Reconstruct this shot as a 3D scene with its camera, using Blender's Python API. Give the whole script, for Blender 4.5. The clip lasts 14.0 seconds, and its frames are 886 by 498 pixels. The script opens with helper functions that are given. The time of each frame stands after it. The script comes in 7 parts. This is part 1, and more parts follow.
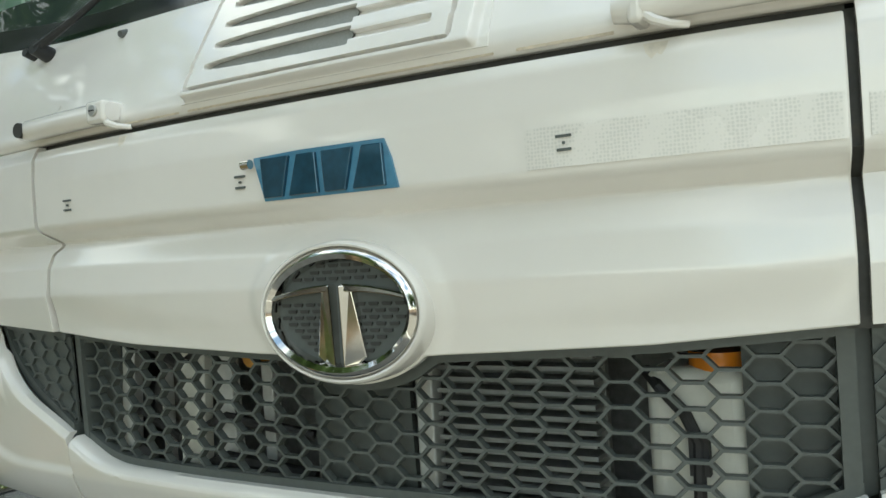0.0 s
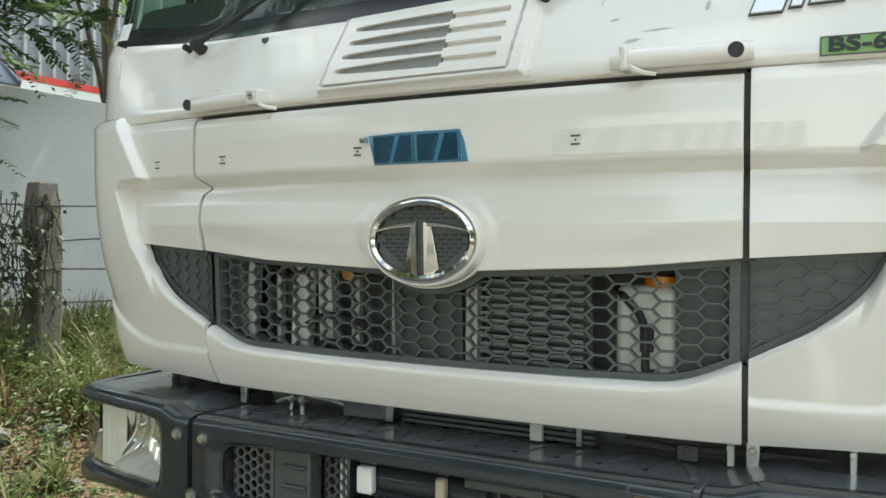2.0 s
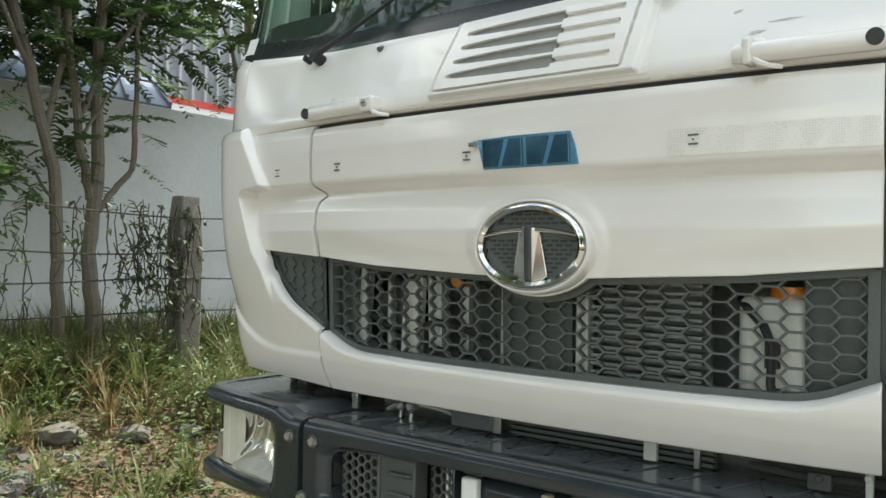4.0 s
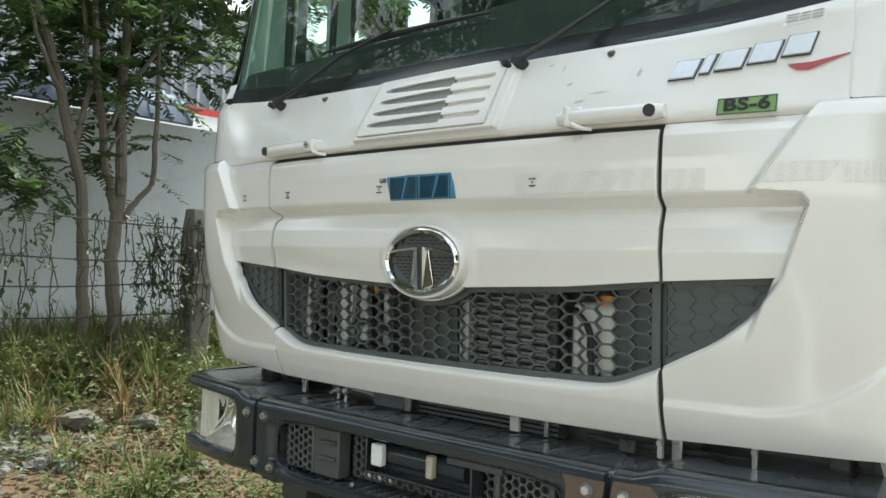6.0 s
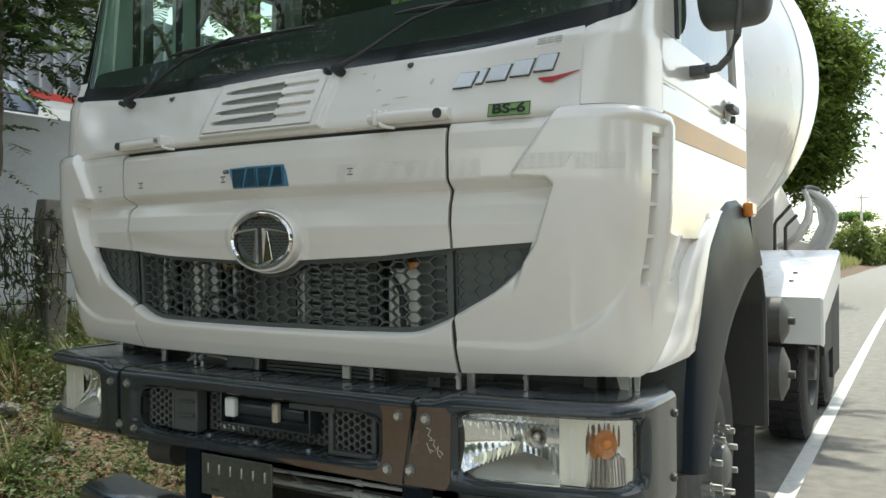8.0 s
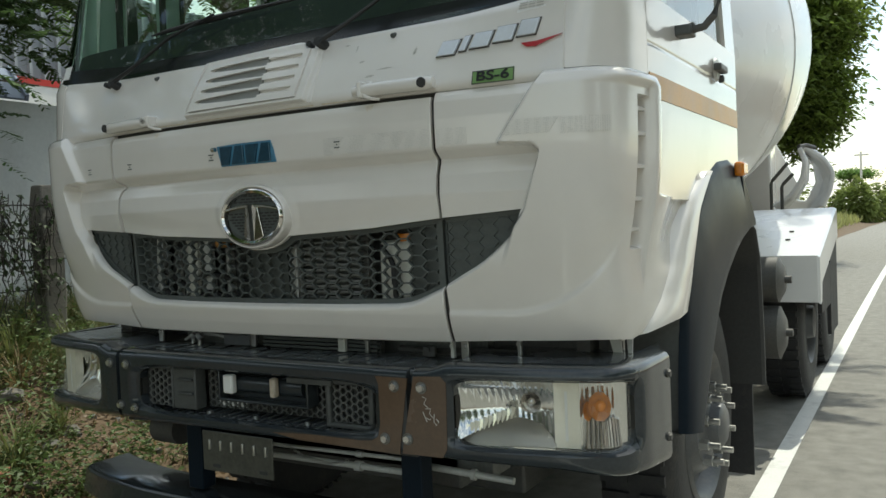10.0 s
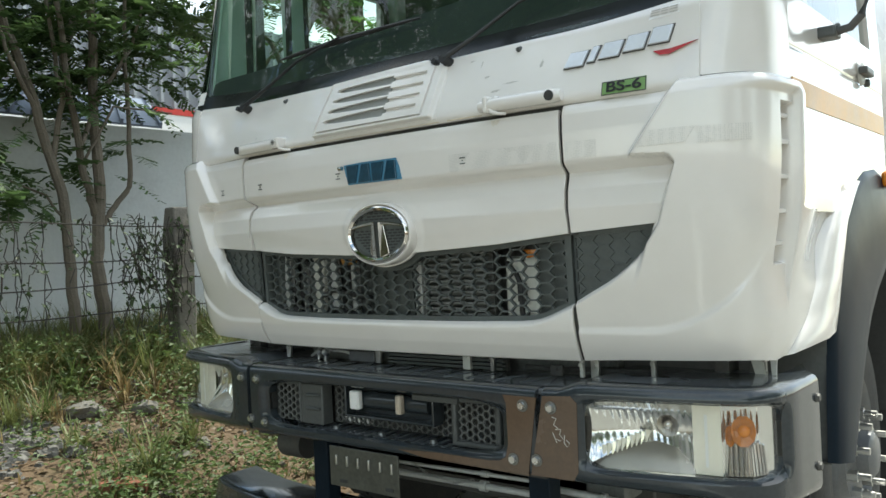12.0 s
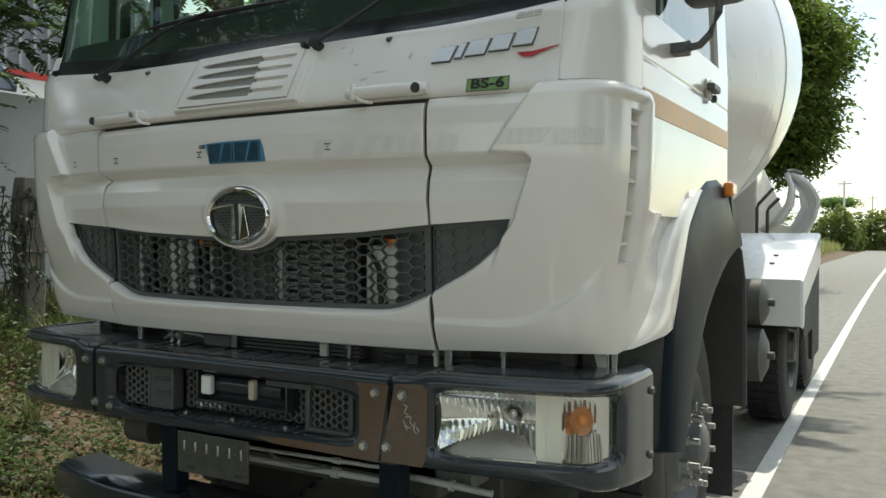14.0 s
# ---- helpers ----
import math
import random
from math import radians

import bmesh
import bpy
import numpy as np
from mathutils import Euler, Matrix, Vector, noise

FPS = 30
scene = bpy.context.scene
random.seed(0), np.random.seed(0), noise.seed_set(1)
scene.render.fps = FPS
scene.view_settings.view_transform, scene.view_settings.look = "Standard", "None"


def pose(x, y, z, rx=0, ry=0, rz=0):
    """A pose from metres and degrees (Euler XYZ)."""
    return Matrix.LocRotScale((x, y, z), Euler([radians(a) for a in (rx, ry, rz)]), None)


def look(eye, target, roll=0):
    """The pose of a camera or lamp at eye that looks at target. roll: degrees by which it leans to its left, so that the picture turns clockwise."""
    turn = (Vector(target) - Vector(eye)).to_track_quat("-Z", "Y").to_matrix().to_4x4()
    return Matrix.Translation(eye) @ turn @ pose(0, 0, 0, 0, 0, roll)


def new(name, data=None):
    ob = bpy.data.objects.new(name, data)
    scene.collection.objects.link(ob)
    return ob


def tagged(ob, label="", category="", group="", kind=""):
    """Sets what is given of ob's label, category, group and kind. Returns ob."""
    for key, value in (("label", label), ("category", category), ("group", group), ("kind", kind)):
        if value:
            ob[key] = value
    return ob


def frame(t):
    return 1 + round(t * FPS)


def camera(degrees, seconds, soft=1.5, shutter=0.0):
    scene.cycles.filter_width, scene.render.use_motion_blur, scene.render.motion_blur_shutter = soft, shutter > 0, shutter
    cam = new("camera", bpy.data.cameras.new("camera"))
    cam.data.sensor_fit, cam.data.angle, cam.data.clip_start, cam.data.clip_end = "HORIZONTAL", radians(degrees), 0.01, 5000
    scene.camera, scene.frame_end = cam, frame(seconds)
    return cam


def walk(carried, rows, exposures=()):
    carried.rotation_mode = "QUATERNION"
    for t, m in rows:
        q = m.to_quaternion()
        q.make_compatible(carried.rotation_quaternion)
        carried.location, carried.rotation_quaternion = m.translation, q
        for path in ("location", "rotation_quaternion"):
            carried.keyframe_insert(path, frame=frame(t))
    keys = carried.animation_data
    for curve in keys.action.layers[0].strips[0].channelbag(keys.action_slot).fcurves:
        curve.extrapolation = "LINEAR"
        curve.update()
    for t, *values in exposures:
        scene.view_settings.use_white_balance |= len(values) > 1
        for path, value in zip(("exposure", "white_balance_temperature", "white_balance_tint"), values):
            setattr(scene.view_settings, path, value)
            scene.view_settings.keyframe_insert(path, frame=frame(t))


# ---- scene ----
cam = camera(57.5, 14.0)
PATH = [
    (0, (0.679, -0.889, 1.432), (-0.28, 0.866, 1.45), -3.3),
    (0.5, (0.784, -1.094, 1.393), (-0.305, 0.583, 1.426), -2.6),
    (1, (0.808, -1.272, 1.398), (-0.259, 0.42, 1.397), -1.5),
    (1.5, (0.82, -1.444, 1.365), (-0.158, 0.301, 1.361), -0.1),
    (2, (0.864, -1.46, 1.362), (-0.084, 0.301, 1.343), 0.4),
    (2.5, (0.88, -1.445, 1.353), (-0.056, 0.322, 1.327), 0.5),
    (3, (0.911, -1.4, 1.341), (-0.022, 0.369, 1.318), -0.7),
    (3.5, (0.887, -1.391, 1.347), (-0.2, 0.287, 1.365), -0.0),
    (3.7, (0.872, -1.394, 1.335), (-0.296, 0.229, 1.347), 0.8),
    (5.8, (1.325, -1.529, 1.354), (0.02, -0.014, 1.397), 1.7),
    (6, (1.408, -1.569, 1.353), (0.126, -0.034, 1.396), 1.8),
    (6.5, (1.629, -1.634, 1.345), (0.376, -0.077, 1.416), 1.3),
    (7, (1.7, -1.732, 1.361), (0.527, -0.114, 1.447), 1.0),
    (7.5, (1.715, -1.821, 1.356), (0.64, -0.136, 1.41), 0.8),
    (7.7, (1.73, -1.838, 1.342), (0.688, -0.131, 1.367), 0.5),
    (9.8, (1.795, -1.819, 1.323), (0.824, -0.072, 1.271), -1.8),
    (10, (1.778, -1.824, 1.326), (0.759, -0.105, 1.258), -2.4),
    (10.5, (1.718, -1.822, 1.314), (0.517, -0.224, 1.256), -3.3),
    (11, (1.698, -1.828, 1.321), (0.406, -0.302, 1.295), -3.1),
    (11.5, (1.703, -1.824, 1.324), (0.416, -0.293, 1.306), -3.0),
    (12, (1.719, -1.824, 1.32), (0.479, -0.255, 1.311), -2.8),
    (12.5, (1.724, -1.816, 1.327), (0.559, -0.19, 1.332), -2.3),
    (13, (1.742, -1.808, 1.325), (0.651, -0.132, 1.322), -1.4),
    (13.5, (1.764, -1.806, 1.325), (0.748, -0.084, 1.3), -0.5),
    (14, (1.762, -1.812, 1.315), (0.776, -0.073, 1.274), 0.0),
]
walk(cam, [(t, look(eye, target, roll)) for t, eye, target, roll in PATH], exposures=[(0, 1.44, 6950, -3), (1.0, 1.44, 6950, -1), (2.0, 1.44, 6980, 0), (3.5, 1.42, 7020, 4), (6.0, 1.38, 6800, 2), (6.5, 1.18, 6780, 2), (7.5, 0.90, 6800, 3), (10, 0.38, 6850, 0), (11, 1.18, 6650, 0), (12.5, 1.04, 6700, 1), (14, 0.43, 6900, 1)])

# ---- world, sun, exposure ----
SUN_TO = Vector((0.085, 0.53, 0.845)).normalized()
world = bpy.data.worlds.new("sky")
scene.world = world
world.use_nodes = True
wn, wl = world.node_tree.nodes, world.node_tree.links
wn.clear()
w_out, w_bg = wn.new("ShaderNodeOutputWorld"), wn.new("ShaderNodeBackground")
w_sky = wn.new("ShaderNodeTexSky")
w_sky.sky_type, w_sky.sun_disc = "NISHITA", False
w_sky.sun_elevation = math.asin(SUN_TO.z)
w_sky.sun_rotation = math.atan2(SUN_TO.x, SUN_TO.y)
w_sky.dust_density, w_sky.air_density = 1.0, 1.2
# broken white cloud over the blue
w_tc, w_map, w_noise = wn.new("ShaderNodeTexCoord"), wn.new("ShaderNodeMapping"), wn.new("ShaderNodeTexNoise")
w_map.inputs["Scale"].default_value = (1.0, 1.0, 2.4)
w_map.inputs["Location"].default_value = (0.62, 0.31, 0.0)
w_noise.inputs["Scale"].default_value, w_noise.inputs["Detail"].default_value = 3.2, 9.0
w_noise.inputs["Roughness"].default_value = 0.55
w_ramp = wn.new("ShaderNodeValToRGB")
w_ramp.color_ramp.elements[0].position, w_ramp.color_ramp.elements[1].position = 0.40, 0.64
w_mix = wn.new("ShaderNodeMix")
w_mix.data_type = "RGBA"
w_mix.inputs[7].default_value = (7.2, 7.3, 7.5, 1)
wl.new(w_tc.outputs["Generated"], w_map.inputs["Vector"])
wl.new(w_map.outputs[0], w_noise.inputs["Vector"])
wl.new(w_noise.outputs["Fac"], w_ramp.inputs[0])
wl.new(w_ramp.outputs[0], w_mix.inputs[0])
wl.new(w_sky.outputs[0], w_mix.inputs[6])
wl.new(w_mix.outputs[2], w_bg.inputs["Color"])
w_bg.inputs["Strength"].default_value = 0.15
wl.new(w_bg.outputs[0], w_out.inputs[0])

sun_data = bpy.data.lights.new("sun", "SUN")
sun_data.energy, sun_data.angle, sun_data.color = 2.9, radians(0.55), (1.0, 0.965, 0.91)
sun = new("sun", sun_data)
sun.matrix_world = look(SUN_TO * 30, (0, 0, 0))


# ---- materials ----
def mat(name, color, rough=0.5, metal=0.0, coat=0.0, vary=0.12, scale=6.0, fine=90.0, bump=0.0, bump_scale=120.0,
        dirt=None, dirt_amount=0.0, spec=0.5, piece=0.0, island=0.0, rough_vary=0.1):
    """A principled surface with colour variation at two scales, fine relief, dirt patches and piece by piece change."""
    m = bpy.data.materials.new(name)
    m.use_nodes = True
    nt = m.node_tree
    n, l = nt.nodes, nt.links
    b = n["Principled BSDF"]
    b.inputs["Metallic"].default_value = metal
    b.inputs["Specular IOR Level"].default_value = spec
    b.inputs["Coat Weight"].default_value = coat
    b.inputs["Coat Roughness"].default_value = 0.06
    tc = n.new("ShaderNodeTexCoord")
    big, small = n.new("ShaderNodeTexNoise"), n.new("ShaderNodeTexNoise")
    big.inputs["Scale"].default_value, big.inputs["Detail"].default_value = scale, 5
    small.inputs["Scale"].default_value, small.inputs["Detail"].default_value = fine, 3
    for t in (big, small):
        l.new(tc.outputs["Object"], t.inputs["Vector"])
    add = n.new("ShaderNodeMath")
    add.operation = "ADD"
    l.new(big.outputs["Fac"], add.inputs[0])
    l.new(small.outputs["Fac"], add.inputs[1])
    val = n.new("ShaderNodeMapRange")
    val.inputs["From Min"].default_value, val.inputs["From Max"].default_value = 0.6, 1.4
    val.inputs["To Min"].default_value, val.inputs["To Max"].default_value = 1 - vary, 1 + vary
    l.new(add.outputs[0], val.inputs["Value"])
    last = val.outputs[0]
    for amount, node, out in ((piece, "ShaderNodeObjectInfo", "Random"), (island, "ShaderNodeNewGeometry", "Random Per Island")):
        if amount:
            src, mr, mu = n.new(node), n.new("ShaderNodeMapRange"), n.new("ShaderNodeMath")
            mr.inputs["To Min"].default_value, mr.inputs["To Max"].default_value = 1 - amount, 1 + amount
            mu.operation = "MULTIPLY"
            l.new(src.outputs[out], mr.inputs["Value"])
            l.new(mr.outputs[0], mu.inputs[0])
            l.new(last, mu.inputs[1])
            last = mu.outputs[0]
    col = n.new("ShaderNodeVectorMath")
    col.operation = "SCALE"
    col.inputs[0].default_value = color
    l.new(last, col.inputs["Scale"])
    base = col.outputs[0]
    if dirt:
        dn, dr, mx = n.new("ShaderNodeTexNoise"), n.new("ShaderNodeMapRange"), n.new("ShaderNodeMix")
        dn.inputs["Scale"].default_value, dn.inputs["Detail"].default_value = scale * 1.7, 8
        dn.inputs["Roughness"].default_value = 0.7
        l.new(tc.outputs["Object"], dn.inputs["Vector"])
        dr.inputs["From Min"].default_value, dr.inputs["From Max"].default_value = 0.52, 0.75
        dr.inputs["To Max"].default_value = dirt_amount
        l.new(dn.outputs["Fac"], dr.inputs["Value"])
        mx.data_type = "RGBA"
        l.new(dr.outputs[0], mx.inputs[0])
        l.new(base, mx.inputs[6])
        mx.inputs[7].default_value = (*dirt, 1)
        base = mx.outputs[2]
    l.new(base, b.inputs["Base Color"])
    rr = n.new("ShaderNodeMapRange")
    rr.inputs["To Min"].default_value, rr.inputs["To Max"].default_value = max(0.02, rough - rough_vary), min(1, rough + rough_vary)
    l.new(big.outputs["Fac"], rr.inputs["Value"])
    l.new(rr.outputs[0], b.inputs["Roughness"])
    if bump:
        bn, bp = n.new("ShaderNodeTexNoise"), n.new("ShaderNodeBump")
        bn.inputs["Scale"].default_value, bn.inputs["Detail"].default_value = bump_scale, 4
        l.new(tc.outputs["Object"], bn.inputs["Vector"])
        bp.inputs["Strength"].default_value, bp.inputs["Distance"].default_value = bump, 0.01
        l.new(bn.outputs["Fac"], bp.inputs["Height"])
        l.new(bp.outputs[0], b.inputs["Normal"])
    return m


def glass_mat(name, tint, gloss_rough=0.0, power=5.0):
    """Thin tinted pane: clear body with a Fresnel gloss."""
    m = bpy.data.materials.new(name)
    m.use_nodes = True
    n, l = m.node_tree.nodes, m.node_tree.links
    n.clear()
    out, mix, tr, gl, lw, pw, ma = (n.new("ShaderNode" + k) for k in ("OutputMaterial", "MixShader", "BsdfTransparent", "BsdfGlossy", "LayerWeight", "Math", "Math"))
    tr.inputs[0].default_value = (*tint, 1)
    gl.inputs["Roughness"].default_value = gloss_rough
    lw.inputs["Blend"].default_value = 0.5
    pw.operation, ma.operation = "POWER", "MULTIPLY_ADD"
    pw.inputs[1].default_value = power
    ma.inputs[1].default_value, ma.inputs[2].default_value = 0.90, 0.055
    l.new(lw.outputs["Facing"], pw.inputs[0])
    l.new(pw.outputs[0], ma.inputs[0])
    l.new(ma.outputs[0], mix.inputs[0])
    l.new(tr.outputs[0], mix.inputs[1])
    l.new(gl.outputs[0], mix.inputs[2])
    l.new(mix.outputs[0], out.inputs[0])
    return m


M_WHITE = mat("white_paint", (0.80, 0.768, 0.725), 0.22, coat=1.0, vary=0.02, scale=1.6, fine=14, dirt=(0.60, 0.57, 0.50), dirt_amount=0.14, bump=0.02, bump_scale=9)
M_DRUM = mat("drum_paint", (0.80, 0.80, 0.79), 0.28, coat=0.5, vary=0.03, scale=0.9, fine=6, dirt=(0.55, 0.54, 0.5), dirt_amount=0.18)
M_BLACK = mat("black_plastic", (0.078, 0.083, 0.080), 0.46, vary=0.2, scale=5, bump=0.12, bump_scale=420)
M_MESH = mat("dusty_mesh_plastic", (0.115, 0.12, 0.115), 0.5, vary=0.25, scale=6, dirt=(0.16, 0.15, 0.13), dirt_amount=0.5)
M_FLARE = mat("flare_plastic", (0.011, 0.018, 0.027), 0.34, spec=0.08, vary=0.2, scale=4, bump=0.05, bump_scale=300, dirt=(0.018, 0.022, 0.026), dirt_amount=0.4)
M_WIPER = mat("wiper_black", (0.020, 0.021, 0.022), 0.5, vary=0.2)
M_STAIN = mat("tan_grime", (0.58, 0.50, 0.38), 0.6, vary=0.22, scale=30, fine=160)
M_DRIP = mat("faint_tan_run", (0.67, 0.62, 0.54), 0.5, vary=0.15, scale=30, fine=160)
M_LUG = mat("tan_lug_paint", (0.50, 0.43, 0.34), 0.5, vary=0.2, scale=30)
M_SCUFF = mat("grey_scuff", (0.50, 0.48, 0.44), 0.8, vary=0.2, fine=200)
M_GRILLE = mat("grille_plastic", (0.088, 0.100, 0.095), 0.52, vary=0.15, scale=8, dirt=(0.10, 0.095, 0.085), dirt_amount=0.4)
M_BUMPER = mat("bumper_coat", (0.032, 0.039, 0.044), 0.20, coat=0.6, spec=0.25, vary=0.2, scale=4, dirt=(0.035, 0.036, 0.036), dirt_amount=0.25, bump=0.025, bump_scale=160)
# upward bumper faces: dust, with the sky's reflection lifted into the base colour
M_BUMPTOP = mat("dusty_skylit_bumper_top", (0.105, 0.115, 0.122), 0.26, coat=0.55, vary=0.3, scale=5, dirt=(0.155, 0.15, 0.14), dirt_amount=0.6, bump=0.05, bump_scale=160)
# brown of the ground mirrored in the bumper, put into the base colour
M_GROUNDREFL = mat("bumper_ground_reflection", (0.108, 0.070, 0.046), 0.25, coat=0.5, vary=0.15, scale=7, dirt=(0.06, 0.045, 0.035), dirt_amount=0.5)
M_RUBBER = mat("rubber", (0.026, 0.026, 0.027), 0.68, vary=0.25, scale=9, dirt=(0.10, 0.085, 0.066), dirt_amount=0.35, bump=0.2, bump_scale=90)
M_JOINTFILL = mat("joint_haze_grey", (0.055, 0.055, 0.050), 0.7, vary=0.25, scale=8, dirt=(0.16, 0.13, 0.09), dirt_amount=0.5)
M_BAY = mat("dusty_engine_bay", (0.17, 0.175, 0.165), 0.7, vary=0.35, scale=14, dirt=(0.10, 0.09, 0.075), dirt_amount=0.6)
M_GAP = mat("seam_sealer", (0.046, 0.046, 0.044), 0.8, vary=0.2)
M_CHROME = mat("chrome", (0.66, 0.64, 0.61), 0.06, metal=1, vary=0.02, rough_vary=0.03)
M_STEEL = mat("zinc_steel", (0.55, 0.55, 0.53), 0.32, metal=1, vary=0.1, dirt=(0.25, 0.2, 0.15), dirt_amount=0.3)
M_WASHER = mat("grey_steel_washer", (0.20, 0.205, 0.20), 0.35, metal=0.8, vary=0.15, scale=40)
M_ZINC = mat("bright_zinc_bolt", (0.72, 0.73, 0.72), 0.28, metal=0.9, vary=0.08, scale=40)
M_ALU = mat("cast_aluminium", (0.58, 0.59, 0.57), 0.5, metal=0.25, vary=0.12, scale=14)
M_FIN = mat("dull_cooler_fin", (0.26, 0.27, 0.26), 0.55, metal=0.2, vary=0.15, scale=20)
M_RIM = mat("grey_rim_paint", (0.13, 0.135, 0.14), 0.45, metal=0.3, vary=0.15, dirt=(0.26, 0.23, 0.19), dirt_amount=0.5)
M_IRON = mat("dark_chassis_steel", (0.090, 0.089, 0.084), 0.55, metal=0.2, vary=0.25, dirt=(0.14, 0.12, 0.095), dirt_amount=0.5)
M_CARRIER = mat("dusty_carrier_steel", (0.085, 0.085, 0.070), 0.5, metal=0.3, vary=0.3, scale=14, dirt=(0.08, 0.07, 0.06), dirt_amount=0.6)
M_TANK = mat("translucent_tank_plastic", (0.66, 0.66, 0.60), 0.45, vary=0.06)
M_BLUE = mat("blue_protective_film", (0.075, 0.23, 0.36), 0.16, coat=0.6, vary=0.15, scale=20)
M_BLUED = mat("dark_blue_film_over_chrome", (0.022, 0.085, 0.14), 0.12, metal=0.45, coat=0.6, vary=0.3, scale=30)
M_BADGE = mat("satin_badge_chrome", (0.76, 0.80, 0.86), 0.30, metal=0.25, vary=0.06)
M_RED = mat("red_badge", (0.42, 0.02, 0.03), 0.25, coat=0.5, vary=0.1)
M_GREEN = mat("green_plate", (0.20, 0.36, 0.12), 0.4, vary=0.08)
M_INK = mat("black_ink", (0.012, 0.014, 0.013), 0.5, vary=0.1)
M_STICK = mat("white_sticker", (0.84, 0.84, 0.82), 0.5, vary=0.03)
M_CHALK = mat("chalk", (0.72, 0.70, 0.64), 0.9, vary=0.2, fine=300)
M_ORANGE = mat("amber_lens", (0.72, 0.235, 0.026), 0.18, coat=0.6, vary=0.12, scale=40)
M_BULB = mat("amber_bulb_glass", (0.46, 0.15, 0.02), 0.2, coat=0.4, vary=0.3, scale=60)
M_TAPE_Y = mat("yellow_reflective_tape", (0.62, 0.31, 0.075), 0.35, vary=0.10, scale=12)
M_REFL = mat("headlamp_reflector", (0.84, 0.84, 0.83), 0.10, metal=0.9, vary=0.03, rough_vary=0.04)
M_LAMPBODY = mat("headlamp_bezel", (0.90, 0.86, 0.74), 0.25, metal=0.1, vary=0.05)
M_FLOOR = mat("headlamp_floor", (0.45, 0.43, 0.38), 0.25, metal=0.6, vary=0.06, scale=12)
M_LENS = glass_mat("headlamp_lens", (0.95, 0.96, 0.95))
M_WIND = glass_mat("green_tinted_windscreen", (0.66, 0.80, 0.73))
M_SIDEGLASS = glass_mat("side_glass", (0.86, 0.94, 0.90), power=2.8)
M_FRIT = mat("black_glass_border", (0.014, 0.016, 0.016), 0.18, spec=0.22, vary=0.2)
M_SLOTSHADE = mat("louvre_shade_grey", (0.25, 0.255, 0.24), 0.7, vary=0.15, fine=300)
M_DASH = mat("dashboard_plastic", (0.036, 0.040, 0.039), 0.75, vary=0.2)
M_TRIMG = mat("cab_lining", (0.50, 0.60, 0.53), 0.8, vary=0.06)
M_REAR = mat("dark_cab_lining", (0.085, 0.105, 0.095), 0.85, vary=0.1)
M_SEAT = mat("seat_cloth", (0.012, 0.018, 0.034), 0.9, vary=0.3)
M_ASPHALT = mat("asphalt", (0.232, 0.222, 0.196), 0.85, vary=0.42, scale=9, fine=260, bump=0.8, bump_scale=170, dirt=(0.27, 0.26, 0.235), dirt_amount=0.5)
M_LINE = mat("road_paint", (0.72, 0.72, 0.68), 0.6, vary=0.08, scale=4, dirt=(0.35, 0.34, 0.31), dirt_amount=0.6, bump=0.3, bump_scale=120)
M_SOIL = mat("dry_soil", (0.125, 0.083, 0.048), 0.95, vary=0.3, scale=2.2, fine=60, bump=0.8, bump_scale=25, dirt=(0.10, 0.095, 0.04), dirt_amount=0.8)
M_WALL = mat("lime_washed_wall", (0.57, 0.585, 0.575), 0.9, vary=0.07, scale=1.2, fine=30, dirt=(0.36, 0.36, 0.34), dirt_amount=0.45, bump=0.15, bump_scale=30)
M_POST = mat("weathered_concrete", (0.165, 0.152, 0.13), 0.95, vary=0.2, scale=9, fine=80, bump=0.6, bump_scale=60, dirt=(0.10, 0.095, 0.08), dirt_amount=0.6)
M_BARK = mat("bark", (0.155, 0.13, 0.10), 0.95, vary=0.25, scale=14, fine=90, bump=0.7, bump_scale=70)
M_WIRE = mat("rusty_wire", (0.045, 0.038, 0.032), 0.8, vary=0.3)
M_ROOF = mat("blue_grey_sheet_roof", (0.16, 0.19, 0.25), 0.5, vary=0.12, scale=3)
M_CLAD = mat("grey_ribbed_cladding", (0.27, 0.285, 0.305), 0.5, vary=0.1, scale=3)
M_RIB = mat("pale_cladding_rib", (0.36, 0.38, 0.40), 0.5, vary=0.08)
M_REDW = mat("red_painted_band", (0.55, 0.05, 0.04), 0.5, vary=0.1)
M_STONE = mat("rubble", (0.125, 0.117, 0.104), 0.95, vary=0.2, scale=9, fine=70, bump=0.5, bump_scale=50, island=0.3)
M_GRAVEL = mat("crushed_stone", (0.145, 0.14, 0.13), 0.95, vary=0.25, scale=9, fine=70, bump=0.5, bump_scale=50, island=0.4)
M_BRICK = mat("brick", (0.25, 0.10, 0.06), 0.95, vary=0.2, scale=20, bump=0.5, bump_scale=90)


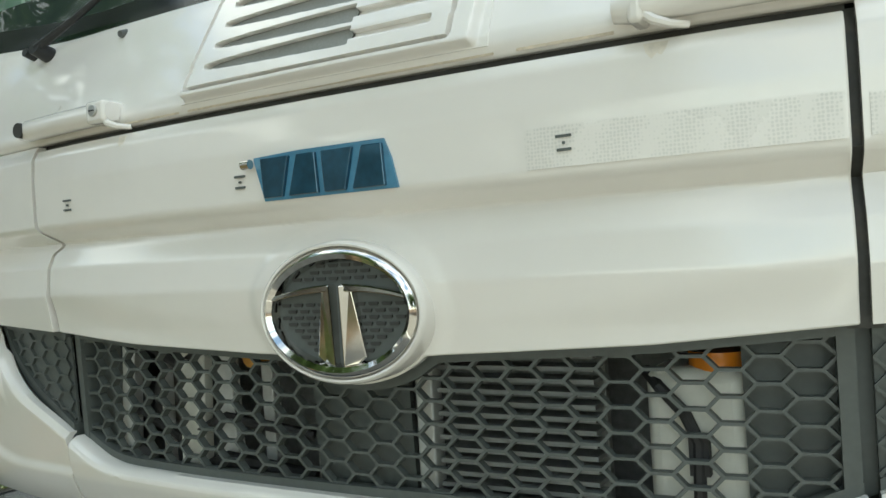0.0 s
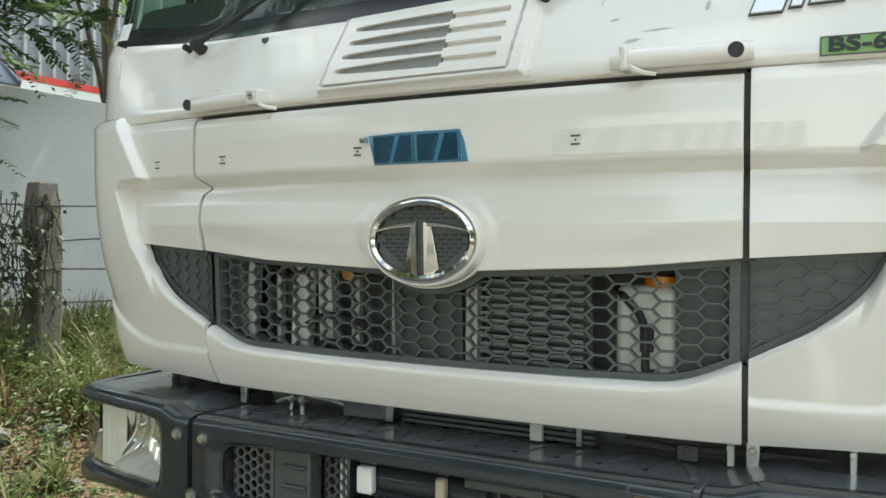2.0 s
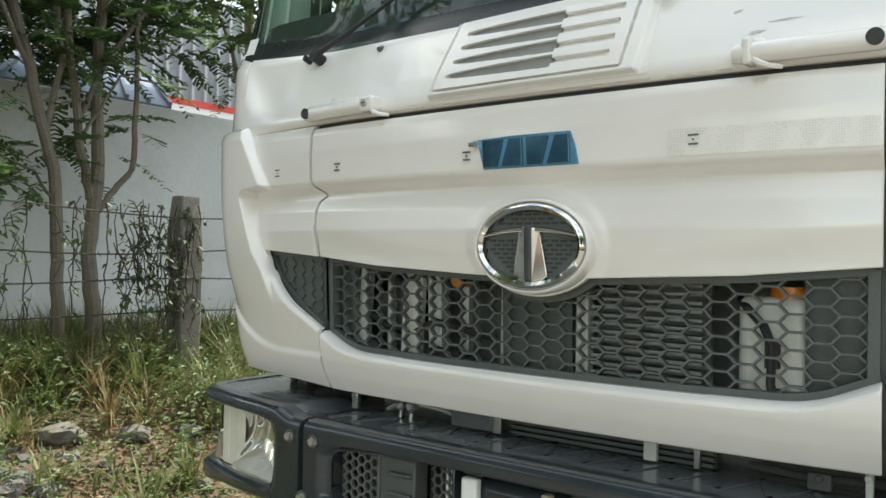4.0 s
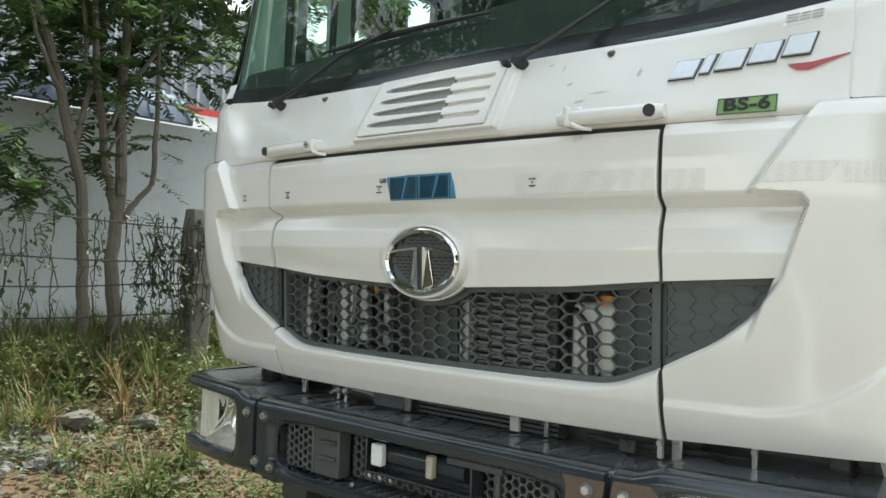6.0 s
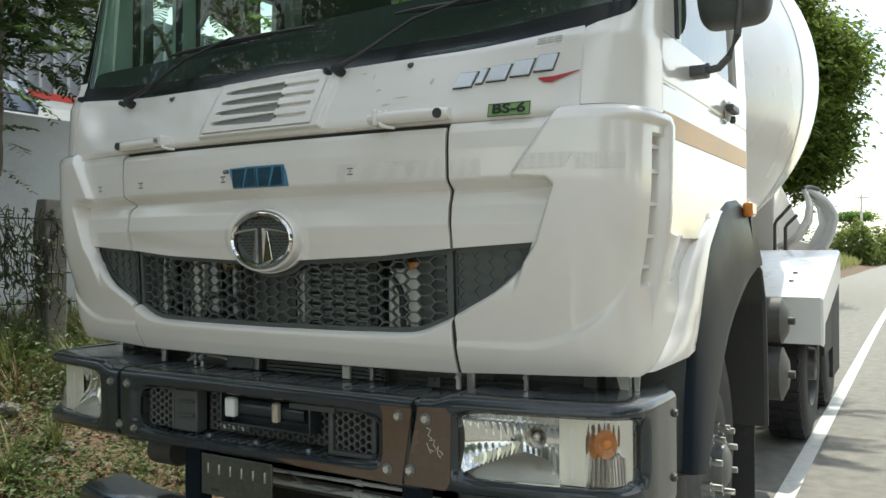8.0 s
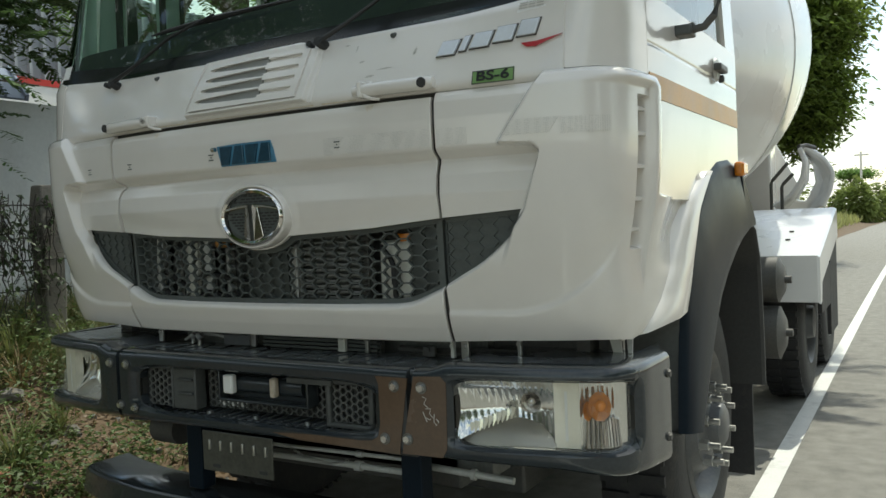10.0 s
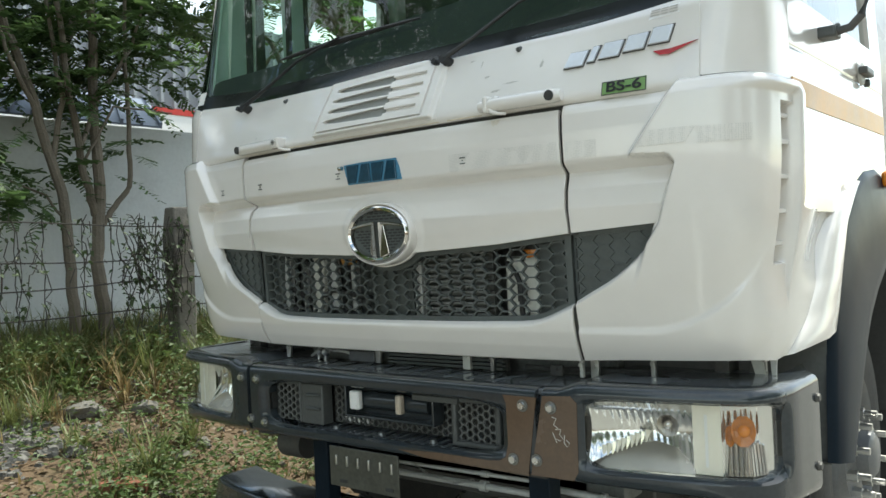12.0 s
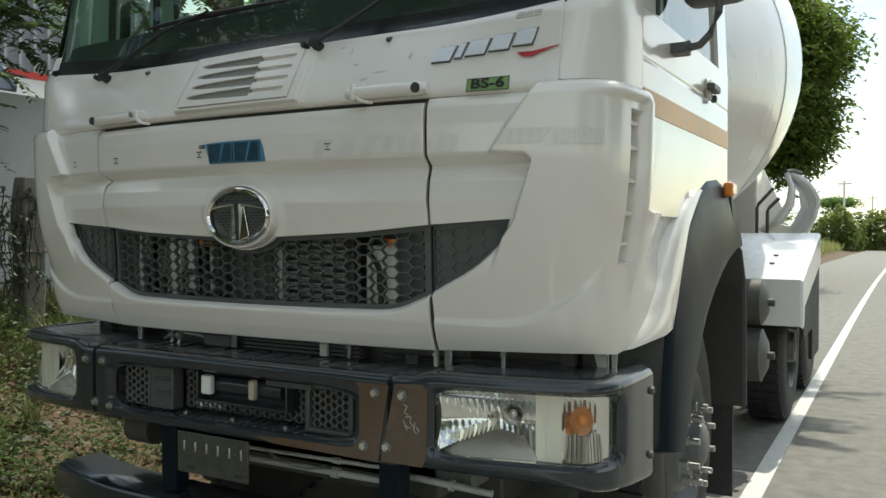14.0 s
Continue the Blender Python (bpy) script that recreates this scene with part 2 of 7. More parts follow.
def leaf_mat(name, color, piece=0.35, trans=0.35):
    m = bpy.data.materials.new(name)
    m.use_nodes = True
    n, l = m.node_tree.nodes, m.node_tree.links
    b = n["Principled BSDF"]
    b.inputs["Roughness"].default_value = 0.55
    geo, mr, col, noi, tc, mul = (n.new("ShaderNode" + k) for k in ("NewGeometry", "MapRange", "VectorMath", "TexNoise", "TexCoord", "Math"))
    noi.inputs["Scale"].default_value = 1.3
    l.new(tc.outputs["Object"], noi.inputs["Vector"])
    mr.inputs["To Min"].default_value, mr.inputs["To Max"].default_value = 1 - piece, 1 + piece
    l.new(geo.outputs["Random Per Island"], mr.inputs["Value"])
    mul.operation, col.operation = "MULTIPLY_ADD", "SCALE"
    l.new(noi.outputs["Fac"], mul.inputs[0])
    mul.inputs[1].default_value = 0.5
    l.new(mr.outputs[0], mul.inputs[2])
    col.inputs[0].default_value = color
    l.new(mul.outputs[0], col.inputs["Scale"])
    l.new(col.outputs[0], b.inputs["Base Color"])
    tr, mix = n.new("ShaderNodeBsdfTranslucent"), n.new("ShaderNodeMixShader")
    l.new(col.outputs[0], tr.inputs["Color"])
    mix.inputs[0].default_value = trans
    l.new(b.outputs[0], mix.inputs[1])
    l.new(tr.outputs[0], mix.inputs[2])
    l.new(mix.outputs[0], n["Material Output"].inputs[0])
    return m


M_LEAF = leaf_mat("dark_pinnate_leaf", (0.068, 0.112, 0.038), trans=0.45)
M_LEAF3 = leaf_mat("dense_crown_leaf", (0.105, 0.150, 0.028), 0.65, trans=0.58)
M_LEAF2 = leaf_mat("bright_leaf", (0.115, 0.20, 0.045), trans=0.5)
M_VINE = leaf_mat("creeper_leaf", (0.042, 0.066, 0.024))
M_GRASS = leaf_mat("green_grass", (0.084, 0.116, 0.034), 0.4)
M_STRAW = leaf_mat("dry_grass", (0.21, 0.155, 0.072), 0.35)
M_LITTER = leaf_mat("fallen_leaf", (0.125, 0.088, 0.048), 0.55, 0.15)
M_WEED = leaf_mat("weed_leaf", (0.076, 0.114, 0.034), 0.4)
M_FIELD = leaf_mat("field_grass_blade", (0.26, 0.27, 0.10), 0.35)
M_BUSH = leaf_mat("far_bush_leaf", (0.17, 0.21, 0.06), 0.45, 0.5)
M_OLIVE = leaf_mat("olive_grass", (0.130, 0.146, 0.052), 0.4)


# ---- building helpers ----
def thing(name, label, category, at=(0, 0, 0), group="", kind=""):
    ob = new(name)
    ob.location = at
    ob.empty_display_size = 0.1
    return tagged(ob, label, category, group, kind)


def finish(name, me, material, parent=None, label="", smooth=True, bevel=0.0, segments=2):
    me.materials.append(material)
    ob = new(name, me)
    if smooth:
        me.polygons.foreach_set("use_smooth", [True] * len(me.polygons))
        me.set_sharp_from_angle(angle=radians(38))
    if parent:
        ob.parent = parent
        ob.matrix_parent_inverse = Matrix.Translation(-parent.location) if parent.type == "EMPTY" else Matrix()
    if bevel:
        mod = ob.modifiers.new("bevel", "BEVEL")
        mod.width, mod.segments, mod.limit_method, mod.angle_limit = bevel, segments, "ANGLE", radians(40)
    return tagged(ob, label) if label else ob


def part(name, bm, material, parent=None, label="", smooth=True, bevel=0.0, segments=2):
    me = bpy.data.meshes.new(name)
    bmesh.ops.recalc_face_normals(bm, faces=bm.faces)
    bm.to_mesh(me)
    bm.free()
    return finish(name, me, material, parent, label, smooth, bevel, segments)


def part_np(name, verts, faces, material, parent=None, label="", smooth=True, bevel=0.0):
    me = bpy.data.meshes.new(name)
    me.from_pydata([tuple(v) for v in verts], [], [tuple(f) for f in faces])
    me.update()
    return finish(name, me, material, parent, label, smooth, bevel)


def box(bm, lo, hi, m=None):
    """A box between two corners, turned and moved by m."""
    lo, hi = Vector(lo), Vector(hi)
    r = bmesh.ops.create_cube(bm, size=1)["verts"]
    for v in r:
        v.co = Vector((lo[i] + (v.co[i] + 0.5) * (hi[i] - lo[i]) for i in range(3)))
    if m is not None:
        bmesh.ops.transform(bm, matrix=m, verts=r)
    return r


def rod(bm, a, b, r0, r1=None, seg=10):
    a, b = Vector(a), Vector(b)
    d = b - a
    res = bmesh.ops.create_cone(bm, cap_ends=True, segments=seg, radius1=r0, radius2=r0 if r1 is None else r1, depth=d.length)
    bmesh.ops.transform(bm, verts=res["verts"], matrix=Matrix.Translation((a + b) / 2) @ d.to_track_quat("Z", "Y").to_matrix().to_4x4())
    return res["verts"]


def tube(bm, points, radii, seg=8, cap=True):
    """A bent tube along points."""
    pts = [Vector(p) for p in points]
    if not hasattr(radii, "__len__"):
        radii = [radii] * len(pts)
    rings, ref = [], Vector((0.31, 0.2, 0.93))
    for i, p in enumerate(pts):
        d = (pts[min(i + 1, len(pts) - 1)] - pts[max(i - 1, 0)]).normalized()
        s = d.cross(ref).normalized()
        t = d.cross(s)
        rings.append([bm.verts.new(p + radii[i] * (math.cos(a) * s + math.sin(a) * t)) for a in (2 * math.pi * k / seg for k in range(seg))])
    for r, q in zip(rings, rings[1:]):
        for k in range(seg):
            bm.faces.new((r[k], r[(k + 1) % seg], q[(k + 1) % seg], q[k]))
    if cap:
        bm.faces.new(rings[0])
        bm.faces.new(rings[-1])


def smoothstep(x):
    x = np.clip(x, 0, 1)
    return x * x * (3 - 2 * x)


def lerp(x, xs, ys):
    return np.interp(x, xs, ys)


# ---- ground, road, wall ----
def bank(x, y):
    """Height of the ground: level under the road, a low bank beyond the verge."""
    x, y = np.asarray(x, float), np.asarray(y, float)
    h = lerp(x, [-30, -5.2, -3.6, -2.4, -1.5, -1.2, 60], [0.75, 0.70, 0.52, 0.24, 0.02, -0.012, -0.012])
    wob = 0.035 * np.sin(x * 2.7 + 1.3 * np.sin(y * 1.9)) * np.sin(y * 2.3 + 0.7) * np.clip((-1.4 - x) / 1.0, 0, 1)
    far = np.clip((np.hypot(x, y) - 40) / 400, 0, 1)
    return h * (1 - np.clip((np.abs(y) - 60) / 100, 0, 1)) + wob + 0 * far


gx = np.concatenate([-np.geomspace(3000, 8, 26), np.linspace(-7.6, 7.6, 90), np.geomspace(8, 3000, 26)])
gy = np.concatenate([-np.geomspace(3000, 10, 26), np.linspace(-9.6, 14.6, 110), np.geomspace(15, 3000, 30)])
GX, GY = np.meshgrid(gx, gy, indexing="ij")
gv = np.stack([GX, GY, bank(GX, GY)], -1).reshape(-1, 3)
gi = np.arange(gv.shape[0]).reshape(GX.shape)
gf = np.stack([gi[:-1, :-1], gi[1:, :-1], gi[1:, 1:], gi[:-1, 1:]], -1).reshape(-1, 4)
tagged(part_np("ground", gv, gf, M_SOIL), "dry reddish soil verge rising to a low bank", "ground", kind="structure")

ry = np.concatenate([np.linspace(-40, 30, 80), np.geomspace(31, 1500, 40)])
bend = 0.00035 * np.clip(ry - 10, 0, None) ** 2
edge_l = -1.35 + 0.06 * np.sin(ry * 1.7) + 0.04 * np.sin(ry * 4.1 + 1)


def strip(x0, x1, z, n=2):
    xs = np.stack([x0 + (x1 - x0) * k / (n - 1) for k in range(n)], 1)
    v = np.stack([xs, np.repeat(ry[:, None], n, 1), np.full(xs.shape, z)], -1).reshape(-1, 3)
    i = np.arange(len(v)).reshape(len(ry), n)
    return v, np.stack([i[:-1, :-1], i[:-1, 1:], i[1:, 1:], i[1:, :-1]], -1).reshape(-1, 4)


tagged(part_np("road", *strip(edge_l + bend, 6.3 + bend, 0.0, 6), M_ASPHALT, smooth=False), "sunlit grey asphalt two-lane country road", "road", kind="structure")
tagged(part_np("road_line", *strip(1.080 + bend + 0.0012 * np.clip(ry - 3, 0, 30), 1.176 + bend + 0.0012 * np.clip(ry - 3, 0, 30), 0.004), M_LINE, smooth=False), "worn white painted edge line on the asphalt", "road marking", kind="structure")

bm = bmesh.new()
box(bm, (-5.22, -22, 0.2), (-5.0, 20, 2.53))
tagged(part("wall_yard", bm, M_WALL, smooth=False, bevel=0.008), "pale grey plastered compound wall with stains", "wall", kind="structure")

# ---- sheds behind the wall ----
shed = thing("shed", "low blue-grey sheet roof showing over the wall", "shed", (-7, 0, 0))
SLOPE = Matrix.Translation((-8.1, 0, 3.46)) @ Matrix.Rotation(radians(18), 4, "Y")
for k in range(62):
    bm = bmesh.new()
    y = -9.05 + k * 0.215
    r = box(bm, (0, 0, 0), (2.6, 0.2, 0.02)) + box(bm, (0, 0.18, 0.0), (2.6, 0.215, 0.06))
    for vert in r:
        vert.co.y += y - 0.52 * vert.co.x
    bmesh.ops.transform(bm, verts=r, matrix=SLOPE)
    part("roof_sheet", bm, M_ROOF, shed, smooth=False)
bm = bmesh.new()
box(bm, (-8.0, -9, 0.5), (-5.75, 2.4, 2.45))
part("wall", bm, M_WALL, shed, smooth=False)
hall = thing("industrial_hall", "tall grey hall with ribbed metal cladding", "building", (-18, 8, 0))
bm = bmesh.new()
box(bm, (-24, -22, 0.4), (-16.0, 40, 7.55))
part("cladding", bm, M_CLAD, hall, smooth=False)
for k in range(110):
    bm = bmesh.new()
    y = -12 + k * 0.36
    box(bm, (-16.0, y, 5.06), (-15.90, y + 0.07, 7.55))
    part("cladding_rib", bm, M_RIB, hall, "pale cladding rib", smooth=False)
bm = bmesh.new()
box(bm, (-16.0, -22, 4.90), (-15.9, 40, 5.05))
part("band", bm, M_REDW, hall, "red painted band", smooth=False)
bm = bmesh.new()
box(bm, (-15.99, -22, 2.2), (-15.92, 40, 4.90))
part("plinth", bm, M_STICK, hall, "white painted lower band", smooth=False)

# ---- truck ----
truck = thing("mixer_truck", "white concrete mixer truck with black bumper, parked at the roadside", "truck")

PLAN = np.array([(0, 0), (.2, .003), (.36, .008), (.53, .018), (.66, .032), (.78, .047), (.89, .063), (1.0, .082), (1.06, .097),
                 (1.10, .116), (1.133, .157), (1.153, .23), (1.162, .34), (1.166, .5), (1.174, 1.33), (1.177, 2.0)])


def plan_curve(points):
    seg = np.r_[0, np.cumsum(np.hypot(*np.diff(points, axis=0).T))]
    s = np.linspace(-seg[-1], seg[-1], 2401)
    x = np.sign(s) * np.interp(np.abs(s), seg, points[:, 0])
    y = np.interp(np.abs(s), seg, points[:, 1])
    k = np.exp(-np.linspace(-2, 2, 71) ** 2)
    k /= k.sum()
    xs, ys = np.convolve(np.pad(x, 35, "edge"), k, "valid"), np.convolve(np.pad(y, 35, "edge"), k, "valid")
    xs[:40], xs[-40:], ys[:40], ys[-40:] = x[:40], x[-40:], y[:40], y[-40:]
    return s, xs, ys


CS, CX, CY = plan_curve(PLAN)


def u_at(y):
    """Arc length at which the flank of the shell lies y metres back."""
    half = len(CS) // 2
    return float(np.interp(y, CY[half:], CS[half:]))


def on_curve(u, curve):
    s, x, y = curve
    px, py = np.interp(u, s, x), np.interp(u, s, y)
    tx, ty = np.interp(u + 0.01, s, x) - np.interp(u - 0.01, s, x), np.interp(u + 0.01, s, y) - np.interp(u - 0.01, s, y)
    n = np.hypot(tx, ty)
    return px, py, -ty / n, tx / n


def skin(u, z, d=0.0):
    """A place on the cab's shell, d metres inside its reference surface."""
    px, py, nx, ny = on_curve(u, (CS, CX, CY))
    low = lerp(z, [1.66, 1.70, 1.75, 1.863, 1.90], [0, .008, .032, .09, .107])
    high = lerp(z, [1.88, 1.95, 3.0], [0, .03, .40])
    w = 1 - smoothstep((np.abs(u) - 0.6) / 0.65)
    w_high = 1 - smoothstep((np.abs(u) - 1.0) / 0.46)
    return np.stack([px + nx * d, py + ny * d + low * w + high * w_high, z + 0 * px], -1)


def panel(us, lo, hi, rows, place, thick=0.014, rim_lo=None, rim_hi=None):
    """Panel of columns us between heights lo and hi; place(u, z, d). Its rim turns in by thick but where rim_lo or rim_hi is False."""
    us = np.asarray(us, float)
    n = len(us)
    U = np.repeat(us[:, None], rows, 1)
    Z = lo[:, None] + (hi - lo)[:, None] * np.linspace(0, 1, rows)[None, :]
    v = place(U, Z, 0.0).reshape(-1, 3)
    i = np.arange(n * rows).reshape(n, rows)
    f = np.stack([i[:-1, :-1], i[1:, :-1], i[1:, 1:], i[:-1, 1:]], -1).reshape(-1, 4).tolist()
    back = place(U, Z, thick).reshape(-1, 3)
    ends = [(i[:, 0], rim_lo), (i[-1, :], None), (i[::-1, -1], None if rim_hi is None else rim_hi[::-1]), (i[0, ::-1], None)]
    extra, at = [], {}

    def twin(k):
        if k not in at:
            at[k] = len(v) + len(extra)
            extra.append(back[k])
        return at[k]

    for line, keep in ends:
        for c in range(len(line) - 1):
            if keep is None or (keep[c] and keep[c + 1]):
                a, b = int(line[c]), int(line[c + 1])
                f.append([b, a, twin(a), twin(b)])
    return (np.concatenate([v, np.array(extra)]) if extra else v), f


def joined(*sheets):
    vs, fs, k = [], [], 0
    for v, f in sheets:
        vs.append(v)
        fs += [[a + k for a in q] for q in f]
        k += len(v)
    return np.concatenate(vs), fs


def body(name, sheets, material, parent=truck, label="", weld=True, bevel=0.0, outward=None):
    v, f = joined(*sheets)
    bm = bmesh.new()
    bv = [bm.verts.new(p) for p in v]
    for q in f:
        bm.faces.new([bv[k] for k in q])
    if weld:
        bmesh.ops.remove_doubles(bm, verts=bm.verts, dist=2e-4)
    ob = part(name, bm, material, parent, label, bevel=bevel)
    if outward:
        total = Vector((0, 0, 0))
        for poly in ob.data.polygons:
            total += poly.normal * poly.area
        if total.dot(Vector(outward)) < 0:
            ob.data.flip_normals()
    return ob


def base_b(z):
    z = np.asarray(z, float)
    zs = [.94, .985, 1.03, 1.07, 1.10, 1.15, 1.25, 1.34, 1.40, 1.45, 1.483, 1.494, 1.514, 1.524, 1.60, 1.645, 1.66, 1.70]
    bs = [.115, .082, .058, .042, .035, .033, .028, .024, .014, .020, .034, .036, .006, .0, -.002, .001, .008, .03]
    return lerp(z, zs, bs)


LX, LZ = 0.022, 1.367


def grille_top(u):
    a = np.abs(u)
    line = lerp(a, [0, .15, .436, .668, .92], [1.299, 1.302, 1.315, 1.336, 1.352])
    e = np.clip(1 - ((u - LX) / 0.150) ** 2, 0, None)
    dip = LZ - 0.106 * np.sqrt(e)
    return np.where(e > 0, np.minimum(line, dip), line)


def grille_bottom_raw(u):
    return lerp(np.abs(u), [0, .30, .49, .53, .57, .66, .70, .73, .77, .81, .85, .876, .892, .91], [1.094, 1.095, 1.098, 1.101, 1.110, 1.149, 1.171, 1.187, 1.208, 1.237, 1.273, 1.308, 1.349, 1.40])


def grille_bottom(u):
    return np.minimum(sum(grille_bottom_raw(np.asarray(u) + o) for o in np.linspace(-0.016, 0.016, 9)) / 9, 1.3495)


def flap_d(u, z):
    crease = lerp(np.abs(u - LX), [0, .12, .2, .35, .66], [1.36, 1.352, 1.335, 1.352, 1.405])
    d = base_b(z) + 0.007 * smoothstep((crease + 0.02 - z) / 0.060) * smoothstep((z - 1.20) / 0.05)
    r = np.sqrt(((u - LX) / 0.150) ** 2 + ((z - LZ) / 0.113) ** 2)
    return d - 0.004 * smoothstep((1.16 - r) / 0.14) * (z > 1.2)


def jog(u, z):
    """Sideways kink of the verge-side joint at the ledge."""
    return 0.026 * np.exp(-((z - 1.490) / np.where(z > 1.490, 0.022, 0.009)) ** 2) * smoothstep((-0.50 - u) / 0.14) * smoothstep((u + 0.80) / 0.14)


def flap_place(u, z, d):
    return skin(u + jog(u, z), z, flap_d(u, z) + d)


us = np.linspace(-0.648, 0.657, 230)
body("front_flap", [panel(us, grille_top(us), np.full(len(us), 1.661), 74, flap_place)], M_WHITE, label="white bonnet flap with a stepped ridge", bevel=0.004)


def lip_place(u, z, d):
    top = grille_bottom(u)
    return skin(u, z, base_b(z) + 0.02 * smoothstep((z - (top - 0.016)) / 0.016) ** 2 + d)


us = np.linspace(-0.648, 0.657, 140)
body("lower_lip", [panel(us, np.full(len(us), 0.988), grille_bottom(us), 26, lip_place)], M_WHITE, bevel=0.004)


def corner_mask(u, z):
    ub = lerp(z, [1.20, 1.30, 1.35, 1.495, 1.513, 1.520, 1.692], [.83, .865, .90, .946, .930, .838, .958])
    return np.clip((u - ub) / 0.013, 0, 1)


def soft_mask(u, z):
    return sum(corner_mask(u, z + o) for o in np.linspace(-0.004, 0.004, 5)) / 5


def corner_d(u, z):
    m = soft_mask(u, z)
    low = smoothstep((z - 1.18) / 0.15)
    smooth_b = sum(lerp(z + o, [.94, .985, 1.03, 1.07, 1.15, 1.25, 1.35, 1.5, 1.665, 1.70], [.115, .082, .058, .042, .030, .006, -.014, -.028, -.030, -.030])
                   for o in np.linspace(-0.05, 0.05, 11)) / 11 + lerp(z, [1.66, 1.685, 1.70], [0, .010, .034])
    smooth_b = smooth_b * (1 - 0.40 * smoothstep((u - 1.0) / 0.40) * smoothstep((1.30 - z) / 0.30))
    b = base_b(z) * (1 - m) + m * smooth_b
    b = b * low + smooth_b * (1 - low)
    smile = 1.066 + 1.55 * np.clip(u - 0.84, 0, None) ** 2
    b = b + 0.009 * smoothstep((z - smile) / 0.020) * (1 - smoothstep((z - smile) / 0.15)) * (1 - smoothstep((u - 1.06) / 0.16))
    b = b + 0.036 * smoothstep((u - 1.345) / 0.13) * smoothstep((z - 1.14) / 0.16)
    inz = smoothstep((z - 1.10) / 0.18) * smoothstep((1.672 - z) / 0.02)
    b = b + 0.020 * smoothstep((u - 1.04) / 0.19) * inz * (1 - smoothstep((u - 1.312) / 0.012))
    slot = smoothstep((u - 1.238) / 0.006) * (1 - smoothstep((u - 1.306) / 0.006)) * smoothstep((z - 1.234) / 0.008) * smoothstep((1.632 - z) / 0.008)
    # the lip over the grille's end curves in
    cut = grille_bottom(u)
    b = b + 0.013 * smoothstep((z - (cut - 0.014)) / 0.014) ** 2 * smoothstep((0.893 - u) / 0.035) * (z < cut + 0.001)
    return b * (1 - slot) + 0.060 * slot


REAR_U = [u_at(v) for v in (.30, .344, .382, .469, .561, .66, .73, .435, .445)]


def corner_panel(side):
    us = np.concatenate([np.linspace(.668 if side > 0 else .657, .90, 92), np.linspace(.9025, .99, 40), np.linspace(.995, 1.22, 44), np.linspace(1.225, 1.325, 34), np.linspace(1.335, 1.50, 16)])

    def place(u, z, d):
        # the rear edge: straight beside the door, then back along the wheel-arch lip
        rear = lerp(z, [.97, 1.0, 1.024, 1.078, 1.169, 1.30, 1.372, 1.376, 1.70], REAR_U)
        knee = lerp(z, [.97, 1.06, 1.15], [1.12, 1.24, 1.325])
        wide = np.where(u > knee, knee + (u - knee) * (rear - knee) / (1.50 - knee), u)
        p = skin(wide - (jog(-u, z) if side < 0 else 0), z, corner_d(u, z) + d)
        p[..., 0] *= side
        return p

    lo = lerp(us, [.66, .72, .80, 1.1, 1.2, 1.3, 1.4, 1.5], [.990, .993, .996, 1.002, 1.0, .996, .990, .998])
    hi = lerp(us, [.66, .93, .962, 1.5], [1.671, 1.673, 1.694, 1.70])
    edge = us < 0.8930
    seam = lerp(us, [0.92, 1.15], [1.349, 1.19])
    top = np.where(edge, grille_top(us), seam)
    low = np.where(edge, grille_bottom(us), seam)
    ob = body("corner_panel", [panel(us, lo, low, 58, place, rim_hi=edge), panel(us, top, hi, 120, place, rim_lo=edge)], M_WHITE, label="white corner panel with a raised air deflector", bevel=0.004)
    for z in (1.285, 1.365, 1.45, 1.535, 1.60):
        bm = bmesh.new()
        a, b = skin(np.array([1.236, 1.31]), np.array([z, z]), lerp(z, [1.25, 1.35, 1.5, 1.66], [.036, .018, .002, .002]))
        d = skin(np.array([1.236, 1.31]), np.array([z, z]), 0.064)
        vs = []
        for h in (-0.006, 0.006):
            for p in (a, b, d[1], d[0]):
                vs.append(bm.verts.new((side * p[0], p[1], p[2] + h)))
        bm.faces.new(vs[:4]), bm.faces.new(vs[4:])
        for k in range(4):
            bm.faces.new((vs[k], vs[(k + 1) % 4], vs[4 + (k + 1) % 4], vs[4 + k]))
        part("vent_rib", bm, M_WHITE, ob, bevel=0.002)
    return ob


corner_panel(1), corner_panel(-1)
# added grey strips inside the joints, standing in for haze over their black
for u0, u1 in ((0.645, 0.680), (-0.656, -0.640)):
    us = np.linspace(u0, u1, 4)
    for z0, z1 in ((0.99, 1.14), (1.33, 1.668)):
        body("joint_backing", [panel(us, np.full(4, z0), np.full(4, z1), 24, lambda u, z, d: skin(u + jog(u, z), z, base_b(z) + 0.019 + d), 0.004)], M_JOINTFILL, truck, "dark grey strip added to lift the joint's black")
us = np.linspace(-0.66, 0.66, 40)
body("joint_backing", [panel(us, np.full(40, 1.650), np.full(40, 1.686), 4, lambda u, z, d: skin(u, z, 0.030 + d), 0.004)], M_JOINTFILL, truck, "dark grey strip added to lift the joint's black")

# white return behind the joint on the verge side
for z0, z1 in ((0.99, 1.085), (1.345, 1.655)):
    zz = np.linspace(-0.672, -0.645, 4)
    body("joint_return", [panel(zz, np.full(4, z0), np.full(4, z1), 20, lambda u, z, d: skin(u + jog(u, z), z, np.maximum(corner_d(np.full_like(u, 0.664), z), base_b(z)) + 0.021 + d), 0.004)], M_WHITE, truck)

